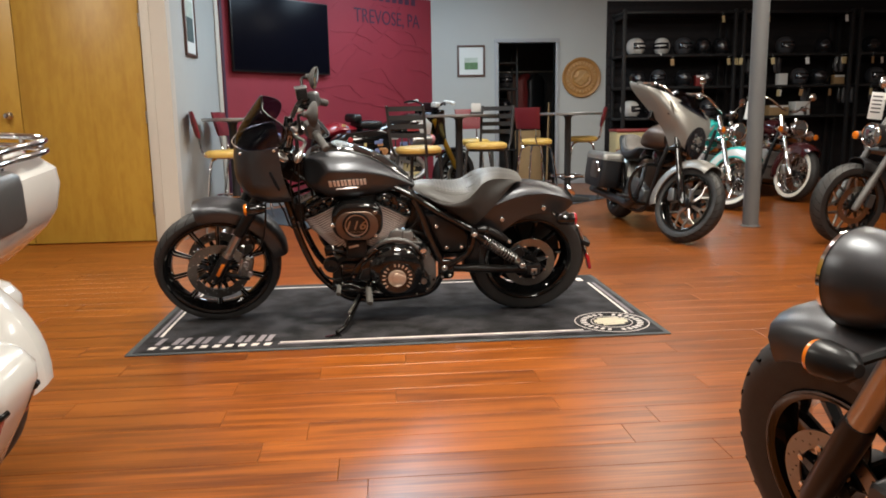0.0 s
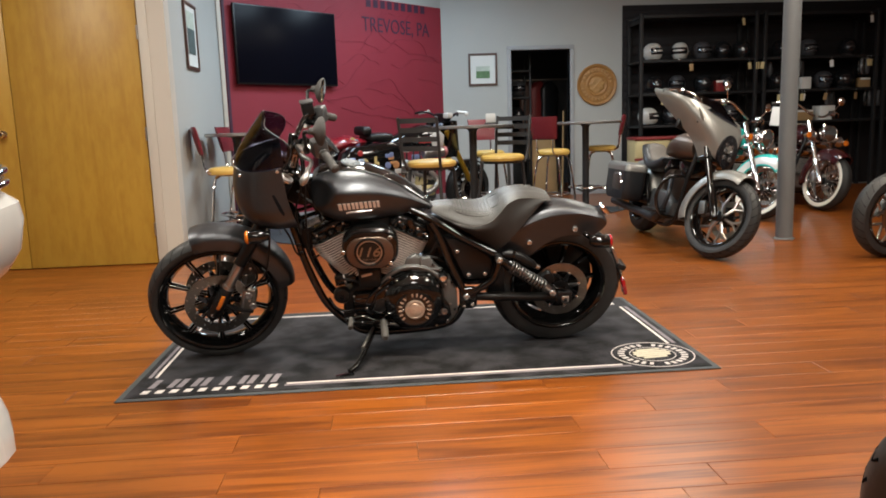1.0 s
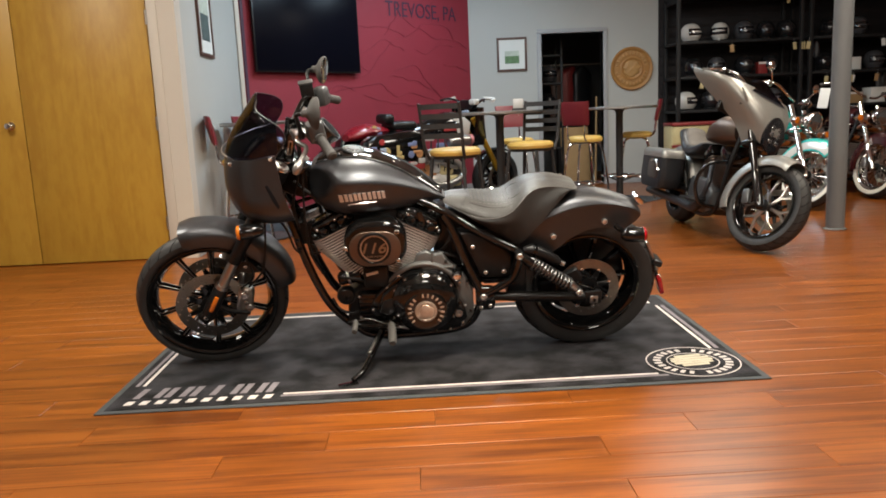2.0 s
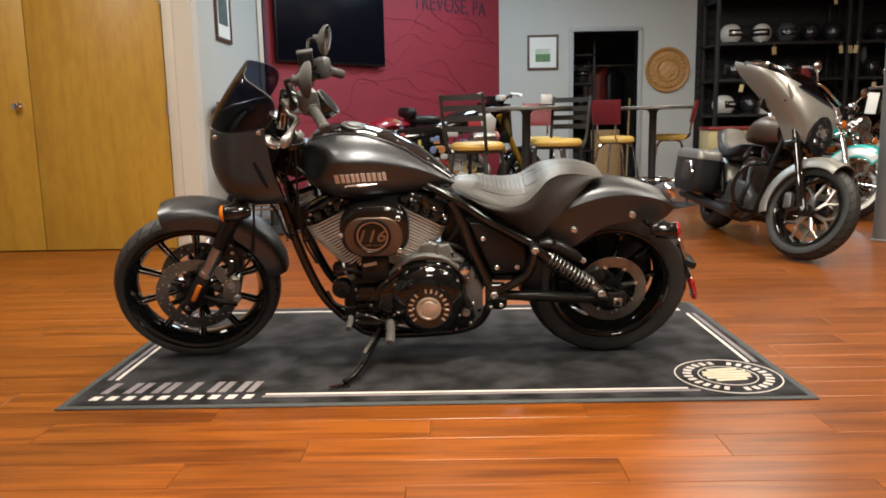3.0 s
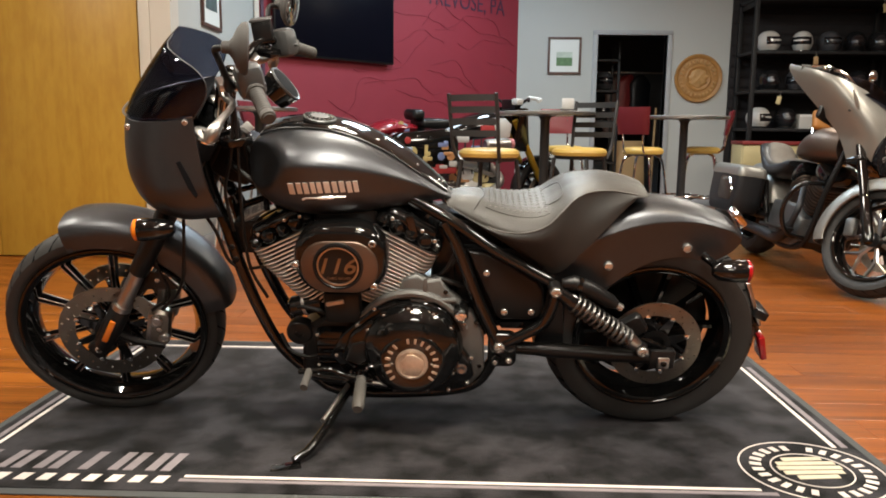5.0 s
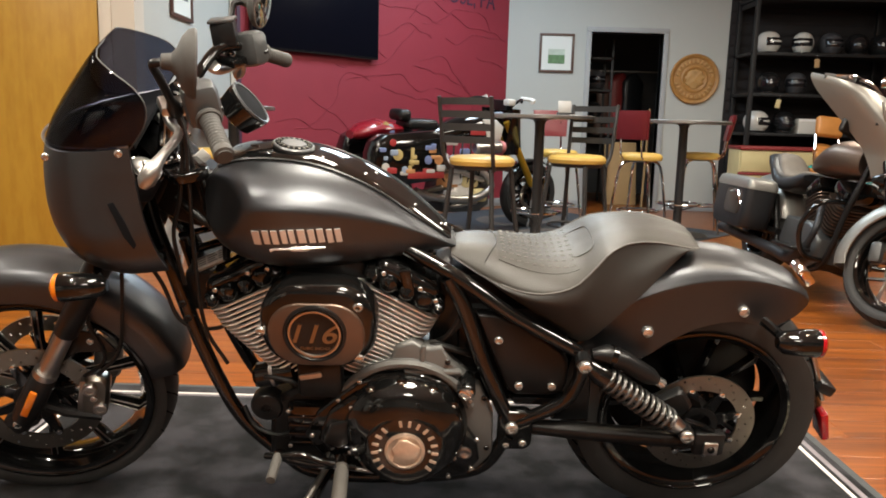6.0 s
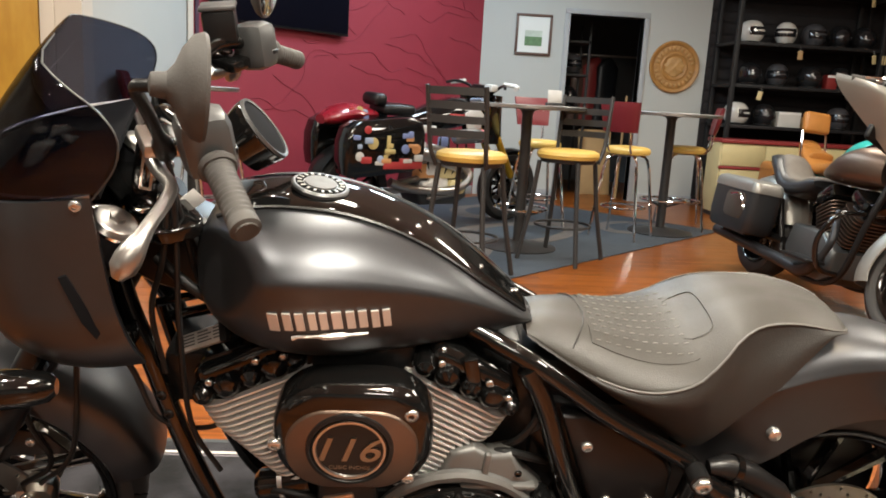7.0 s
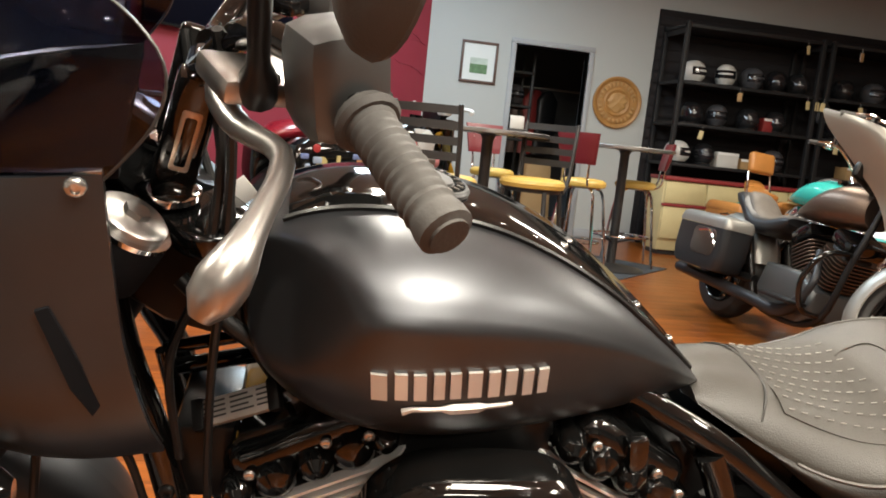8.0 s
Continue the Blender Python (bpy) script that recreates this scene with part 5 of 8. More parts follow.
for i in range(17):
    x = 0.508 + 0.176 * i / 16
    w_ = s_hw(x) * (0.66 + 0.10 * i / 16)
    top_ = [(x, -w_ + 2 * w_ * k / 14, seat_z(x, -w_ + 2 * w_ * k / 14) + 0.0012) for k in range(15)]
    mid.append(top_ + [(px, py, pz - 0.006) for px, py, pz in reversed(top_)])
part("seat_centre", G().rings(mid), SEATMID, seat, "darker stitched centre panel", 60)
for y in (-0.100, -0.075, -0.050, -0.025, 0.0, 0.025, 0.050, 0.075, 0.100):
    g = G()
    k = 0
    x = 0.515
    while x < 0.675:
        g.tube([(x, y * (0.75 + 1.6 * (x - 0.5)), seat_z(x, y * (0.75 + 1.6 * (x - 0.5))) + 0.0028), (x + 0.0085, y * (0.75 + 1.6 * (x - 0.5)), seat_z(x + 0.0085, y * (0.75 + 1.6 * (x - 0.5))) + 0.0026)], 0.0008, 4)
        x += 0.0170
    tagged(part("stitching", g, STITCH, seat, "row of pale stitches"), kind="stuff")
loop = [(0.672, -0.062), (0.690, -0.070), (0.718, -0.060), (0.724, 0), (0.718, 0.060), (0.690, 0.070), (0.672, 0.062)]
part("bolster_seam", G().tube([(x, y, seat_z(x, y) + 0.001) for x, y in curve_pts(loop, 40)], 0.0013, 5), SEATMID, seat, "seam of the rear bolster")
part("nose_seam", G().tube([(0.505 - 0.03 * (y / 0.09) ** 2, y, seat_z(0.505 - 0.03 * (y / 0.09) ** 2, y) + 0.001) for y in [-0.09 + 0.18 * i / 20 for i in range(21)]], 0.0016, 5), SEATSIDE, seat, "seam of the seat nose")

# rear mudguard
RX = [0.69, 0.72, 0.76, 0.84, 0.94, 1.03, 1.10, 1.16, 1.205, 1.235]
r_top = spline(RX, [0.560, 0.600, 0.655, 0.714, 0.740, 0.738, 0.722, 0.700, 0.680, 0.652])
r_cr = spline(RX, [0.520, 0.552, 0.604, 0.656, 0.688, 0.697, 0.692, 0.678, 0.661, 0.638])
r_lo = spline([0.69, 0.76, 0.83, 0.869, 0.918, 0.985, 1.069, 1.148, 1.187, 1.215, 1.235], [0.500, 0.492, 0.492, 0.508, 0.546, 0.580, 0.591, 0.575, 0.590, 0.606, 0.624])
r_hw = spline(RX, [0.098, 0.106, 0.110, 0.107, 0.099, 0.090, 0.082, 0.075, 0.068, 0.054])
rows = []
for i in range(46):
    x = 0.69 + 0.545 * i / 45
    hw, tz, cz, lo = r_hw(x), r_top(x), r_cr(x), r_lo(x)
    ctrl = [(0, tz), (hw * 0.45, tz - (tz - cz) * 0.10), (hw * 0.80, tz - (tz - cz) * 0.42), (hw * 0.97, cz + (tz - cz) * 0.16), (hw, cz - 0.004), (hw * 0.975, (cz + lo) / 2), (hw * 0.97, lo)]
    half = curve_pts(ctrl, 18)
    outer = [(x, -y, z) for y, z in reversed(half)] + [(x, y, z) for y, z in half[1:]]
    inner = [(x, y * 0.955, z - 0.005 if abs(y) < hw * 0.9 else z) for _, y, z in reversed(outer)]
    rows.append(outer + inner)
rf = part("rear_fender", G().rings(rows), GRAPHITE, bike, "satin graphite rear mudguard", 60)
for s in (-1, 1):
    for x, z in ((0.856, 0.571), (1.075, 0.620)):
        b = part("fender_bolt", G().lathe([(0, 0.014), (s * 0.006, 0.014), (s * 0.011, 0.011), (s * 0.013, 0.003)], "y", (x, s * (r_hw(x) * 0.985 - 0.001), z), 14), BOLT, rf, "domed metal bolt")
    ri = part("rear_indicator", G().lathe([(-0.055, 0.014), (-0.04, 0.026), (0.0, 0.031), (0.030, 0.032), (0.034, 0.031)], "x", (1.183, s * 0.165, 0.588), 20), GLOSSBLACK, bike, "gloss black rear turn signal")
    part("lens", G().lathe([(0.033, 0.032), (0.041, 0.031), (0.047, 0.024), (0.049, 0.003)], "x", (1.183, s * 0.165, 0.588), 20), REDLENS, ri, "red lens")
    part("stalk", G().tube([(1.15, s * 0.15, 0.588), (1.14, s * 0.11, 0.590), (1.12, s * 0.09, 0.60)], 0.012, 8), GLOSSBLACK, ri)
part("tail_plate_light", G().box((-0.012, -0.03, -0.024), (0.012, 0.03, 0.024), 0.006, pose(1.232, 0, 0.682, 0, -38, 0)), CHROME, bike, "small chrome lamp at the mudguard tip")
br = part("plate_bracket", G().tube(curve_pts([(1.165, -0.03, 0.575), (1.205, -0.03, 0.525), (1.24, -0.03, 0.475), (1.284, -0.03, 0.415), (1.330, -0.03, 0.330)], 12), 0.014, 8), GLOSSBLACK, bike, "black plate bracket")
part("plate_holder", G().box((-0.006, -0.09, -0.075), (0.006, 0.09, 0.075), 0.004, pose(1.302, 0.03, 0.43, 0, -22, 0)), STEEL, br)
part("plate_lamp", G().box((-0.022, -0.045, -0.014), (0.022, 0.045, 0.014), 0.006, pose(1.322, -0.03, 0.402, 0, 24, 0)), SATINBLACK, br)
part("rear_reflector", G().box((-0.010, -0.030, -0.040), (0.010, 0.03, 0.040), 0.006, pose(1.350, -0.035, 0.285, 0, -14, 0)), REDLENS, br, "red rear reflector")

# frame tubes
for s in (-1, 1):
    y = s * 0.135
    rail = curve_pts([(0.30, s * 0.085, 0.755), (0.405, y * 0.9, 0.712), (0.534, y, 0.626), (0.640, s * 0.145, 0.568), (0.700, s * 0.150, 0.532), (0.706, s * 0.150, 0.49), (0.690, s * 0.148, 0.425), (0.655, s * 0.145, 0.385), (0.556, s * 0.14, 0.326)], 40)
    fr_ = part("frame_rail", G().tube(rail, 0.0165, 14), GLOSSBLACK, bike, "gloss black frame tube")
    part("seat_post_tube", G().tube(curve_pts([(0.395, y * 0.92, 0.705), (0.432, y * 0.95, 0.635), (0.484, y, 0.487), (0.552, y, 0.33)], 16), 0.0185, 14), GLOSSBLACK, fr_)
    down = curve_pts([(-0.285, s * 0.035, 0.85), (-0.258, s * 0.060, 0.757), (-0.226, s * 0.080, 0.675), (-0.194, s * 0.083, 0.540), (-0.150, s * 0.090, 0.403), (-0.094, s * 0.095, 0.285), (0.002, s * 0.102, 0.188), (0.089, s * 0.12, 0.150), (0.30, s * 0.125, 0.150), (0.48, s * 0.13, 0.185), (0.552, s * 0.14, 0.30)], 60)
    dt = part("down_tube", G().tube(down, 0.0175, 14), GLOSSBLACK, bike, "gloss black frame down tube")
    for x, z in ((-0.209, 0.608), (-0.200, 0.570)):
        bolt(dt, (x, s * 0.098, z), 0.009, out=s, material=SATINBLACK)
    piv = part("pivot_plate", G().plate(rounded(0.565, 0.315, 0.042, 0.055, 0.025), s * 0.12, s * 0.152, 0.006), GLOSSBLACK, bike, "black swingarm pivot plate")
    bolt(piv, (0.556, s * 0.152, 0.326), 0.017, out=s)
    bolt(piv, (0.585, s * 0.152, 0.282), 0.010, out=s)
    bolt(piv, (0.545, s * 0.152, 0.275), 0.009, out=s)
    sa = part("swingarm", G().tube(curve_pts([(0.56, s * 0.12, 0.312), (0.70, s * 0.135, 0.312), (0.90, s * 0.145, 0.305), (1.045, s * 0.150, 0.305)], 16), 0.026, 12, radii=[0.020] * 5 + [0.022] * 10 + [0.022, 0.018]), SATINBLACK, bike, "black swingarm leg")
    part("axle_block", G().box((0.985, min(s * 0.145, s * 0.175), 0.275), (1.06, max(s * 0.145, s * 0.175), 0.338), 0.01), SATINBLACK, sa)
    part("adjuster", G().box((1.008, min(s * 0.17, s * 0.182), 0.283), (1.042, max(s * 0.17, s * 0.182), 0.317), 0.004), STEEL, sa, "square axle adjuster")
    bolt(sa, (1.025, s * 0.182, 0.300), 0.009, out=s, material=GLOSSBLACK)
    # shock absorber
    a, b = Vector((0.702, s * 0.178, 0.531)), Vector((0.958, s * 0.172, 0.345))
    d = b - a
    sh = part("shock_body", G().tube([a + d * 0.02, a + d * 0.12, a + d * 0.16, a + d * 0.30], 0.02, 14, radii=[0.016, 0.022, 0.027, 0.027]), GLOSSBLACK, bike, "black rear shock absorber")
    part("shock_rod", G().tube([a + d * 0.28, a + d * 0.93], 0.011, 12), STEEL, sh)
    part("shock_shaft_cover", G().tube([a + d * 0.55, a + d * 0.80, a + d * 0.84], 0.02, 14, radii=[0.019, 0.021, 0.029]), GLOSSBLACK, sh)
    part("shock_lower_eye", G().tube([a + d * 0.83, a + d * 0.86, a + d * 0.98], 0.02, 12, radii=[0.029, 0.024, 0.015]), STEEL, sh)
    q = d.to_track_quat("Z", "Y").to_matrix().to_4x4()
    coil = []
    for i in range(185):
        u = i / 184
        th = 2 * math.pi * 11.5 * u
        coil.append(Matrix.Translation(a) @ q @ Vector((0.0255 * math.cos(th), 0.0255 * math.sin(th), d.length * (0.20 + 0.63 * u))))
    part("coil_spring", G().tube(coil, 0.0048, 8), SPRING, sh, "dark steel coil spring")
    for e in (a, b):
        part("shock_eye", G().lathe([(-0.020, 0.014), (-0.018, 0.019), (0.018, 0.019), (0.020, 0.014)], "y", e, 18), SATINBLACK, sh)
        bolt(sh, (e.x, e.y + s * 0.02, e.z), 0.0165, out=s, n=6 if e is a else 12)
    part("gas_reservoir", G().tube([a + Vector((0.02, -s * 0.012, 0.012)), a + Vector((0.05, -s * 0.012, 0.015)), a + Vector((0.095, -s * 0.012, -0.002)), a + Vector((0.155, -s * 0.012, -0.040)), a + Vector((0.175, -s * 0.012, -0.052))], 0.02, 14, radii=[0.013, 0.022, 0.023, 0.021, 0.012]), SATINBLACK, sh, "dark piggyback reservoir")
    part("reservoir_band", G().tube([a + Vector((0.060, -s * 0.012, 0.013)), a + Vector((0.072, -s * 0.012, 0.009))], 0.0245, 14), GLOSSBLACK, sh)
    part("adjuster_knob", G().tube([a + Vector((0.165, -s * 0.012, -0.046)), a + Vector((0.190, -s * 0.012, -0.062))], 0.011, 12), BOLT, sh, "metal adjuster knob")
    # side cover
    oc = [(0.462, 0.622), (0.50, 0.622), (0.556, 0.598), (0.622, 0.560), (0.660, 0.532), (0.678, 0.50), (0.680, 0.445), (0.672, 0.418), (0.64, 0.408), (0.56, 0.408), (0.542, 0.418), (0.52, 0.47), (0.49, 0.545)]
    cov = part("side_cover", G().plate(oc, s * 0.105, s * 0.138, 0.010), SATINBLACK, bike, "satin black side cover")
    for x, z in ((0.514, 0.557), (0.567, 0.436), (0.644, 0.437)):
        bolt(cov, (x, s * 0.138, z), 0.011, out=s)
    part("cover_ledge", G().plate([(0.545, 0.402), (0.678, 0.402), (0.672, 0.380), (0.56, 0.380)], s * 0.10, s * 0.135, 0.006), GLOSSBLACK, cov)
part("rear_caliper", G().plate(rounded(0, 0, 0.055, 0.032, 0.015), -0.02, 0.02, 0.007, pose(0.925, -0.112, 0.375, 0, -32, 0)), SATINBLACK, bike, "black rear brake caliper")
part("caliper_stay", G().tube(curve_pts([(0.96, -0.155, 0.365), (1.0, -0.160, 0.352), (1.03, -0.158, 0.335)], 8), 0.008, 8), GLOSSBLACK, bike)
part("frame_backbone", G().box((-0.10, -0.045, 0.70), (0.36, 0.045, 0.765), 0.02), SATINBLACK, bike)
# Black block added to cover the bright gap below the seat nose.
part("seat_gap_block", G().box((0.395, -0.080, 0.60), (0.56, 0.080, 0.694), 0.012), SATINBLACK, bike, "black block added to close the gap under the seat nose")
part("battery_box", G().box((0.42, -0.10, 0.36), (0.68, 0.10, 0.62), 0.02), SATINBLACK, bike)
part("inner_fender", G().plate([(0.66, 0.30), (0.75, 0.30), (0.745, 0.45), (0.80, 0.55), (0.70, 0.56)], -0.09, 0.09, 0.01), SATINBLACK, bike)

# engine
part("crankcase", G().plate([(-0.03, 0.20), (0.05, 0.165), (0.30, 0.16), (0.47, 0.19), (0.50, 0.30), (0.47, 0.46), (0.30, 0.47), (0.10, 0.44), (-0.02, 0.36)], -0.13, 0.13, 0.015), SATINBLACK, bike, "black engine case")
prim = part("primary_cover", G().plate([(0.062, 0.30), (0.10, 0.365), (0.155, 0.420), (0.190, 0.452), (0.25, 0.474), (0.35, 0.474), (0.400, 0.452), (0.432, 0.40), (0.446, 0.335), (0.474, 0.290), (0.484, 0.235), (0.455, 0.192), (0.40, 0.176), (0.20, 0.180), (0.12, 0.21)], -0.12, -0.168, 0.012), GLOSSBLACK, bike, "black primary drive cover")
dome = part("clutch_dome", G().lathe([(-0.150, 0.150), (-0.172, 0.147), (-0.190, 0.139), (-0.206, 0.125), (-0.219, 0.106), (-0.228, 0.082), (-0.233, 0.055), (-0.235, 0.025), (-0.235, 0.002)], "y", (0.302, 0, 0.328), 48), GLOSSBLACK, prim, "gloss black clutch dome")
part("dome_neck", G().plate([(0.10, 0.30), (0.13, 0.38), (0.19, 0.43), (0.26, 0.40), (0.26, 0.22), (0.16, 0.205)], -0.16, -0.188, 0.014), GLOSSBLACK, prim)
part("neck_step", G().plate([(0.115, 0.300), (0.135, 0.352), (0.205, 0.372), (0.205, 0.315), (0.15, 0.285)], -0.182, -0.196, 0.006), SATINBLACK, prim)
dm_ = pose(0.308, -0.2255, 0.318, -9, 0, 0) @ Matrix.Scale(0.98, 4)
ring = part("derby_ring", move(G().lathe([(0.0, 0.094), (-0.010, 0.093), (-0.016, 0.087), (-0.018, 0.076), (-0.014, 0.055), (-0.014, 0.047)], "y", n=48), dm_), GLOSSBLACK, dome, "round clutch cover")
part("medallion", move(G().lathe([(-0.012, 0.047), (-0.019, 0.046), (-0.021, 0.040), (-0.018, 0.036), (-0.017, 0.002)], "y", n=40), dm_), COPPER, ring, "bronze coloured medallion, worn relief")
rel = [(-0.028, -0.026), (-0.006, -0.034), (0.020, -0.030), (0.034, -0.012), (0.036, 0.010), (0.020, 0.022), (0.006, 0.030), (-0.014, 0.028), (-0.022, 0.014), (-0.030, 0.006), (-0.024, -0.008)]
part("medallion_relief", move(G().plate(rel, -0.016, -0.0215, 0.002), dm_), COPPER, ring, "plain raised relief")
for k in range(16):
    a = radians(-38 + 256 * k / 15)
    if k == 9:
        continue
    part("ring_mark", move(move(G().box((-0.0036, -0.0190, -0.0080), (0.0036, -0.0150, 0.0080), 0.001), Matrix.Rotation(-(a - math.pi / 2), 4, "Y") @ Matrix.Translation((0, 0, 0.070))), dm_), COPPER, ring, smooth=0)
for x in (-0.062, 0.062):
    bolt(ring, tuple(dm_ @ Vector((x * 0.92, -0.016, 0))), 0.0045)
for a in (35, 62, 92, 122, 150, 205, 250, 290, 330):
    x, z = 0.302 + 0.139 * math.cos(radians(a)), 0.328 + 0.137 * math.sin(radians(a))
    lug = part("cover_lug", G().lathe([(-0.165, 0.013), (-0.186, 0.012), (-0.188, 0.008)], "y", (x, 0, z), 12), GLOSSBLACK, prim)
    bolt(lug, (x, -0.188, z), 0.0058)
for x, z in ((0.085, 0.30), (0.15, 0.402), (0.20, 0.455), (0.475, 0.30), (0.455, 0.41), (0.465, 0.215), (0.41, 0.188), (0.14, 0.21)):
    bolt(prim, (x, -0.168, z), 0.0062)
part("level_window", G().lathe([(-0.166, 0.016), (-0.172, 0.016), (-0.174, 0.012), (-0.170, 0.002)], "y", (0.448, 0, 0.262), 18), STEEL, prim, "round level window")
fil = part("oil_filler", G().lathe([(-0.13, 0.022), (-0.186, 0.021), (-0.190, 0.018)], "y", (0.444, 0, 0.446), 24), GLOSSBLACK, prim, "black oil filler neck")
part("filler_plug", G().lathe([(-0.189, 0.017), (-0.194, 0.0165), (-0.196, 0.013), (-0.192, 0.011), (-0.192, 0.002)], "y", (0.444, 0, 0.446), 20), CHROME, fil, "bright slotted plug")
part("plug_slot", G().box((-0.012, -0.1955, -0.003), (0.012, -0.191, 0.003), 0.001, pose(0.444, 0, 0.446, 0, 40, 0)), CHROME, fil)
gb = part("gearbox_case", G().plate([(0.235, 0.44), (0.265, 0.49), (0.280, 0.535), (0.318, 0.553), (0.345, 0.535), (0.385, 0.540), (0.408, 0.500), (0.440, 0.470), (0.478, 0.430), (0.512, 0.350), (0.516, 0.240), (0.470, 0.180), (0.36, 0.20), (0.24, 0.30)], -0.10, -0.146, 0.010), LIGHTCASE, bike, "grey cast gearbox case")
part("case_rib", G().box((-0.006, -0.154, -0.040), (0.006, -0.140, 0.040), 0.004, pose(0.342, 0, 0.505, 0, 4, 0)), LIGHTCASE, gb)
part("case_ledge", G().box((0.300, -0.158, 0.470), (0.432, -0.138, 0.482), 0.005), LIGHTCASE, gb)
for x, z in ((0.500, 0.260), (0.488, 0.405), (0.400, 0.500)):
    bolt(gb, (x, -0.146, z), 0.007, material=GLOSSBLACK)
part("starter_cover", G().lathe([(-0.10, 0.040), (-0.128, 0.040), (-0.136, 0.034), (-0.138, 0.012), (-0.130, 0.010)], "y", (-0.027, 0, 0.350), 28), SATINBLACK, bike, "round black cover")
side = part("side_case", G().box((0.02, -0.158, 0.25), (0.135, -0.10, 0.375), 0.024), GLOSSBLACK, bike, "gloss black drive case")
for k in range(4):
    part("case_rib", G().box((0.028, -0.164, 0.270 + 0.024 * k), (0.125, -0.150, 0.278 + 0.024 * k), 0.003), GLOSSBLACK, side)
for x, z in ((0.030, 0.262), (0.030, 0.362), (0.126, 0.262)):
    bolt(side, (x, -0.159, z), 0.006)
part("case_rim", G().tube([(0.302 + 0.160 * math.cos(a), -0.150, 0.335 + 0.162 * math.sin(a)) for a in [radians(18 + 132 * i / 30) for i in range(31)]], 0.012, 8), LIGHTCASE, bike, "grey cast rim of the gearbox")
# Black block added against the bright view between rear barrel and frame.
part("rear_gap_block", G().box((0.355, -0.085, 0.47), (0.455, 0.085, 0.69), 0.025), SATINBLACK, bike, "black block added to close the gap behind the barrels")
for pts, r_ in (([(0.36, -0.10, 0.52), (0.40, -0.125, 0.56), (0.43, -0.12, 0.63), (0.40, -0.09, 0.69)], 0.007), ([(0.33, -0.11, 0.50), (0.37, -0.13, 0.535), (0.42, -0.125, 0.52), (0.455, -0.11, 0.50)], 0.008), ([(-0.05, -0.11, 0.40), (-0.02, -0.135, 0.44), (0.04, -0.14, 0.43), (0.07, -0.13, 0.40)], 0.007), ([(-0.09, -0.10, 0.33), (-0.06, -0.125, 0.29), (-0.01, -0.13, 0.27), (0.03, -0.135, 0.28)], 0.006)):
    part("hose", G().tube(curve_pts(pts, 14), r_, 8), CABLE, bike, "black rubber hose")
clamp = part("starter_motor", G().tube([(-0.055, -0.11, 0.425), (-0.045, -0.11, 0.427), (0.04, -0.11, 0.445), (0.05, -0.11, 0.447)], 0.03, 16, radii=[0.020, 0.030, 0.030, 0.020]), GLOSSBLACK, bike, "black starter motor")
part("starter_band", G().tube([(-0.012, -0.11, 0.433), (-0.004, -0.11, 0.435)], 0.032, 16), STEEL, clamp)
part("relay_box", G().box((0.055, -0.165, 0.40), (0.16, -0.12, 0.50), 0.015), SATINBLACK, bike)
part("bronze_tab", G().box((-0.026, -0.004, -0.007), (0.026, 0.004, 0.007), 0.004, pose(0.095, -0.200, 0.488, 0, -12, 0)), COPPER, bike, "small bronze plate")


def cylinder(base, tilt, name):
    """One finned barrel with its head; local z runs up the barrel."""
    m = Matrix.Translation(base) @ Matrix.Rotation(radians(tilt), 4, "Y")
    c = part(name, move(G().plate(rounded(0, 0.150, 0.060, 0.155, 0.02), -0.085, 0.085, 0.01), m), SATINBLACK, bike, "black finned engine barrel")
    for k in range(19):
        z = 0.080 + 0.0118 * k
        grow = 0.060 + 0.050 * min(1, k / 14)
        outline = rounded(0, 0, grow, 0.132, 0.045)
        inner = rounded(0, 0, grow - 0.014, 0.118, 0.040)
        wave = lambda x: 0.003 * math.sin(x * 55)
        fn = part("fin", move(G().rings([[(x, y, z + dz + wave(x)) for x, y in inner] for dz in (-0.0022, 0.0022)]), m), SATINBLACK, c, "black cooling fin with a machined edge")
        part("fin_edge", move(G().rings([[(x, y, z + dz + wave(x)) for x, y in ring_] for ring_, dz in ((inner, -0.0014), (outline, -0.0017), (outline, 0.0017), (inner, 0.0014))], caps=False), m), FIN, fn, "bright machined edge")
    hd = part("cylinder_head", move(G().box((-0.102, -0.118, 0.296), (0.102, 0.118, 0.336), 0.018, None, 3), m), GLOSSBLACK, c, "gloss black cylinder head")
    part("rocker_cover", move(G().box((-0.080, -0.128, 0.322), (0.080, 0.10, 0.366), 0.022, None, 3), m), GLOSSBLACK, c)
    for x, r_ in ((-0.078, 0.020), (-0.036, 0.025), (0.010, 0.022), (0.052, 0.026), (0.088, 0.017)):
        part("head_lobe", move(G().tube([(x, -0.09, 0.322), (x, -0.122, 0.322), (x, -0.138, 0.320), (x, -0.145, 0.318)], r_, 14, radii=[r_, r_, r_ * 0.8, r_ * 0.35]), m), GLOSSBLACK, hd)
    for x, z in ((-0.057, 0.340), (0.031, 0.345), (0.075, 0.335)):
        bolt(hd, tuple(m @ Vector((x, -0.132, z))), 0.0065)
    return c


# Black block added so that the gap between the barrels reads dark.
part("barrel_gap_block", G().box((0.03, -0.115, 0.56), (0.215, 0.10, 0.735), 0.02), SATINBLACK, bike, "black block added to darken the gap between the barrels")
cylinder((0.150, 0, 0.385), 27, "rear_cylinder")
cylinder((0.085, 0, 0.385), -27, "front_cylinder")
part("spark_lead_clip", G().box((-0.012, -0.01, -0.03), (0.012, 0.01, 0.03), 0.005, pose(0.305, -0.13, 0.698, 0, -12, 0)), GLOSSBLACK, bike, "black lead clip")
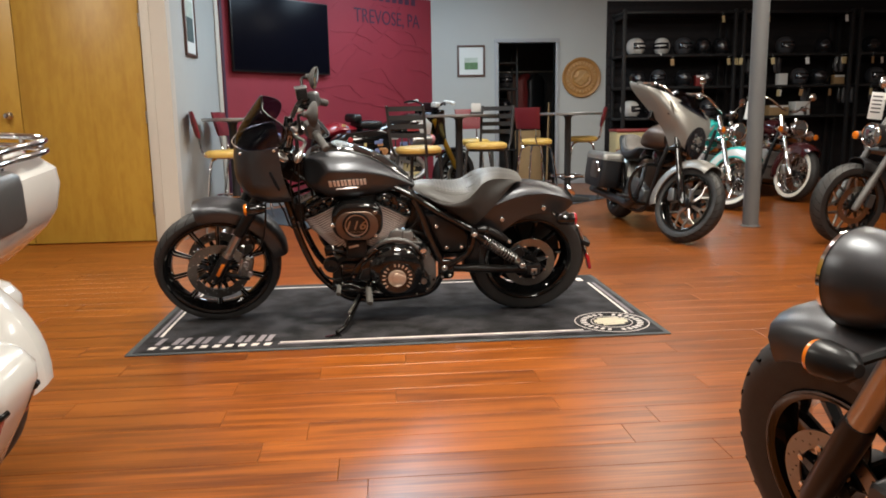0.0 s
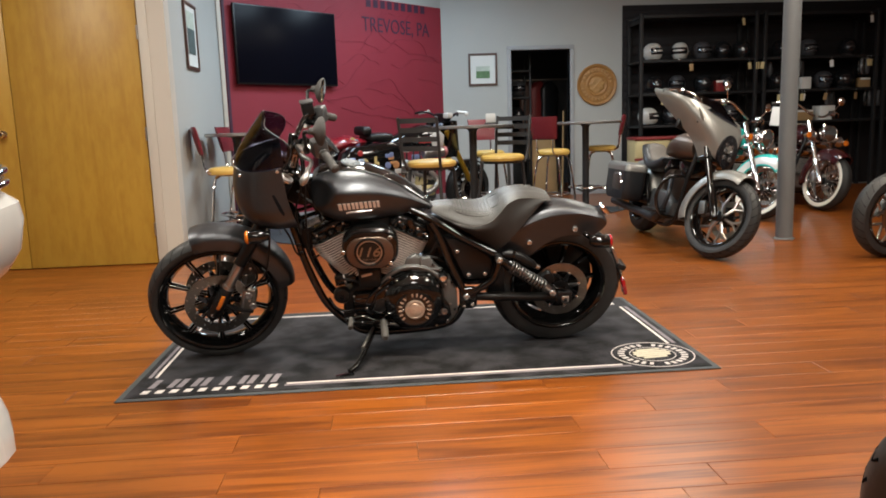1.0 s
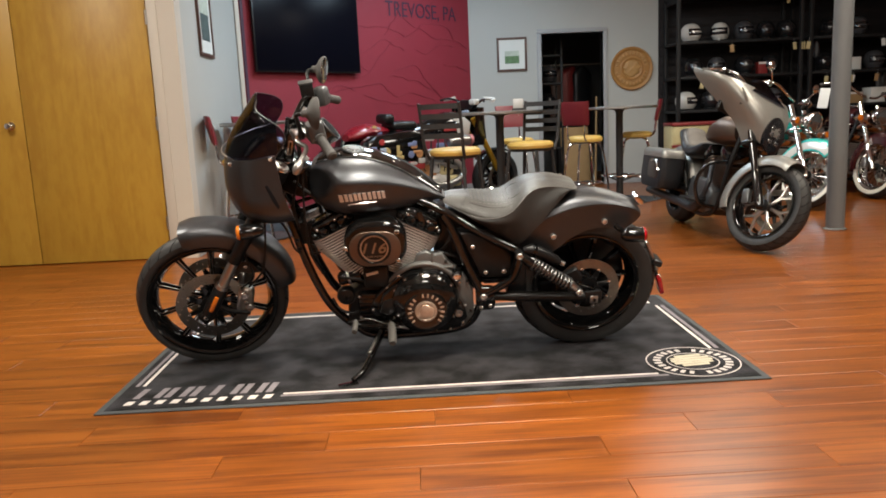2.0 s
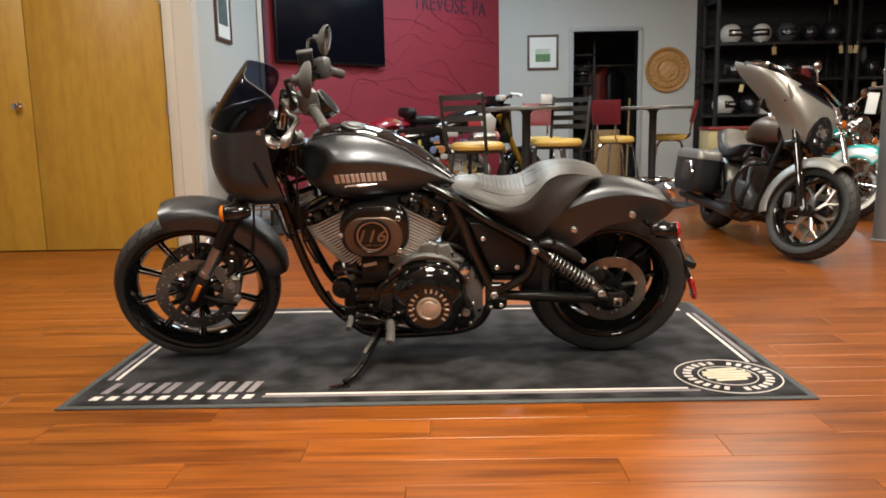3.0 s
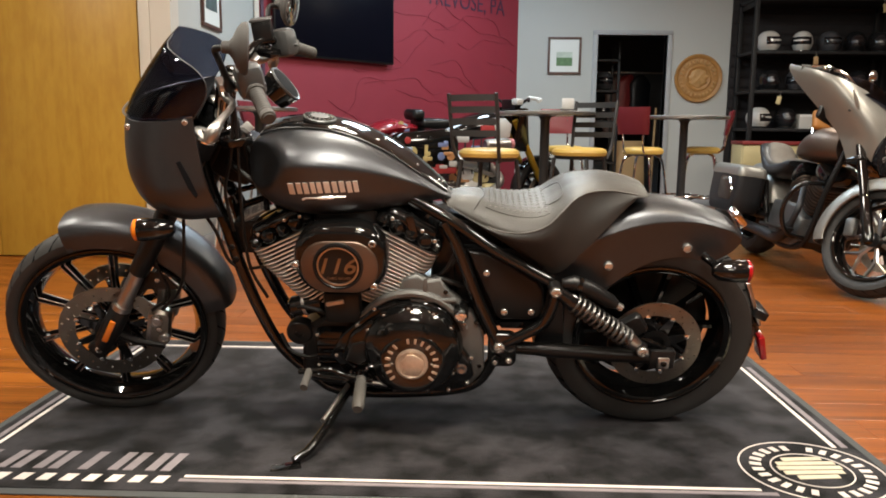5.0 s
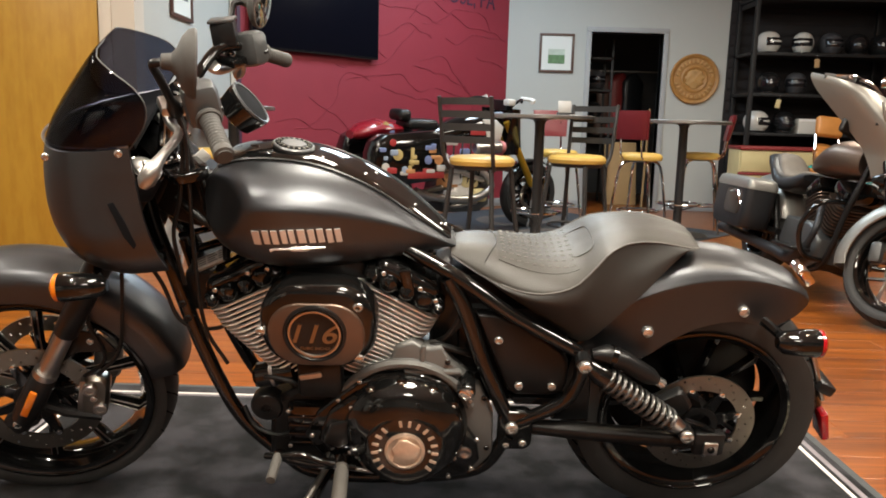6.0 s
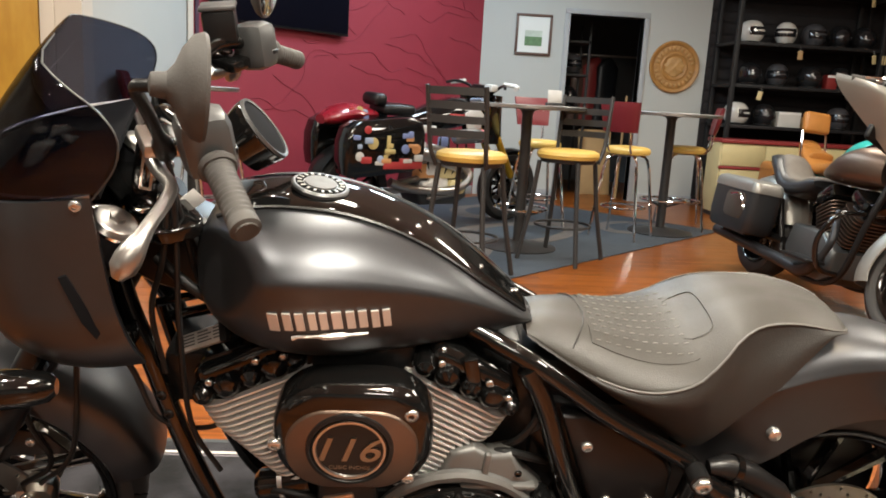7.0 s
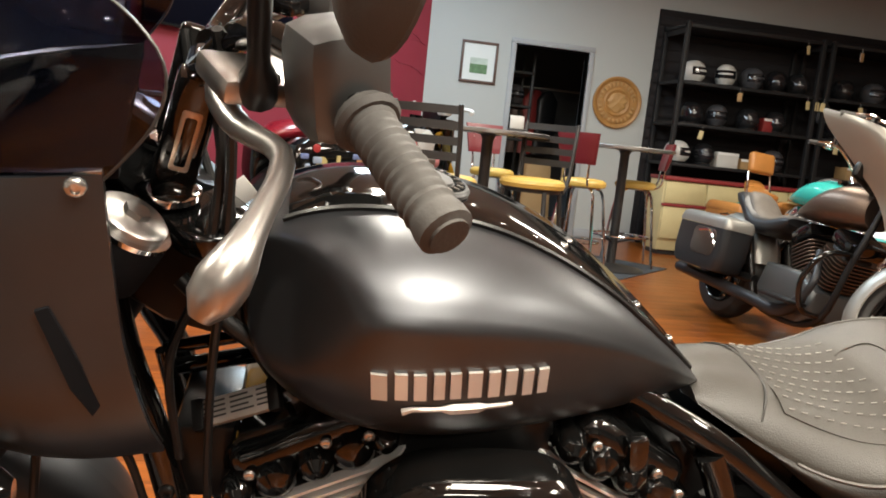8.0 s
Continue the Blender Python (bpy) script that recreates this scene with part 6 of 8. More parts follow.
part("spark_lead", G().tube(curve_pts([(0.40, -0.12, 0.56), (0.43, -0.13, 0.60), (0.415, -0.12, 0.66), (0.38, -0.08, 0.70)], 14), 0.006, 8), CABLE, bike)
part("pushrod_tube", G().tube([(0.10, -0.12, 0.40), (0.02, -0.125, 0.56)], 0.011, 10), GLOSSBLACK, bike)

# air cleaner
ac = part("air_cleaner", G().plate(rounded(0.118, 0.620, 0.126, 0.100, 0.085, 8), -0.13, -0.218, 0.020), GLOSSBLACK, bike, "gloss black air cleaner cover")
part("bronze_face", G().plate(rounded(0.116, 0.606, 0.104, 0.076, 0.070, 8), -0.212, -0.2225, 0.005), BRONZE, ac, "bronze satin face plate")
part("round_boss", G().lathe([(-0.214, 0.070), (-0.226, 0.068), (-0.228, 0.062), (-0.2235, 0.0585), (-0.2225, 0.002)], "y", (0.113, 0, 0.611), 44), SATINBLACK, ac)
part("badge_ring", G().lathe([(-0.222, 0.058), (-0.2275, 0.0565), (-0.2275, 0.0525), (-0.222, 0.0515)], "y", (0.113, 0, 0.611), 44, closed=True), STEEL, ac, "thin metal ring")
me = text_mesh("116", 0.064, 0.0016, 0.0006)
me.materials.append(ROTOR)
tx = new("badge_number", me)
tx.parent = ac
me.transform(Matrix(((1.12, 0.32, 0, -0.008), (0, 1, 0, 0), (0, 0, 1, 0), (0, 0, 0, 1))))
tx.matrix_basis = pose(0.113, -0.2245, 0.590, 90, 0, 0)
me = text_mesh("CUBIC INCHES", 0.0098, 0.0006)
me.materials.append(ROTOR)
tx = new("badge_words", me)
tx.parent = ac
tx.matrix_basis = pose(0.113, -0.2238, 0.572, 90, 0, 0)
for x, z in ((0.206, 0.674), (0.206, 0.548), (-0.004, 0.610)):
    bolt(ac, (x, -0.2135, z), 0.0115)

# pegs, shifter, stand
for s in (-1, 1):
    pg = part("foot_peg", G().tube([(0.160, s * 0.215, 0.252), (0.162, s * 0.235, 0.250), (0.166, s * 0.33, 0.240), (0.166, s * 0.345, 0.238)], 0.016, 14, radii=[0.010, 0.0165, 0.0175, 0.013]), GRIPRUBBER, bike, "grey rubber foot peg")
    part("peg_collar", G().tube([(0.159, s * 0.195, 0.254), (0.160, s * 0.222, 0.252)], 0.0185, 12), CHROME, pg)
    part("peg_mount", G().tube(curve_pts([(0.160, s * 0.205, 0.252), (0.10, s * 0.19, 0.235), (0.02, s * 0.16, 0.225), (-0.01, s * 0.12, 0.21)], 12), 0.013, 10), GLOSSBLACK, pg)
part("shift_lever", G().tube(curve_pts([(0.19, -0.205, 0.240), (0.12, -0.215, 0.260), (0.07, -0.22, 0.285), (0.015, -0.215, 0.275), (-0.02, -0.20, 0.262)], 16), 0.008, 10), GLOSSBLACK, bike, "black shift lever")
part("shift_peg", G().tube([(0.012, -0.215, 0.275), (0.010, -0.290, 0.268)], 0.011, 12), GRIPRUBBER, bike, "rubber shift peg")
part("shift_rod", G().tube([(0.16, -0.20, 0.235), (0.28, -0.185, 0.205), (0.33, -0.18, 0.20)], 0.006, 8), STEEL, bike)
ks = part("kickstand", G().tube(curve_pts([(0.115, -0.13, 0.165), (0.100, -0.20, 0.165), (0.07, -0.30, 0.150), (0.035, -0.385, 0.134), (0.0, -0.425, 0.126)], 14), 0.012, 10), GLOSSBLACK, bike, "black side stand, folded out")
part("stand_foot", move(G().box((-0.060, -0.022, -0.005), (0.050, 0.022, 0.005), 0.004), pose(-0.028, -0.445, 0.1165, -15, 0, 18)), GLOSSBLACK, ks)
part("stand_spring", G().tube([(0.11, -0.15, 0.185), (0.06, -0.30, 0.165)], 0.008, 8), STEEL, ks)
part("exhaust_pipe", G().tube(curve_pts([(-0.05, 0.15, 0.60), (-0.10, 0.20, 0.50), (-0.02, 0.21, 0.30), (0.25, 0.21, 0.24), (0.60, 0.22, 0.25), (1.10, 0.22, 0.29)], 40), 0.04, 14), GLOSSBLACK, bike, "black exhaust pipe")


# ---- bar tables and stools ----
def bar_table(x, y, r, label):
    t = thing("bar_table", pose(x, y, 0.009), label, "table", "bar tables")
    part("tabletop", G().lathe([(1.040, r - 0.02), (1.043, r - 0.004), (1.052, r), (1.066, r), (1.072, r - 0.005), (1.073, 0.01)], "z", n=48), TABLETOP, t, "grey laminate table top")
    part("edge_band", G().lathe([(1.046, r + 0.001), (1.066, r + 0.001), (1.066, r - 0.004), (1.046, r - 0.004)], "z", n=48, closed=True), STEEL, t, "metal edge band")
    part("pole", G().lathe([(0.03, 0.045), (0.06, 0.040), (1.0, 0.040), (1.03, 0.055), (1.040, 0.10)], "z", n=20), BLACKSTEEL, t, "black steel pole")
    part("base_plate", G().lathe([(0, 0.285), (0.008, 0.29), (0.016, 0.27), (0.040, 0.07), (0.05, 0.045)], "z", n=40), BLACKSTEEL, t)
    part("foot_ring", G().tube([(0.20 * math.cos(a), 0.20 * math.sin(a), 0.30) for a in [2 * math.pi * k / 28 for k in range(29)]], 0.010, 8), CHROME, t, "chrome foot ring")
    for k in range(4):
        a = math.pi / 4 + math.pi / 2 * k
        part("ring_arm", G().tube([(0.04 * math.cos(a), 0.04 * math.sin(a), 0.24), (0.20 * math.cos(a), 0.20 * math.sin(a), 0.30)], 0.008, 6), BLACKSTEEL, t)
    return t


bar_table(1.12, 8.22, 0.43, "round grey bar table on a black pole, foot ring on it")
bar_table(2.58, 9.25, 0.42, "round grey bar table on a black pole beside burgundy stools")
bar_table(-1.20, 7.78, 0.30, "round grey bar table by the pale side wall")


def seat_pad(parent, r, z, w=1.0):
    prof = [(z - 0.05, r * 0.90), (z - 0.045, r * 0.98), (z - 0.02, r * 1.02), (z, r * 0.98), (z + 0.014, r * 0.85), (z + 0.020, r * 0.5), (z + 0.021, 0.01)]
    return part("seat_pad", G().lathe(prof, "z", n=36), YELLOWVINYL, parent, "mustard yellow vinyl seat pad")


def ladder_stool(x, y, turn):
    """Black steel stool with a slatted back; the back stands on the local -y side."""
    t = thing("bar_stool", pose(x, y, 0.009, 0, 0, turn), "black steel bar stool with slatted back and yellow seat", "bar stool", "black bar stools")
    seat_pad(t, 0.215, 0.765)
    part("seat_ring", G().lathe([(0.69, 0.185), (0.715, 0.195), (0.715, 0.16), (0.69, 0.16)], "z", n=28, closed=True), BLACKSTEEL, t)
    for sx in (-1, 1):
        for sy in (-1, 1):
            part("leg", G().tube([(sx * 0.145, sy * 0.145, 0.70), (sx * 0.175, sy * 0.175, 0.35), (sx * 0.225, sy * 0.225, 0.0)], 0.0165, 8), BLACKSTEEL, t)
        part("back_post", G().tube(curve_pts([(sx * 0.165, -0.15, 0.69), (sx * 0.18, -0.205, 0.80), (sx * 0.185, -0.235, 1.00), (sx * 0.185, -0.265, 1.155)], 14), 0.014, 8), BLACKSTEEL, t)
    for z in (0.885, 0.965, 1.045, 1.125):
        yb = -0.222 - (z - 0.88) * 0.14
        rows = [[(px, yb - 0.035 * (1 - (px / 0.185) ** 2) + dy, z + dz) for dy, dz in ((-0.004, -0.022), (0.004, -0.022), (0.004, 0.022), (-0.004, 0.022))] for px in [-0.185 + 0.37 * i / 10 for i in range(11)]]
        part("back_slat", G().rings(rows), BLACKSTEEL, t)
    part("foot_rail", G().tube([(0.195 * math.cos(a), 0.195 * math.sin(a), 0.25) for a in [2 * math.pi * k / 24 for k in range(25)]], 0.009, 8), BLACKSTEEL, t)
    return t


def chrome_stool(x, y, turn):
    """Chrome-legged stool with a padded burgundy back on the local -y side."""
    t = thing("bar_stool", pose(x, y, 0.0, 0, 0, turn), "chrome bar stool with burgundy backrest and yellow seat", "bar stool", "burgundy bar stools")
    seat_pad(t, 0.185, 0.765)
    for sx in (-1, 1):
        for sy in (-1, 1):
            part("leg", G().tube(curve_pts([(sx * 0.07, sy * 0.07, 0.715), (sx * 0.13, sy * 0.13, 0.66), (sx * 0.165, sy * 0.165, 0.40), (sx * 0.205, sy * 0.205, 0.0)], 12), 0.0125, 8), CHROME, t)
        part("back_bar", G().tube(curve_pts([(sx * 0.085, -0.10, 0.72), (sx * 0.095, -0.20, 0.755), (sx * 0.10, -0.225, 0.88), (sx * 0.10, -0.25, 1.04)], 12), 0.009, 8), CHROME, t)
    g = G()
    rows = []
    for i in range(9):
        u = i / 8
        z = 0.900 + 0.245 * u
        hw = 0.150 + 0.025 * u
        out = []
        for j in range(14):
            a = 2 * math.pi * j / 14
            px = hw * math.copysign(abs(math.cos(a)) ** 0.35, math.cos(a))
            edge = 0.55 + 0.45 * math.sin(math.pi * min(1, max(0, u)) ) ** 0.4
            out.append((px, -0.238 - 0.06 * u + 0.03 * (px / 0.17) ** 2 + 0.020 * edge * math.copysign(abs(math.sin(a)) ** 0.6, math.sin(a)), z))
        rows.append(out)
    part("backrest", g.rings(rows), REDVINYL, t, "padded burgundy vinyl backrest")
    part("foot_ring", G().tube([(0.185 * math.cos(a), 0.185 * math.sin(a), 0.27) for a in [2 * math.pi * k / 24 for k in range(25)]], 0.009, 8), CHROME, t)
    part("seat_plate", G().lathe([(0.70, 0.05), (0.702, 0.10), (0.716, 0.11), (0.716, 0.02)], "z", n=20), STEEL, t)
    return t


ladder_stool(0.62, 7.15, -30)
ladder_stool(1.36, 7.82, 143)
chrome_stool(2.12, 8.93, -38)
chrome_stool(2.86, 9.58, 75)
chrome_stool(-1.21, 7.33, -78)
chrome_stool(-1.16, 8.16, -100)
chrome_stool(1.42, 9.25, 190)
napkin = thing("table_caddy", pose(1.30, 8.15, 1.083), "small dark caddy with cards on the bar table", "table caddy")
part("tray", G().box((-0.06, -0.045, 0), (0.06, 0.045, 0.02), 0.004), BLACKSTEEL, napkin)
part("card", G().box((-0.05, -0.006, 0.02), (0.05, 0.006, 0.11), 0.002, pose(0, 0, 0, -8, 0, 0)), STICKERS[3], napkin, "pale printed card")
part("shaker", G().lathe([(0.02, 0.016), (0.07, 0.015), (0.085, 0.010), (0.087, 0.002)], "z", (0.035, 0.025, 0), 14), CHROME, napkin)

# ---- helmet racks along the back wall ----
solid("rack_backing", G().box((3.74, BACKY - 0.03, 0.02), (XR - 0.05, BACKY - 0.002, 2.72)), BLACKWALL, "black slatted backing board behind the racks", "wall panel", "structure", smooth=0)
for i in range(13):
    solid("slat_rail", G().box((3.75, BACKY - 0.042, 0.98 + 0.13 * i), (XR - 0.06, BACKY - 0.031, 1.08 + 0.13 * i), 0.003), BLACKWALL, "black slat of the backing board", "wall panel", "structure")
RY0, RY1 = 10.93, 11.46
BAYS = [3.80, 5.58, 7.36, 9.14]
for bx0, bx1 in zip(BAYS, BAYS[1:]):
    t = thing("display_rack", pose(bx0, 0, 0), "black steel display rack stocked with helmets and gear", "rack", "display racks")
    w = bx1 - bx0 - 0.08
    for x in (0, w - 0.05):
        for y in (RY0, RY1):
            part("upright", G().box((x, y, 0), (x + 0.05, y + 0.05, 2.52), 0.006), RACK, t)
        part("end_brace", G().box((x + 0.02, RY0 + 0.05, 2.40), (x + 0.03, RY1, 2.46), 0.002), RACK, t)
    for z in (0.955, 1.40, 1.855, 2.46):
        part("shelf", G().box((0.0, RY0 + 0.01, z), (w, RY1 + 0.04, z + 0.035), 0.004), RACK, t)


def helmet(x, y, z, turn, shell_mat, label, visor=True, open_face=False):
    t = thing("helmet", pose(x, y, z, 0, 0, turn), label, "helmet", "helmets on the racks")
    rows = []
    n = 28
    for i in range(17):
        ph = math.pi * (0.02 + 0.80 * i / 16)
        row = []
        for j in range(n):
            th = 2 * math.pi * j / n
            front = math.cos(th)
            low = 1.0 if not open_face else 1.0 - 0.25 * max(0, front) * (i > 9)
            px = 0.145 * math.sin(ph) ** 0.8 * front * (1 + 0.08 * (front > 0) * (i > 8)) * low
            py = 0.120 * math.sin(ph) ** 0.8 * math.sin(th)
            row.append((px, py, 0.125 + 0.128 * math.cos(ph) - (0.02 if i == 16 else 0)))
        rows.append(row)
    part("shell", G().rings(rows), shell_mat, t)
    if visor:
        vr = []
        for i in range(7):
            z_ = 0.085 + 0.09 * i / 6
            s = math.sqrt(max(0.05, 1 - ((z_ - 0.125) / 0.128) ** 2)) ** 0.8
            vr.append([(0.149 * s * math.cos(a) * (1 + 0.07 * (z_ < 0.125)) + 0.002, 0.123 * s * math.sin(a), z_) for a in [-1.15 + 2.3 * k / 16 for k in range(17)]])
        g = G().rings(vr, False, False)
        part("visor", g, VISOR, t, "dark visor")
    part("neck_roll", G().tube([(0.10 * math.cos(a), 0.088 * math.sin(a), 0.012) for a in [2 * math.pi * k / 20 for k in range(21)]], 0.014, 8), HELBLACK, t)
    return t


W, K, E_ = HELWHITE, HELBLACK, HELGREY
LW, LK, LE = "white full-face helmet on a rack shelf", "gloss black helmet on a rack shelf", "matt grey helmet on a rack shelf"
for x, z, sm, lab, tr in ((4.06, 1.89, W, LW, -60), (4.46, 1.89, W, "white open helmet with black trim on a rack shelf", -120), (4.78, 1.89, E_, LE, -80), (5.08, 1.89, K, LK, -95), (5.36, 1.89, K, LK, -70),
                          (4.10, 1.435, K, LK, -80), (4.42, 1.435, E_, LE, -110), (4.80, 1.435, K, LK, -70), (5.15, 1.435, K, LK, -90),
                          (4.00, 0.99, W, LW, -40), (4.32, 0.99, K, LK, -75), (5.20, 0.99, E_, LE, -95),
                          (5.95, 1.89, K, LK, -90), (6.35, 1.89, E_, LE, -80), (6.95, 1.89, K, LK, -100), (5.9, 1.435, K, LK, -100), (6.6, 1.435, E_, LE, -85), (6.9, 1.435, K, LK, -60),
                          (7.7, 1.89, K, LK, -90), (8.1, 1.89, E_, LE, -90), (8.5, 1.435, K, LK, -80), (7.8, 1.435, E_, LE, -80)):
    helmet(x, 11.17, z, tr, sm, lab)


def carton(x, y, z, w, d, h, material, label, turn=0):
    t = thing("product_box", pose(x, y, z, 0, 0, turn), label, "box", "boxes on the racks")
    part("body", G().box((-w / 2, -d / 2, 0), (w / 2, d / 2, h), 0.004), material, t)
    part("lid_flap", G().box((-w / 2 + 0.002, -d / 2 - 0.002, h - 0.03), (w / 2 - 0.002, -d / 2, h - 0.004), 0.0005), TAG, t, "pale printed strip")


carton(4.58, 11.15, 0.99, 0.26, 0.2, 0.17, HELWHITE, "white carton on a rack shelf")
carton(4.86, 11.18, 0.99, 0.2, 0.2, 0.12, CARTAN, "tan carton on a rack shelf")
carton(5.02, 11.12, 1.435, 0.12, 0.10, 0.16, SHELFRED, "small red box on a rack shelf")
carton(6.25, 11.15, 0.99, 0.30, 0.22, 0.15, CARTAN, "tan carton on a rack shelf")
carton(6.62, 11.15, 0.99, 0.22, 0.22, 0.20, TAG, "white carton on a rack shelf")
carton(6.30, 11.12, 1.435, 0.14, 0.1, 0.17, TAG, "white carton on a rack shelf")
carton(7.2, 11.15, 1.435, 0.16, 0.1, 0.14, CARTAN, "tan carton on a rack shelf")
carton(8.3, 11.15, 0.99, 0.3, 0.22, 0.17, TAG, "white carton on a rack shelf")
rnd = random.Random(3)
for k in range(26):
    x = rnd.uniform(4.1, 9.0)
    z = rnd.choice((1.86, 1.86, 1.40, 1.40, 2.46))
    t = thing("hang_tag", pose(x, RY0 + 0.006, z - 0.005, 0, rnd.uniform(-12, 12), rnd.uniform(-20, 20)), "small pale price tag hanging from a rack shelf", "tag", "price tags")
    part("string", G().tube([(0, 0, 0.02), (0, -0.004, -0.03)], 0.0012, 4), TAG, t)
    part("card", G().box((-0.026, -0.005, -0.125), (0.026, -0.003, -0.03), 0.001), rnd.choice((TAG, TAG, CARTAN, CREAM)), t)
for k in range(14):
    x, z = rnd.uniform(5.7, 9.0), rnd.choice((1.855, 1.40))
    t = thing("riding_glove_pair", pose(x, RY0 + 0.08 + rnd.uniform(0, 0.2), z - 0.012, 0, 0, rnd.uniform(-30, 30)), "dark leather riding gloves hanging from a rack shelf", "gloves", "hanging gloves")
    for s in (-1, 1):
        g = G().rings([[(s * 0.035 + hw * math.cos(a), 0.018 * math.sin(a), z_) for a in [2 * math.pi * j / 10 for j in range(10)]] for z_, hw in ((0.0, 0.030), (-0.06, 0.034), (-0.12, 0.042), (-0.17, 0.038), (-0.215, 0.026), (-0.225, 0.012))])
        part("glove", g, rnd.choice((HELBLACK, HELGREY, TAN if k % 5 == 0 else HELGREY)), t)

# low cream cabinet with red trim in front of the racks
t = thing("low_display_bench", pose(0, 0, 0), "long low cream bench with red trim below the racks", "bench")
part("top_board", G().box((3.60, 10.50, 0.80), (5.55, 10.90, 0.84), 0.008), SHELFRED, t, "dark red top board")
for k in range(4):
    x = 3.62 + 0.48 * k
    part("front_panel", G().box((x, 10.52, 0.56), (x + 0.46, 10.54, 0.79), 0.006), CREAM, t)
    part("lower_panel", G().box((x, 10.52, 0.18), (x + 0.46, 10.54, 0.52), 0.006), CREAM, t)
part("red_rail", G().box((3.60, 10.51, 0.525), (5.55, 10.545, 0.555), 0.004), SHELFRED, t)
part("carcass", G().box((3.61, 10.545, 0.05), (5.54, 10.89, 0.80), 0.005), CREAM, t)
part("plinth", G().box((3.64, 10.56, 0), (5.5, 10.88, 0.05)), BLACKSTEEL, t)

# dim room behind the doorway
t = thing("storage_shelf", pose(2.12, 12.05, 0, 0, 0, 0), "dark storage shelf with dark goods beyond the doorway", "shelf")
for z in (0.5, 1.05, 1.45, 1.85):
    part("shelf_board", G().box((0, 0, z), (0.36, 0.5, z + 0.03), 0.003), RACK, t)
for x in (0, 0.33):
    for y in (0, 0.47):
        part("post", G().box((x, y, 0), (x + 0.03, y + 0.03, 2.1), 0.003), RACK, t)
helmet(2.30, 12.25, 1.48, -80, HELGREY, "grey helmet on the storage shelf beyond the doorway")
helmet(2.28, 12.25, 1.08, -80, HELBLACK, "black helmet on the storage shelf beyond the doorway")
for x, mt, lab in ((2.78, SHELFRED, "dark red jacket hanging beyond the doorway"), (2.62, FRAMEWOOD, "brown jacket hanging beyond the doorway"), (2.95, BLUEGREY, "blue-grey jacket hanging beyond the doorway")):
    g = G().rings([[(hw * math.cos(a) * (1 + 0.1 * math.sin(3 * a + x * 9)), 0.07 * math.sin(a), z) for a in [2 * math.pi * j / 18 for j in range(18)]] for z, hw in ((1.75, 0.03), (1.72, 0.10), (1.62, 0.19), (1.4, 0.17), (1.15, 0.18), (0.9, 0.20))])
    j = solid("hanging_jacket", g, mt, lab, "jacket", group="hanging jackets", m=pose(x, 13.0, 0, 0, 0, 25))
solid("coat_rail", G().tube([(2.3, 13.0, 1.78), (3.4, 13.0, 1.78)], 0.014, 8), STEEL, "steel coat rail beyond the doorway", "coat rail", "structure")
solid("leaning_board", G().box((-0.22, -0.012, 0), (0.22, 0.012, 0.82), 0.004), CARTAN, "tan board leaning beyond the doorway", "board", m=pose(2.68, 12.1, 0, -8, 0, 10))
solid("yellow_pole", G().tube([(0, 0, 0), (0, 0, 1.25)], 0.016, 10), CARTAN, "tan pole standing in the doorway", "pole", m=pose(2.9, 11.85, 0, -3, 2, 0))


# ---- the other motorcycles ----
def steer(angle):
    return Matrix.Translation(AXP) @ Matrix.Rotation(radians(angle), 4, AXD) @ Matrix.Translation(-AXP)


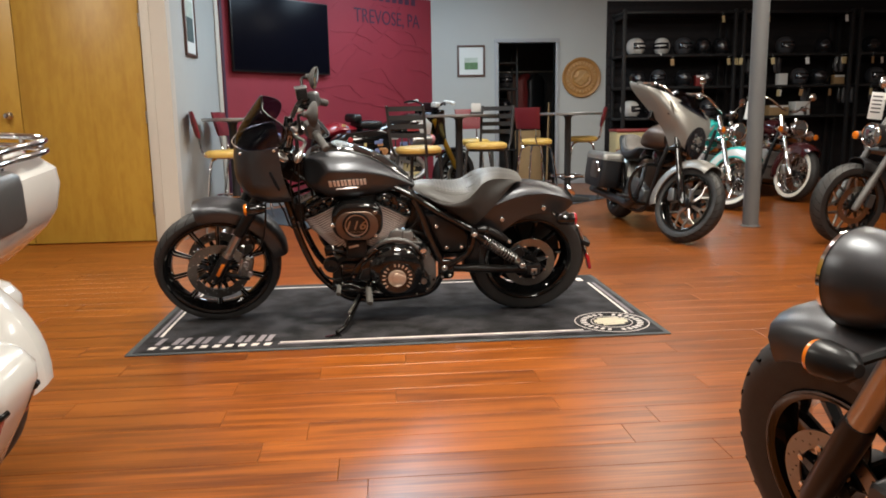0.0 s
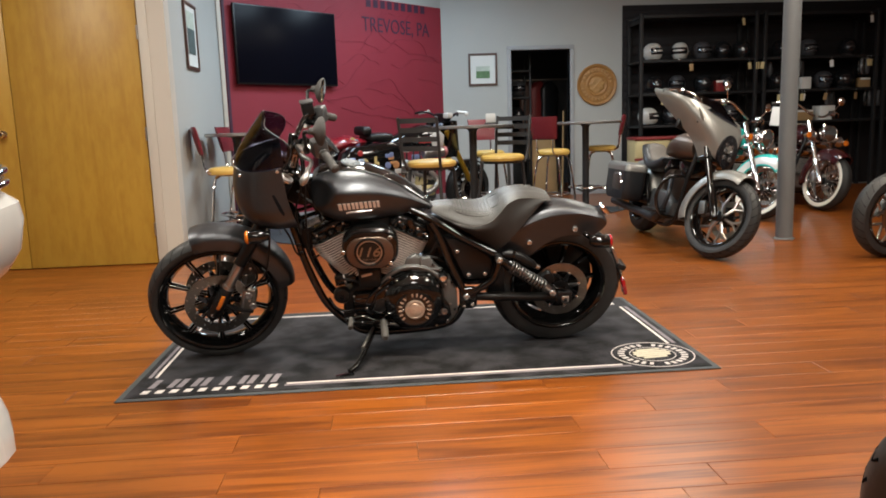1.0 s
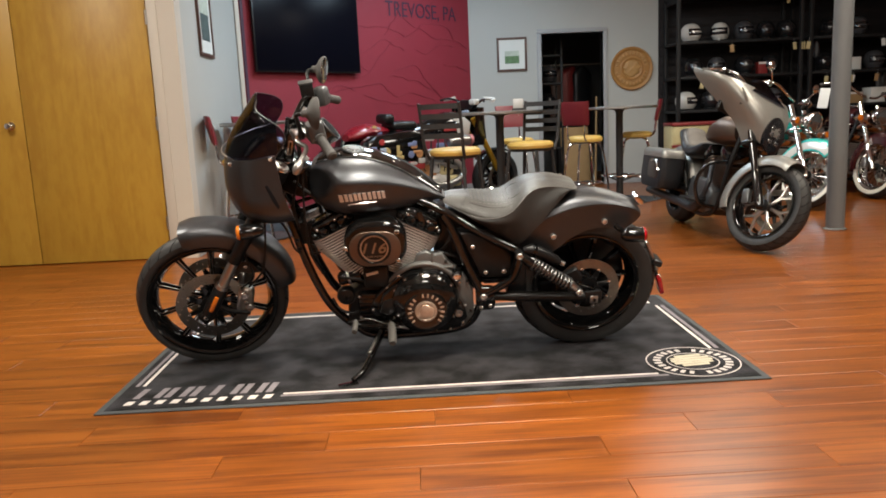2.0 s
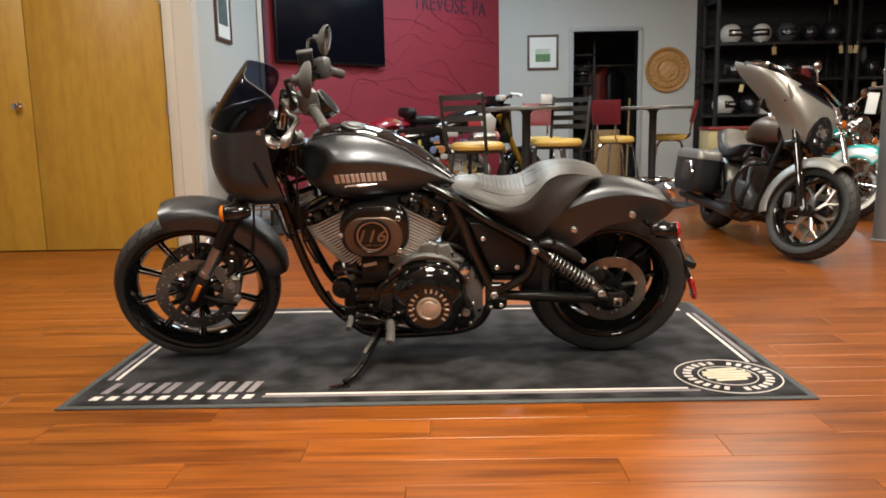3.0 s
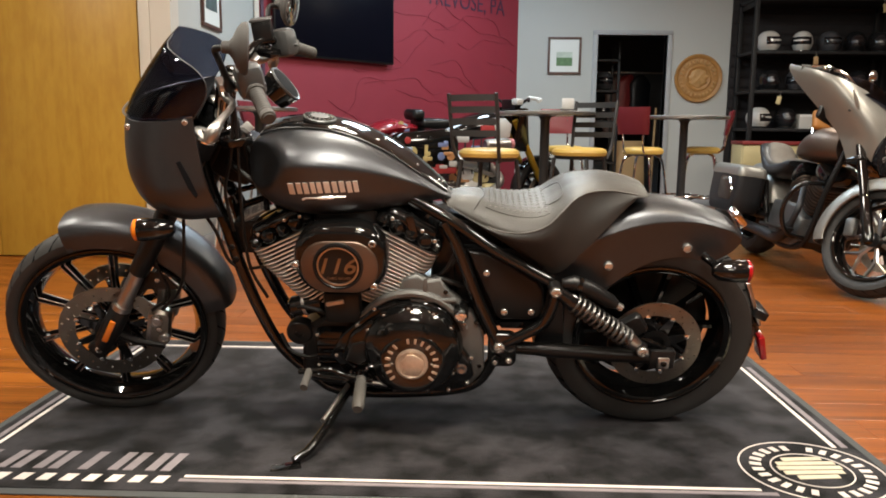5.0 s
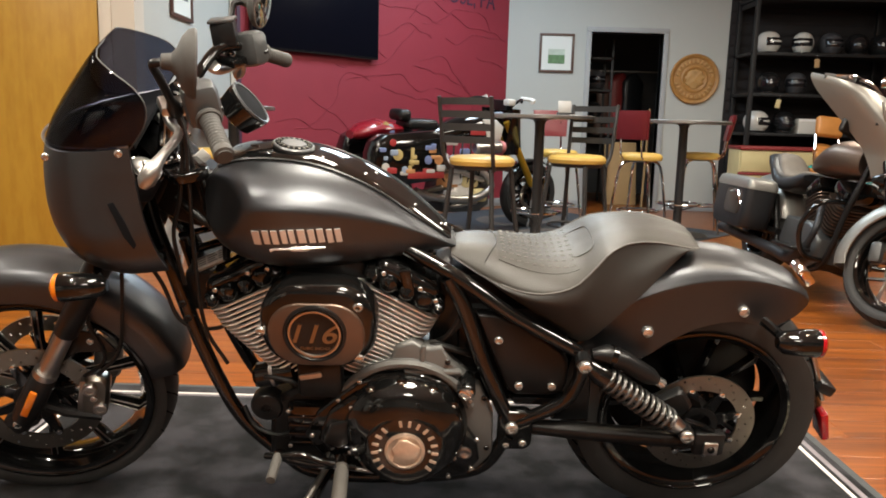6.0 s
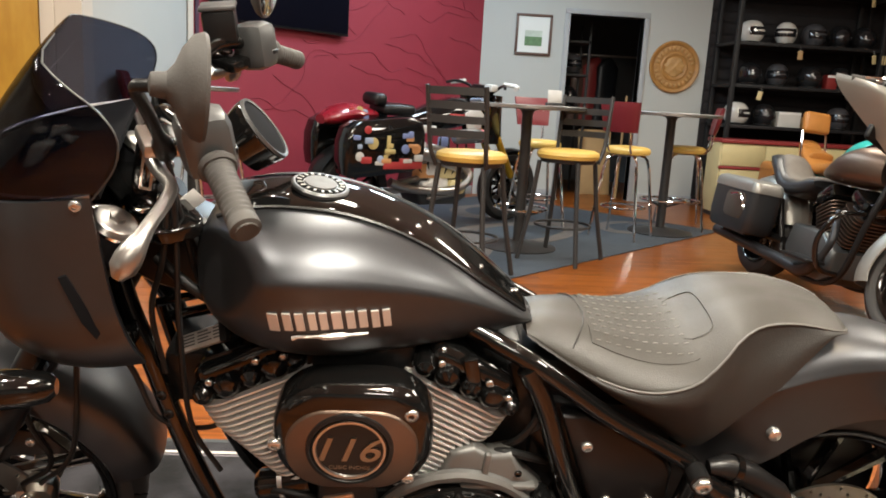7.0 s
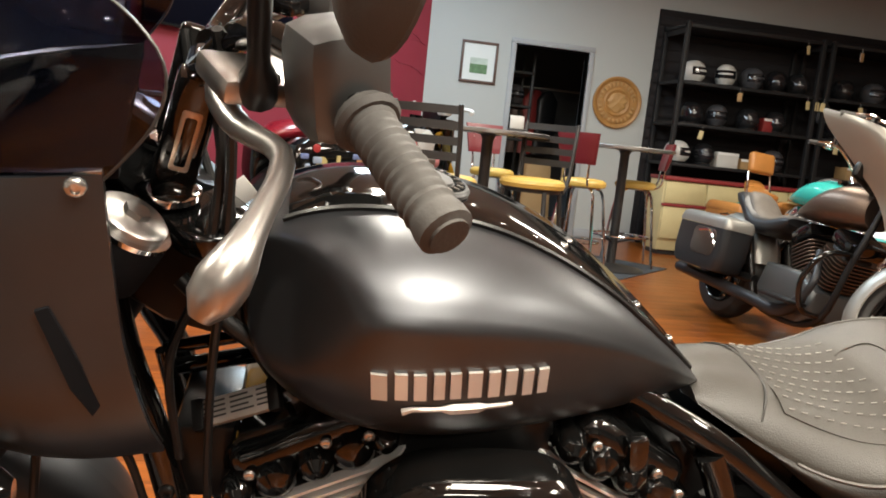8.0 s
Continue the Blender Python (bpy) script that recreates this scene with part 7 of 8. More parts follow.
def cruiser(m, label, angle=35, paint=GRAPHITE, fender=None, fender_band=None, seat_mat=SATINBLACK, style="y", whitewall=False, fork=CHROME, engine=GREYCASE, lamp="round", bags=None, backrest=None, rear_bags=None, deep_fender=False, bars=(0.36, 1.06), tag=False, tyre=0.13, plain_front=False, signal=(-0.44, 0.19, 0.74), rotor_mat=ROTOR, spoke=None, tube=None, arc=(118, 8), mirrors=True, lamp_z=0.86, bare=False, lamp_x=-0.44, rim=0.235, disc=0.150, zigzag=False, tag_turn=None, spokes=10):
    b = thing("motorcycle", m, label, "motorcycle", "motorcycles on show")
    S = steer(angle)
    fender = fender or paint
    tube = tube or fork
    w = wheel(b, FC, 0.322, tyre, rim, S, spokes if style != "wire" else 18, style, CHROME if style == "wire" else GLOSSBLACK, "front_wheel", whitewall, 0.2, grooves=not whitewall, zigzag=zigzag)
    rotor(w, FC, disc, -0.075, S, rotor_mat)
    if spoke:
        for ch in w.children:
            if ch.name.startswith("spoke"):
                ch.data.materials[0] = spoke
    r = wheel(b, RC, 0.322, 0.16, 0.215, None, 10 if style != "wire" else 18, style, CHROME if style == "wire" else GLOSSBLACK, "rear_wheel", whitewall, 0.2, grooves=False)
    sec = [(0.0, 0.375), (0.04, 0.372), (0.075, 0.358), (0.094, 0.335), (0.100, 0.300), (0.100, 0.235 if deep_fender else 0.285)]
    ff = part("front_fender", move(arc_fender(FC, sec, 128 if deep_fender else arc[0], -12 if deep_fender else arc[1]), S), fender, b)
    if fender_band:
        part("fender_panel", move(arc_fender(FC, [(0.1005, 0.322), (0.1025, 0.310), (0.1025, 0.250)], 125, -8), S), fender_band, ff, "contrasting lower panel of the mudguard")
    part("rear_fender", arc_fender(RC, [(0.0, 0.385), (0.05, 0.381), (0.09, 0.362), (0.110, 0.325), (0.112, 0.26)], 165, 0), fender, b)
    for s in (-1, 1):
        P = lambda z: (FL(z), s * 0.112, z)
        fk = part("fork_leg", move(G().tube([P(0.29), P(0.32), P(0.52), P(0.54)], 0.03, 14, radii=[0.022, 0.030, 0.031, 0.028]), S), fork, b)
        part("fork_tube", move(G().tube([P(0.53), P(0.80 if bare else 0.98)], 0.026, 14), S), tube, fk)
        part("caliper", move(G().plate(rounded(0, 0, 0.03, 0.055, 0.015), -0.02, 0.02, 0.006, pose(FC[0] + 0.13, s * 0.085, FC[2] + 0.03, 0, 14, 0)), S), engine, fk)
        if lamp != "batwing":
            sg = part("front_indicator", move(G().lathe([(0.05, 0.012), (0.03, 0.028), (-0.02, 0.034), (-0.03, 0.033)], "x", (signal[0], s * signal[1], signal[2]), 18), S), fork, b)
            part("lens", move(G().lathe([(-0.03, 0.033), (-0.04, 0.030), (-0.046, 0.004)], "x", (signal[0], s * signal[1], signal[2]), 18), S), AMBER, sg, "amber lens")
            part("stalk", move(G().tube([(signal[0] + 0.02, s * signal[1], signal[2]), (FL(signal[2]) + 0.01, s * 0.11, signal[2] + 0.02)], 0.009, 6), S), fork, sg)
        bw, bz = bars
        hb = part("handlebar", move(G().tube(curve_pts([(-0.20, s * 0.03, bz - 0.06), (-0.20, s * min(0.12, bw * 0.8), bz - 0.04), (-0.13, s * bw * 0.75, bz + 0.04), (-0.05, s * bw, bz + 0.03), (0.03, s * (bw + 0.08), bz)], 20), 0.0125, 10), S), CHROME, b)
        part("grip", move(G().tube([(-0.045, s * (bw + 0.005), bz + 0.028), (0.035, s * (bw + 0.085), bz)], 0.018, 12), S), GRIPRUBBER, hb)
        part("lever", move(G().tube(curve_pts([(-0.10, s * (bw - 0.05), bz + 0.045), (-0.10, s * (bw + 0.02), bz + 0.04), (-0.04, s * (bw + 0.09), bz + 0.01)], 8), 0.006, 6), S), CHROME, hb)
        part("switch_pod", move(G().box((-0.03, -0.03, -0.028), (0.03, 0.03, 0.028), 0.01, pose(-0.065, s * (bw - 0.035), bz + 0.032)), S), SATINBLACK if fork is not CHROME else CHROME, hb)
        if mirrors:
            part("mirror_stem", move(G().tube([(-0.09, s * (bw - 0.05), bz + 0.05), (-0.10, s * (bw + 0.02), bz + 0.16)], 0.006, 6), S), CHROME, hb)
            part("mirror_head", move(G().lathe([(-0.03, 0.01), (-0.02, 0.03), (0, 0.05), (0.008, 0.05), (0.009, 0.003)], "x", (-0.10, s * (bw + 0.03), bz + 0.19), 20), S), CHROME, hb)
    part("fork_crown", move(G().box((-0.05, -0.15, -0.018), (0.05, 0.15, 0.018), 0.01, pose(FL(0.73) + 0.03, 0, 0.73, 0, 29, 0)), S), fork, b)
    # tank, seat
    rows = []
    for i in range(22):
        u = i / 21
        x = -0.13 + 0.56 * u
        hw = 0.02 + 0.155 * math.sin(math.pi * (0.12 + 0.80 * u)) ** 0.8
        top = 0.925 + 0.05 * math.sin(math.pi * min(1, u * 1.3)) - 0.14 * u ** 2
        bot = 0.745 - 0.02 * math.sin(math.pi * u)
        mid, hh = (top + bot) / 2, (top - bot) / 2
        rows.append([(x, hw * math.copysign(abs(math.cos(a)) ** 0.8, math.cos(a)), mid + hh * math.copysign(abs(math.sin(a)) ** 0.85, math.sin(a))) for a in [2 * math.pi * k / 24 for k in range(24)]])
    tk = part("fuel_tank", G().rings(rows), paint, b, "painted fuel tank")
    part("tank_console", G().tube(curve_pts([(-0.06, 0, 0.968), (0.06, 0, 0.974), (0.18, 0, 0.945), (0.30, 0, 0.885)], 12), 0.02, 10), CHROME if whitewall else GLOSSBLACK, tk)
    st_ = part("seat", loft_seat(0.42, 1.06, 0.155, 0.74, 0.79), seat_mat, b)
    if lamp == "batwing":
        part("quilted_panel", loft_seat(0.50, 0.98, 0.115, 0.748, 0.80), QUILT, st_, "grey quilted seat centre")
    part("frame_rail", G().tube(curve_pts([(-0.20, -0.05, 0.85), (-0.17, -0.11, 0.55), (-0.05, -0.13, 0.20), (0.45, -0.13, 0.18), (0.60, -0.13, 0.35), (0.72, -0.13, 0.56)], 30), 0.018, 10), SATINBLACK, b)
    part("frame_rail", G().tube(curve_pts([(-0.20, 0.05, 0.85), (-0.17, 0.11, 0.55), (-0.05, 0.13, 0.20), (0.45, 0.13, 0.18), (0.60, 0.13, 0.35), (0.72, 0.13, 0.56)], 30), 0.018, 10), SATINBLACK, b)
    eng = part("engine_case", G().plate([(-0.03, 0.22), (0.05, 0.17), (0.42, 0.17), (0.50, 0.30), (0.46, 0.45), (0.10, 0.45), (-0.02, 0.36)], -0.16, 0.16, 0.03), engine, b)
    part("clutch_dome", G().lathe([(-0.15, 0.13), (-0.175, 0.12), (-0.195, 0.09), (-0.20, 0.05), (-0.20, 0.004)], "y", (0.32, 0, 0.32), 28), engine, eng)
    for base, tilt in (((0.16, 0, 0.40), 27), ((0.08, 0, 0.40), -27)):
        mm = Matrix.Translation(base) @ Matrix.Rotation(radians(tilt), 4, "Y")
        cy = part("cylinder", move(G().box((-0.07, -0.09, 0), (0.07, 0.09, 0.24), 0.02), mm), SATINBLACK, eng)
        for k in range(9):
            part("fin", move(G().rings([[(x, y, 0.04 + 0.022 * k + dz) for x, y in rounded(0, 0, 0.095, 0.125, 0.04, 3)] for dz in (-0.003, 0.003)]), mm), BRONZE if lamp == "batwing" else FIN, cy)
        part("rocker_cover", move(G().box((-0.09, -0.12, 0.24), (0.09, 0.12, 0.33), 0.03), mm), CHROME if whitewall else GLOSSBLACK, cy)
    part("air_cleaner", G().plate(rounded(0.118, 0.60, 0.11, 0.085, 0.07), -0.13, -0.205, 0.02), CHROME if whitewall else GLOSSBLACK, b)
    for s in (-1, 1):
        if not bare:
            part("crash_bar", G().tube(curve_pts([(-0.16, s * 0.10, 0.60), (-0.17, s * 0.27, 0.57), (-0.13, s * 0.33, 0.42), (-0.11, s * 0.27, 0.27), (-0.08, s * 0.12, 0.24)], 24), 0.015, 10), CHROME if whitewall else GLOSSBLACK, b)
        if not bare:
            part("footboard", G().box((-0.06, min(s * 0.20, s * 0.32), 0.275), (0.22, max(s * 0.20, s * 0.32), 0.295), 0.008), SATINBLACK, b)
        part("shock", G().tube([(0.74, s * 0.15, 0.60), (0.98, s * 0.15, 0.36)], 0.026, 10), CHROME, b)
        part("swingarm", G().tube([(0.56, s * 0.13, 0.32), (1.04, s * 0.14, 0.31)], 0.026, 10), SATINBLACK, b)
        part("exhaust_pipe", G().tube(curve_pts([(0.02, s * 0.16, 0.58), (-0.06, s * 0.21, 0.40), (0.10, s * 0.22, 0.22), (0.45, s * 0.22, 0.22), (1.30, s * 0.23, 0.25)], 24), 0.03, 12, radii=[0.02] * 9 + [0.036] * 16), BLUEGREY if lamp == "batwing" else CHROME, b)
    if lamp == "round":
        hl = part("headlamp", move(G().lathe([(0.11, 0.03), (0.08, 0.07), (0.0, 0.092), (-0.04, 0.096), (-0.05, 0.092)], "x", (lamp_x, 0, lamp_z), 28), S), CHROME if whitewall else paint, b, "round headlamp shell")
        part("lamp_lens", move(G().lathe([(-0.048, 0.090), (-0.06, 0.07), (-0.066, 0.003)], "x", (lamp_x, 0, lamp_z), 28), S), LAMPGLASS, hl, "clear headlamp lens")
        part("lamp_rim", move(G().lathe([(-0.044, 0.097), (-0.056, 0.094), (-0.05, 0.088)], "x", (lamp_x, 0, lamp_z), 28, closed=True), S), CHROME, hl)
        if whitewall:
            for s in (-1, 1):
                part("passing_lamp", move(G().lathe([(0.06, 0.02), (0.0, 0.055), (-0.03, 0.058), (-0.036, 0.05), (-0.04, 0.003)], "x", (-0.42, s * 0.185, 0.80), 22), S), CHROME, b, "small chrome passing lamp")
            part("light_bar", move(G().tube([(-0.40, -0.19, 0.78), (-0.38, 0, 0.76), (-0.40, 0.19, 0.78)], 0.010, 8), S), CHROME, b)
    elif lamp == "batwing":
        SF = S @ Matrix.Translation((0.09, 0, -0.075))
        Z = [0.80, 0.86, 0.94, 1.02, 1.10, 1.17, 1.22, 1.24]
        bx = spline(Z, [-0.46, -0.52, -0.545, -0.53, -0.49, -0.43, -0.38, -0.36])
        bq = spline(Z, [-0.36, -0.33, -0.27, -0.18, -0.08, 0.0, 0.03, 0.03])
        bh = spline(Z, [0.09, 0.12, 0.16, 0.23, 0.31, 0.38, 0.42, 0.42])
        zz = [0.80 + 0.44 * i / 22 for i in range(23)]
        fa = part("batwing_fairing", move(shell(zz, bx, bq, bh, 0.008, 0.55, 0.10), SF), SILVER, b, "satin silver batwing fairing")
        part("headlamp", move(G().lathe([(0.06, 0.08), (0.0, 0.105), (-0.012, 0.108), (-0.016, 0.100), (-0.012, 0.004)], "x", (-0.530, 0, 0.905), 30).map(lambda p: Vector((p.x + (p.z - 0.905) * 0.12, p.y * 1.0, 0.905 + (p.z - 0.905) * 1.25))), SF), VISOR, fa, "dark round headlamp")
        for s in (-1, 1):
            for dz in (-0.05, 0.0, 0.05):
                part("lamp_element", move(G().lathe([(-0.01, 0.022), (-0.020, 0.018), (-0.022, 0.003)], "x", (-0.530 + dz * 0.12, s * 0.035, 0.905 + dz), 14), SF), LAMPGLASS, fa)
            part("fairing_vent", move(G().box((-0.05, -0.006, -0.007), (0.05, 0.006, 0.007), 0.003, pose(-0.395, s * 0.225, 1.06, 0, 14, s * 52)), SF), SATINBLACK, fa)
            part("fairing_crease", move(G().tube(curve_pts([(-0.38, s * 0.31, 1.155), (-0.40, s * 0.255, 1.09), (-0.415, s * 0.20, 1.02), (-0.41, s * 0.155, 0.95)], 12), 0.010, 8, radii=[0.003, 0.006, 0.009, 0.011, 0.012, 0.012, 0.012, 0.012, 0.011, 0.009, 0.006, 0.004, 0.003]), SF), SILVER, fa)
        wz = [1.19 + 0.13 * i / 8 for i in range(9)]
        part("windscreen", move(shell(wz, lambda z: -0.42 + (z - 1.19) * 1.1, lambda z: -0.16 + (z - 1.19) * 0.8, lambda z: 0.27 - (z - 1.19) * 1.3, 0.003, 0.62, 0.10), SF), SMOKE, fa, "low dark windscreen")
        part("dash_panel", move(G().box((-0.20, -0.27, 0.98), (-0.16, 0.27, 1.12), 0.02), SF), SATINBLACK, fa)
    if bags:
        for s in (-1, 1):
            ob_ = part("saddlebag", saddlebag(s), bags, b, "hard saddlebag")
            if lamp == "batwing":
                part("bag_panel", G().plate(rounded(0.84, 0.47, 0.14, 0.085, 0.05, 5), s * 0.360, s * 0.374, 0.004), BAGPANEL, ob_, "bronze tinted side panel")
            part("bag_lid", saddlebag(s, True), SILVER if lamp == "batwing" else bags, ob_, "saddlebag lid")
            part("bag_guard", G().tube(curve_pts([(0.66, s * 0.30, 0.36), (0.70, s * 0.365, 0.46), (0.78, s * 0.37, 0.54), (0.92, s * 0.365, 0.53)], 14), 0.011, 8), CHROME, ob_, "chrome bag guard")
    if backrest:
        bk = part("backrest", G().box((-0.04, -0.13, -0.10), (0.04, 0.13, 0.10), 0.035, pose(1.03, 0, 1.06, 0, 12, 0), 4), backrest, b, "padded passenger backrest")
        for s in (-1, 1):
            part("sissy_bar", G().tube(curve_pts([(0.92, s * 0.12, 0.62), (0.99, s * 0.12, 0.84), (1.05, s * 0.11, 1.05)], 10), 0.011, 8), CHROME, bk)
        part("passenger_pad", loft_seat(0.80, 1.10, 0.13, 0.80, 0.84), backrest, b, "padded passenger seat")
    if tag:
        tp = pose(*tag, 0, 3, 90 - angle - 50 if tag_turn is None else tag_turn)
        tg = part("price_tag", move(G().box((-0.055, -0.0015, -0.11), (0.055, 0.0015, 0.11), 0.001, tp), S), TAG, b, "white price tag hanging from the handlebar")
        for k in range(5):
            part("tag_bar", move(G().box((-0.042, -0.0032, 0.07 - 0.032 * k), (0.03, -0.0016, 0.082 - 0.032 * k), 0, tp), S), GREYCASE, tg, smooth=0)
    part("side_stand", G().tube([(0.10, -0.13, 0.18), (0.05, -0.30, 0.06)], 0.012, 8), GLOSSBLACK, b)
    return b


def loft_seat(x0, x1, half, z0, z1):
    rows = []
    for i in range(20):
        u = i / 19
        x = x0 + (x1 - x0) * u
        hw = half * (0.45 + 0.55 * math.sin(math.pi * min(1, 0.15 + 0.80 * u)) ** 0.6)
        top = z0 + 0.02 - 0.06 * math.sin(math.pi * min(1, u * 1.25)) + (z1 - z0 + 0.06) * max(0, (u - 0.5) / 0.5) ** 1.2
        end = min(1, 8 * u + 0.4, 8 * (1 - u) + 0.4)
        rows.append([(x, hw * math.copysign(abs(math.cos(a)) ** 0.7, math.cos(a)), top - 0.055 + 0.055 * end * math.copysign(abs(math.sin(a)) ** 0.7, math.sin(a))) for a in [2 * math.pi * k / 20 for k in range(20)]])
    return G().rings(rows)


def saddlebag(s, lid=False):
    rows = []
    zs = [0.30, 0.32, 0.40, 0.50, 0.57] if not lid else [0.572, 0.60, 0.635, 0.65]
    for i, z in enumerate(zs):
        grow = [0.86, 0.94, 1.0, 1.0, 1.0][i] if not lid else [1.02, 1.02, 0.96, 0.80][i]
        rows.append([(x, s * 0.265 + y, z - 0.0 * x) for x, y in rounded(0.92, 0, 0.30 * grow, 0.105 * grow, 0.05, 4)])
    return G().rings(rows)


def parked(x, y, turn, lean):
    """Pose of a parked motorcycle whose front tyre stands at x, y; turn 0 faces towards -x."""
    return pose(x, y, 0.0, 0, 0, turn) @ Matrix.Translation((-FC[0], 0, 0)) @ pose(0, 0, 0.004, lean, 0, 0)


cruiser(parked(2.69, 5.92, 90, 8), "silver and grey bagger motorcycle with batwing fairing and saddlebags", 30, BRONZE, SILVER, None, BLUEGREY, "y", False, GLOSSBLACK, GREYCASE, "batwing", BLUEGREY, None, bars=(0.33, 1.15), spoke=STEEL, spokes=6, mirrors=False, arc=(112, -16))
cruiser(parked(4.06, 7.95, 92, 5), "teal and white classic cruiser motorcycle with tan leather seat", 30, TEAL, TEAL, CREAMWHITE, TAN, "wire", True, CHROME, STEEL, "round", TAN, TAN, deep_fender=True, signal=(-0.44, 0.26, 0.80), bars=(0.36, 1.10))
cruiser(parked(5.08, 8.50, 92, 8), "dark maroon cruiser motorcycle with whitewall tyres", 10, MAROON, MAROON, None, SATINBLACK, "wire", True, CHROME, STEEL, "round", MAROON, None, deep_fender=True, tag=(-0.02, 0.40, 0.98), signal=(-0.44, 0.26, 0.80), bars=(0.36, 1.12))
cruiser(parked(3.93, 5.68, 14, 8), "dark grey cruiser motorcycle with black cast wheels and price tag", -6, GRAPHITE, GRAPHITE, None, SATINBLACK, "y", False, LIGHTCASE, GREYCASE, "round", None, None, tag=(-0.14, 0.36, 1.06), tag_turn=-41, spoke=STEEL, spokes=7, signal=(-0.42, 0.20, 0.84), bars=(0.34, 1.06), arc=(84, -14))
cruiser(parked(1.26, 1.29, -75, 12), "grey bobber motorcycle with chunky front tyre", 0, GRAPHITE, GRAPHITE, None, SATINBLACK, "blade", False, SATINBLACK, GREYCASE, "round", None, None, tyre=0.125, signal=(-0.46, 0.20, 0.70), bars=(0.10, 0.86), tube=STEEL, lamp_x=-0.54, lamp_z=0.765, mirrors=False, bare=True, arc=(112, 2), rim=0.198, disc=0.128, zigzag=True)

# white tourer seen from behind
tb = thing("touring_motorcycle", pose(-2.13, 2.10, 0.0) @ pose(0, 0, 0.004, 5, 0, 0), "white touring motorcycle with trunk and chrome luggage rail", "motorcycle", "motorcycles on show")
wheel(tb, RC, 0.322, 0.16, 0.215, None, 10, "blade", GLOSSBLACK, "rear_wheel", False, 0.2, grooves=False)
wheel(tb, FC, 0.322, 0.13, 0.235, None, 10, "blade", GLOSSBLACK, "front_wheel", False, 0.2, grooves=False)
part("rear_fender", arc_fender(RC, [(0.0, 0.385), (0.06, 0.381), (0.10, 0.362), (0.115, 0.325), (0.116, 0.26)], 165, 0), CREAMWHITE, tb)
part("front_fender", arc_fender(FC, [(0.0, 0.375), (0.04, 0.372), (0.075, 0.358), (0.094, 0.335), (0.10, 0.285)], 118, 8), CREAMWHITE, tb)
rows = []
for z, g_, sh in ((0.60, 0.72, -0.165), (0.64, 0.80, -0.11), (0.682, 0.87, -0.072), (0.73, 0.94, -0.035), (0.78, 0.98, -0.012), (0.86, 1.0, 0.0), (0.905, 0.98, 0.0), (0.94, 0.90, -0.02), (0.960, 0.80, -0.04), (0.968, 0.68, -0.055)):
    rows.append([(x + sh, y, z) for x, y in rounded(1.19, 0.06, 0.205 * g_, 0.29 * g_, 0.09, 6)])
trunk = part("trunk", G().rings(rows), CREAMWHITE, tb, "white top trunk")
part("trunk_pad", G().rings([[(x, y, z) for x, y in rounded(1.29, -0.12, 0.118 * sc, 0.16 * sc, 0.05, 5)] for z, sc in ((0.785, 0.93), (0.80, 1.0), (0.90, 1.0), (0.925, 0.97), (0.935, 0.9))]), GREYCASE, trunk, "dark grey rear panel")
for dz in (0.975, 1.005):
    part("luggage_rail", G().tube(curve_pts([(1.02, -0.20, dz - 0.03), (1.06, -0.21, dz), (1.36, -0.20, dz - 0.012), (1.385, 0.0, dz - 0.012), (1.36, 0.28, dz - 0.012), (1.06, 0.30, dz), (1.02, 0.29, dz - 0.03)], 40), 0.010, 10), CHROME, trunk, "chrome luggage rail")
for x, y in ((1.06, -0.21), (1.30, -0.20), (1.36, 0.0), (1.30, 0.28)):
    part("rail_post", G().tube([(x, y, 0.90), (x, y, 1.0)], 0.008, 8), CHROME, trunk)
part("antenna_base", G().lathe([(0.97, 0.02), (1.03, 0.016), (1.045, 0.022), (1.06, 0.018), (1.065, 0.003)], "z", (1.22, -0.05, 0), 16), CHROME, trunk)
for s in (-1, 1):
    rows = []
    bx, by = (1.10, -0.22) if s < 0 else (0.80, 0.40)
    for z, g_, sh in ((0.115, 0.80, -0.10), (0.13, 0.86, -0.09), (0.24, 0.93, -0.055), (0.33, 0.97, -0.02), (0.40, 1.0, 0.0), (0.44, 1.0, 0.0), (0.48, 0.95, -0.012), (0.51, 0.84, -0.04), (0.525, 0.68, -0.07)):
        rows.append([(x + sh, by + y, z) for x, y in rounded(bx, 0, 0.33 * g_, 0.15 * g_, 0.07, 5)])
    bg = part("saddlebag", G().rings(rows), CREAMWHITE, tb, "white hard saddlebag")
    part("bag_trim", G().tube([(x, by + y, 0.385 + 0.55 * (x - bx - 0.33)) for x, y in rounded(bx - 0.005, 0, 0.328, 0.150, 0.07, 6) if x > bx + 0.15], 0.010, 8), GLOSSBLACK, bg, "black bumper strip")
    part("bag_light", G().rings([[(x, by + y, z + 0.55 * (x - bx - 0.33)) for x, y in rounded(bx - 0.012 - 0.02 * k, 0, 0.331 - 0.008 * k, 0.152 - 0.004 * k, 0.07, 6) if x > bx + 0.15 - 0.02 * k] for k, z in ((0, 0.372), (1, 0.33), (1, 0.328))], False, False), REDLENS, bg, "dark red wraparound tail lamp")
part("seat", loft_seat(0.40, 1.0, 0.17, 0.76, 0.82), SATINBLACK, tb)
part("body", G().box((-0.35, -0.16, 0.22), (0.80, 0.16, 0.74), 0.06, None, 3), GREYCASE, tb)
part("fuel_tank", G().box((-0.10, -0.17, 0.72), (0.42, 0.17, 0.93), 0.07, None, 4), CREAMWHITE, tb)
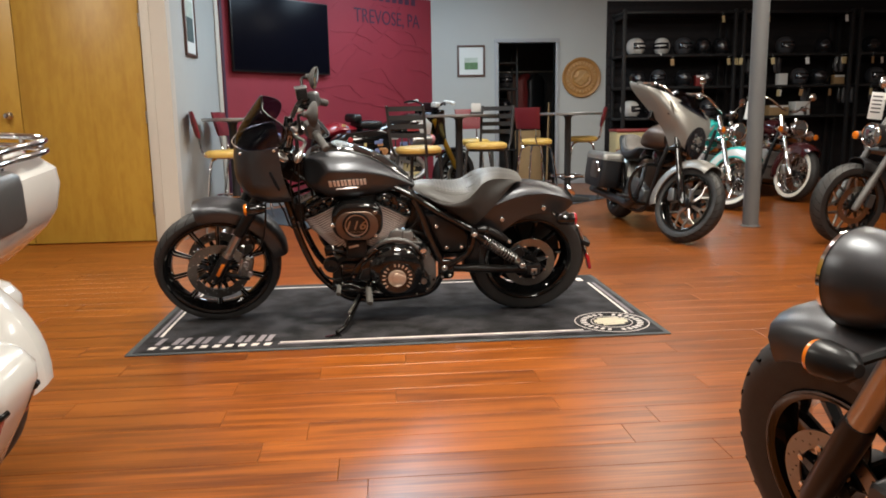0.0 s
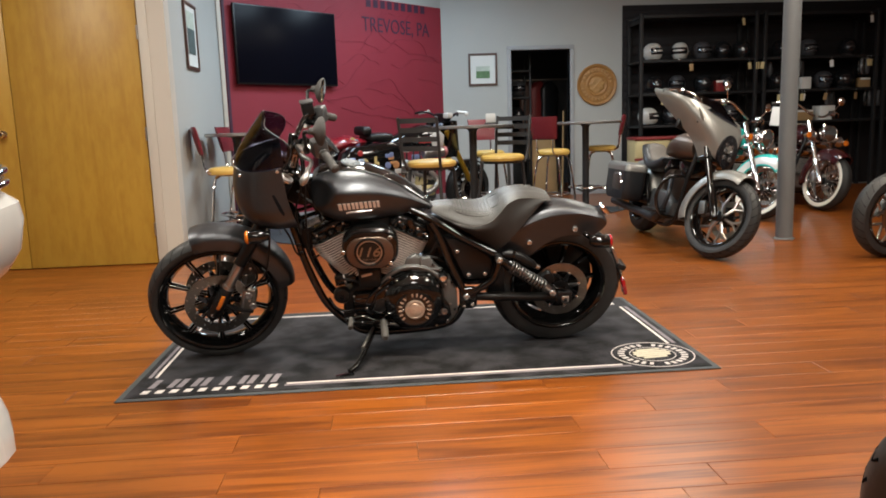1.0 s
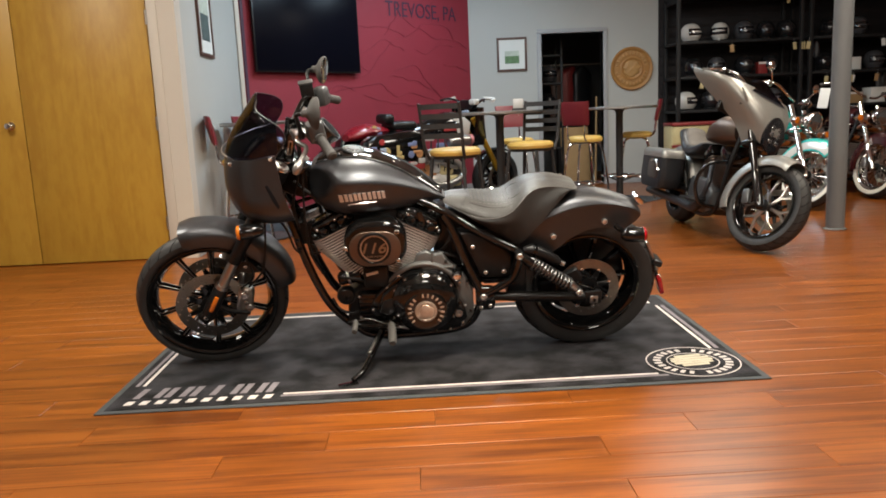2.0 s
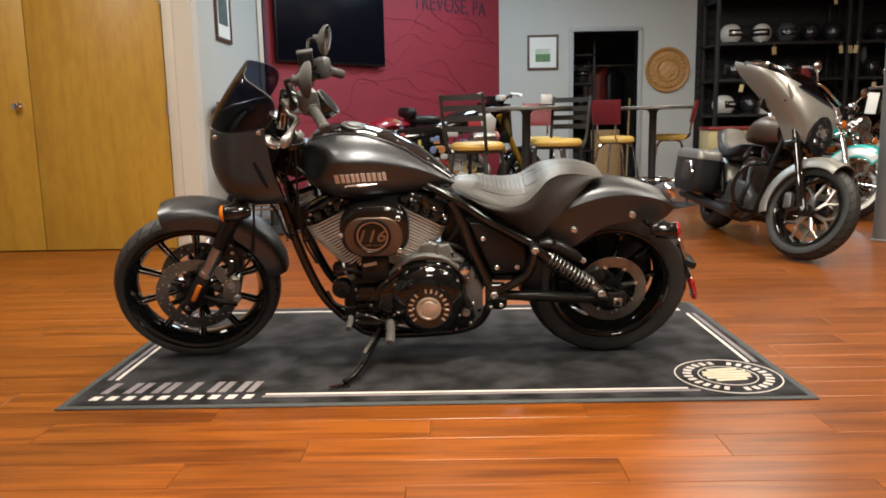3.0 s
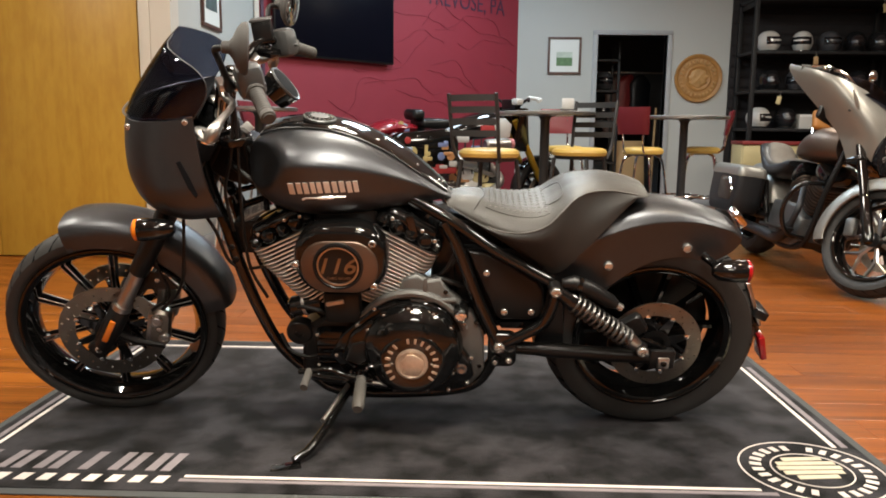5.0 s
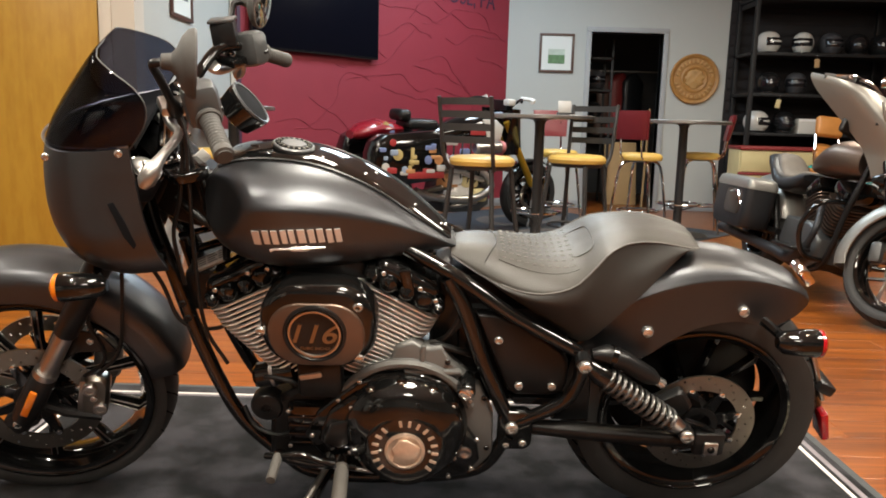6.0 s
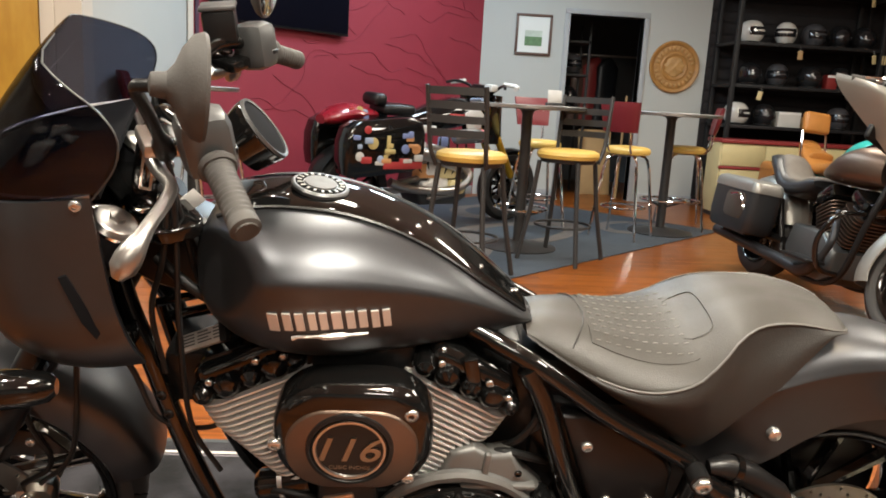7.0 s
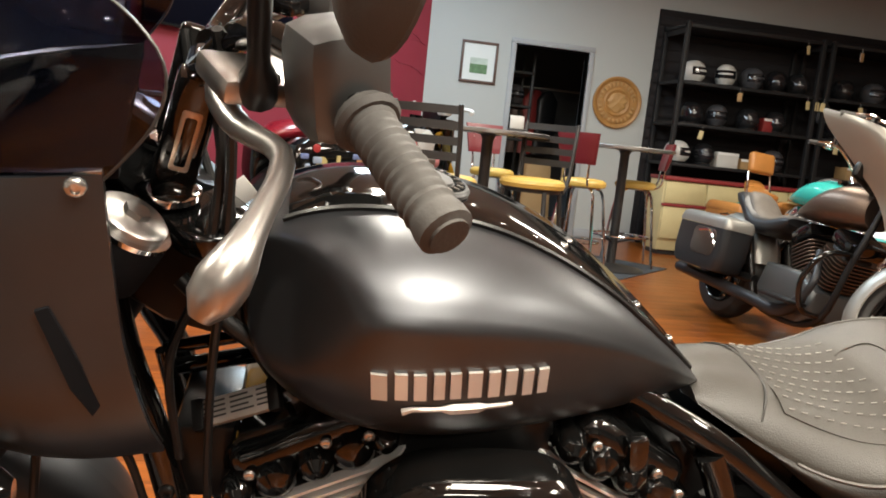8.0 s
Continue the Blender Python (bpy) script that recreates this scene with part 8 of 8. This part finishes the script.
part("fairing", shell([0.76 + 0.5 * i / 16 for i in range(17)], lambda z: -0.52 + (z - 0.76) * 0.35, lambda z: -0.25, lambda z: 0.22 + 0.3 * (z - 0.76), 0.008), CREAMWHITE, tb)
for s in (-1, 1):
    part("fork_leg", G().tube([(FL(0.3), s * 0.11, 0.3), (FL(0.95), s * 0.11, 0.95)], 0.03, 12), CHROME, tb)

# sticker-covered race motorcycle by the mural
rb = thing("race_motorcycle", pose(1.18, 9.56, 0.009, 0, 0, 212) @ Matrix.Translation((-FC[0], 0, 0)) @ pose(0, 0, 0, -3, 0, 0), "race motorcycle covered in stickers with red tail and gold fork", "motorcycle")
wheel(rb, FC, 0.322, 0.125, 0.225, None, 10, "blade", GLOSSBLACK, "front_wheel", False, 0.2, grooves=False)
wheel(rb, RC, 0.325, 0.19, 0.215, None, 10, "blade", GLOSSBLACK, "rear_wheel", False, 0.2, grooves=False)
for s in (-1, 1):
    P = lambda z: (FL(z), s * 0.115, z)
    fk = part("fork_leg", G().tube([P(0.30), P(0.42)], 0.024, 12), STEEL, rb)
    part("fork_tube", G().tube([P(0.42), P(0.44), P(1.02)], 0.031, 14, radii=[0.026, 0.033, 0.030]), GOLD, fk, "gold upside-down fork tube")
    rotor(rb, FC, 0.155, s * 0.075)
    part("handlebar", G().tube(curve_pts([(-0.24, s * 0.03, 1.10), (-0.25, s * 0.20, 1.20), (-0.20, s * 0.34, 1.23), (-0.14, s * 0.42, 1.21)], 14), 0.013, 8), SATINBLACK, rb)
    part("hand_guard", G().tube(curve_pts([(-0.24, s * 0.28, 1.24), (-0.30, s * 0.38, 1.23), (-0.22, s * 0.46, 1.21)], 10), 0.018, 8), STICKERS[3], rb)
    bag = part("saddlebag", G().rings([[(x, s * 0.27 + y, z - 0.10 * (x - 0.7)) for x, y in rounded(0.92, 0, 0.36 * g_, 0.11 * g_, 0.05, 4)] for z, g_ in ((0.52, 0.80), (0.55, 0.95), (0.66, 1.0), (0.80, 1.0), (0.90, 0.92), (0.94, 0.72))]), GLOSSBLACK, rb, "black race saddlebag")
    y = s * 0.383
    for k, (x, z, r) in enumerate(((0.66, 0.70, 0.040), (0.76, 0.70, 0.036), (1.05, 0.74, 0.045), (1.16, 0.64, 0.035), (1.10, 0.84, 0.030), (0.98, 0.62, 0.028))):
        part("sticker", G().lathe([(s * -0.004, r), (s * 0.003, r), (s * 0.004, r * 0.9), (s * 0.004, 0.002)], "y", (x, y, z), 20), STICKERS[k % 6], bag, "round sponsor sticker, plain")
    part("sticker_strip", G().box((0.60, y - 0.004, 0.545), (0.95, y + 0.004, 0.600), 0.001), STICKERS[4], bag, "red sticker strip")
    part("number_plate_digit", G().box((0.90, y - 0.004, 0.65), (0.93, y + 0.0045, 0.80), 0.001), STICKERS[2], bag, "gold race digit, a plain bar")
    part("lower_sticker", G().box((0.34, s * 0.20 - 0.004, 0.44), (0.56, s * 0.20 + 0.004, 0.56), 0.001), STICKERS[0], rb, "orange sticker patch")
part("tail_cowl", G().rings([[(x, hw * math.cos(a), z + h * math.sin(a)) for a in [2 * math.pi * k / 16 for k in range(16)]] for x, hw, z, h in ((0.84, 0.08, 0.93, 0.03), (0.94, 0.13, 0.935, 0.055), (1.08, 0.15, 0.935, 0.075), (1.22, 0.14, 0.905, 0.07), (1.31, 0.08, 0.875, 0.035))]), CANDYRED, rb, "glossy red tail cowl")
part("race_seat", G().box((0.52, -0.14, 0.93), (0.82, 0.14, 1.02), 0.035, None, 3), SATINBLACK, rb)
part("seat_bolster", G().box((0.78, -0.12, 1.0), (0.90, 0.12, 1.10), 0.04, pose(0, 0, 0), 3), SATINBLACK, rb)
tk = part("fuel_tank", G().rings([[(x, hw * math.cos(a), z + h * math.sin(a)) for a in [2 * math.pi * k / 20 for k in range(20)]] for x, hw, z, h in ((-0.14, 0.08, 0.98, 0.07), (-0.05, 0.16, 0.98, 0.12), (0.12, 0.19, 0.96, 0.135), (0.34, 0.15, 0.92, 0.11), (0.52, 0.08, 0.89, 0.06))]), GLOSSBLACK, rb, "black race tank with stickers")
for s in (-1, 1):
    part("tank_sticker", G().box((0.02, s * 0.18 - 0.005, 0.90), (0.22, s * 0.18 + 0.012, 0.97), 0.001), STICKERS[4], tk, "red and yellow sticker, plain")
    part("tank_sticker", G().box((-0.06, s * 0.16 - 0.005, 1.0), (0.08, s * 0.16 + 0.012, 1.04), 0.001), STICKERS[3], tk)
part("engine_case", G().plate([(-0.05, 0.26), (0.05, 0.20), (0.42, 0.20), (0.50, 0.34), (0.44, 0.62), (0.10, 0.66), (-0.04, 0.50)], -0.16, 0.16, 0.03), GREYCASE, rb)
part("clutch_cover", G().lathe([(0.14, 0.12), (0.18, 0.11), (0.20, 0.07), (0.20, 0.004)], "y", (0.28, 0, 0.36), 26), FIN, rb)
part("exhaust_pipe", G().tube(curve_pts([(0.10, 0.18, 0.60), (0.00, 0.24, 0.45), (0.20, 0.25, 0.34), (0.60, 0.24, 0.36), (0.80, 0.25, 0.42)], 20), 0.035, 12), STEEL, rb)
part("muffler", G().tube([(0.30, 0.24, 0.60), (0.34, 0.25, 0.61), (0.56, 0.27, 0.66), (0.58, 0.27, 0.665)], 0.05, 16, radii=[0.03, 0.05, 0.052, 0.04]), STEEL, rb)
can = part("side_canister", G().tube([(-0.06, 0.25, 0.80), (-0.05, 0.25, 0.80), (0.20, 0.26, 0.79), (0.22, 0.26, 0.79)], 0.06, 18, radii=[0.045, 0.058, 0.058, 0.04]), STEEL, rb, "grey metal canister")
part("canister_cap", G().tube([(-0.10, 0.25, 0.80), (-0.095, 0.25, 0.80), (-0.055, 0.25, 0.80)], 0.06, 18, radii=[0.03, 0.055, 0.06]), PINK, can, "faded pink end cap")
for k, (x, z, w_, h_) in enumerate(((0.20, 0.48, 0.09, 0.05), (0.36, 0.52, 0.07, 0.06), (0.10, 0.36, 0.08, 0.06), (0.40, 0.36, 0.06, 0.05))):
    part("engine_cover", G().plate(rounded(x, z, w_, h_, 0.03, 4), 0.15, 0.20 + 0.01 * k, 0.012), CREAM if k % 2 == 0 else FIN, rb, "pale cast engine cover")
for k, (x, z, w_, h_) in enumerate(((0.46, 0.84, 0.10, 0.030), (0.66, 0.90, 0.07, 0.022), (0.28, 0.74, 0.05, 0.04), (0.50, 0.70, 0.05, 0.035), (0.42, 0.62, 0.06, 0.03))):
    part("frame_sticker", G().plate(rounded(x, z, w_, h_, 0.012, 3), 0.19, 0.205, 0.002), STICKERS[(k * 2 + 3) % 6], rb, "sponsor sticker, plain")
rnd = random.Random(21)
for k in range(16):
    x, z = rnd.uniform(0.62, 1.24), rnd.uniform(0.60, 0.86)
    w_, h_ = rnd.uniform(0.018, 0.045), rnd.uniform(0.012, 0.026)
    part("small_sticker", G().plate(rounded(x, z - 0.10 * (x - 0.7), w_, h_, 0.008, 3), 0.376, 0.3845 + 0.0006 * k, 0.001), STICKERS[k % 6], rb, "small sponsor sticker, plain")
for k in range(7):
    x, z = rnd.uniform(0.92, 1.26), 0.93 + rnd.uniform(-0.02, 0.04)
    part("tail_sticker", G().lathe([(-0.004, 0.028), (0.004, 0.028), (0.005, 0.022), (0.005, 0.002)], "y", (x, 0.125, z), 12), STICKERS[(k + 3) % 6], rb, "round sticker on the tail, plain")
for k, (x0, z0, x1, z1, r_) in enumerate(((0.20, 0.66, 0.44, 0.70, 0.030), (0.44, 0.60, 0.80, 0.52, 0.034), (0.06, 0.50, 0.30, 0.56, 0.022), (0.50, 0.44, 0.74, 0.40, 0.026), (0.12, 0.30, 0.40, 0.27, 0.020))):
    part("metal_pipe", G().tube([(x0, 0.20, z0), (x0 + 0.02, 0.215, z0), (x1 - 0.02, 0.215, z1), (x1, 0.20, z1)], r_, 12, radii=[r_ * 0.6, r_, r_, r_ * 0.6]), (STEEL, ROTOR)[k % 2], rb, "bare metal pipe")
for k in range(6):
    part("hose", G().tube(curve_pts([(0.02 + 0.09 * k, 0.17, 0.84), (0.05 + 0.09 * k, 0.215, 0.72 - 0.02 * (k % 3)), (0.02 + 0.10 * k, 0.21, 0.56), (0.10 + 0.07 * k, 0.19, 0.46)], 12), 0.009, 7), CABLE, rb, "black hose")
part("white_side_panel", G().plate([(-0.10, 0.86), (0.04, 0.84), (0.08, 0.98), (-0.04, 1.04), (-0.12, 0.98)], 0.19, 0.205, 0.004), STICKERS[3], rb, "white side panel")
part("bar_switch", G().box((-0.22, 0.14, 1.17), (-0.14, 0.24, 1.23), 0.015), STICKERS[3], rb)
part("dash", G().box((-0.28, -0.12, 1.12), (-0.20, 0.12, 1.22), 0.02), SATINBLACK, rb)
part("steering_damper", G().tube([(-0.20, -0.10, 1.08), (-0.12, 0.16, 1.10)], 0.014, 8), STICKERS[5], rb)
part("front_fairing", shell([0.72 + 0.42 * i / 14 for i in range(15)], lambda z: -0.46 + (z - 0.72) * 0.3, lambda z: -0.18, lambda z: 0.15 + 0.25 * (z - 0.72), 0.008), GLOSSBLACK, rb)
part("rear_fender", arc_fender(RC, [(0.0, 0.385), (0.06, 0.381), (0.11, 0.36)], 140, 20), SATINBLACK, rb)
part("front_fender", arc_fender(FC, [(0.0, 0.352), (0.05, 0.348), (0.075, 0.33)], 120, 40), GLOSSBLACK, rb)
part("swingarm", G().tube([(0.5, 0.13, 0.34), (1.03, 0.15, 0.32)], 0.03, 10), STEEL, rb)
for s in (-1, 1):
    part("wheel_stand", G().tube(curve_pts([(1.0, s * 0.17, 0.29), (1.14, s * 0.19, 0.10), (1.22, s * 0.19, 0.012)], 8), 0.012, 8), GOLD, rb)
part("stand_foot_bar", G().tube([(1.22, -0.19, 0.013), (1.22, 0.19, 0.013)], 0.012, 8), GOLD, rb)


# ---- floor boards ----
floor = thing("floor", pose(0, 0, 0), "glossy reddish cherry laminate floor boards", "floor", "", "structure")
BW, BL = 0.152, 1.22
FLOOR2 = FLOOR.copy()
FLOOR2.name = "cherry_laminate_far"
nt = FLOOR2.node_tree
geo_node = nt.nodes.new("ShaderNodeNewGeometry")
info = [n for n in nt.nodes if n.type == "OBJECT_INFO"][0]
for link in list(nt.links):
    if link.from_node == info:
        nt.links.new(geo_node.outputs["Random Per Island"], link.to_socket)


def board(g, x0, x1, y0, y1):
    c = 0.0012
    lo = [(x0, y0), (x1, y0), (x1, y1), (x0, y1)]
    hi = [(x0 + c, y0 + c), (x1 - c, y0 + c), (x1 - c, y1 - c), (x0 + c, y1 - c)]
    g.rings([[(x, y, -0.010) for x, y in lo], [(x, y, -c) for x, y in lo], [(x, y, 0.0) for x, y in hi]])


shared = G()
board(shared, -BL / 2 + 0.0006, BL / 2 - 0.0006, -BW / 2 + 0.0005, BW / 2 - 0.0005)
board_mesh = shared.mesh("board", FLOOR, 0)
rest = G()
rnd = random.Random(11)
near = 0
for j in range(int((14.0 - YF) / BW) + 1):
    y = YF + BW * (j + 0.5)
    off = rnd.choice((0.0, 0.41, 0.83, 0.2, 0.62)) + rnd.uniform(-0.08, 0.08)
    for i in range(-1, int((XR - XL) / BL) + 1):
        x = XL + off + BL * (i + 0.5)
        if -2.6 < x < 4.4 and 0.9 < y < 7.2 and near < 300:
            ob = new("board", board_mesh)
            ob.parent, ob.location = floor, (x, y, 0)
            near += 1
        else:
            board(rest, max(XL, x - BL / 2), min(XR, x + BL / 2) - 0.001, y - BW / 2 + 0.0005, y + BW / 2 - 0.0005)
ob = part("far_boards", rest, FLOOR2, floor, "cherry laminate boards further off", 0)
tagged(ob, kind="stuff")
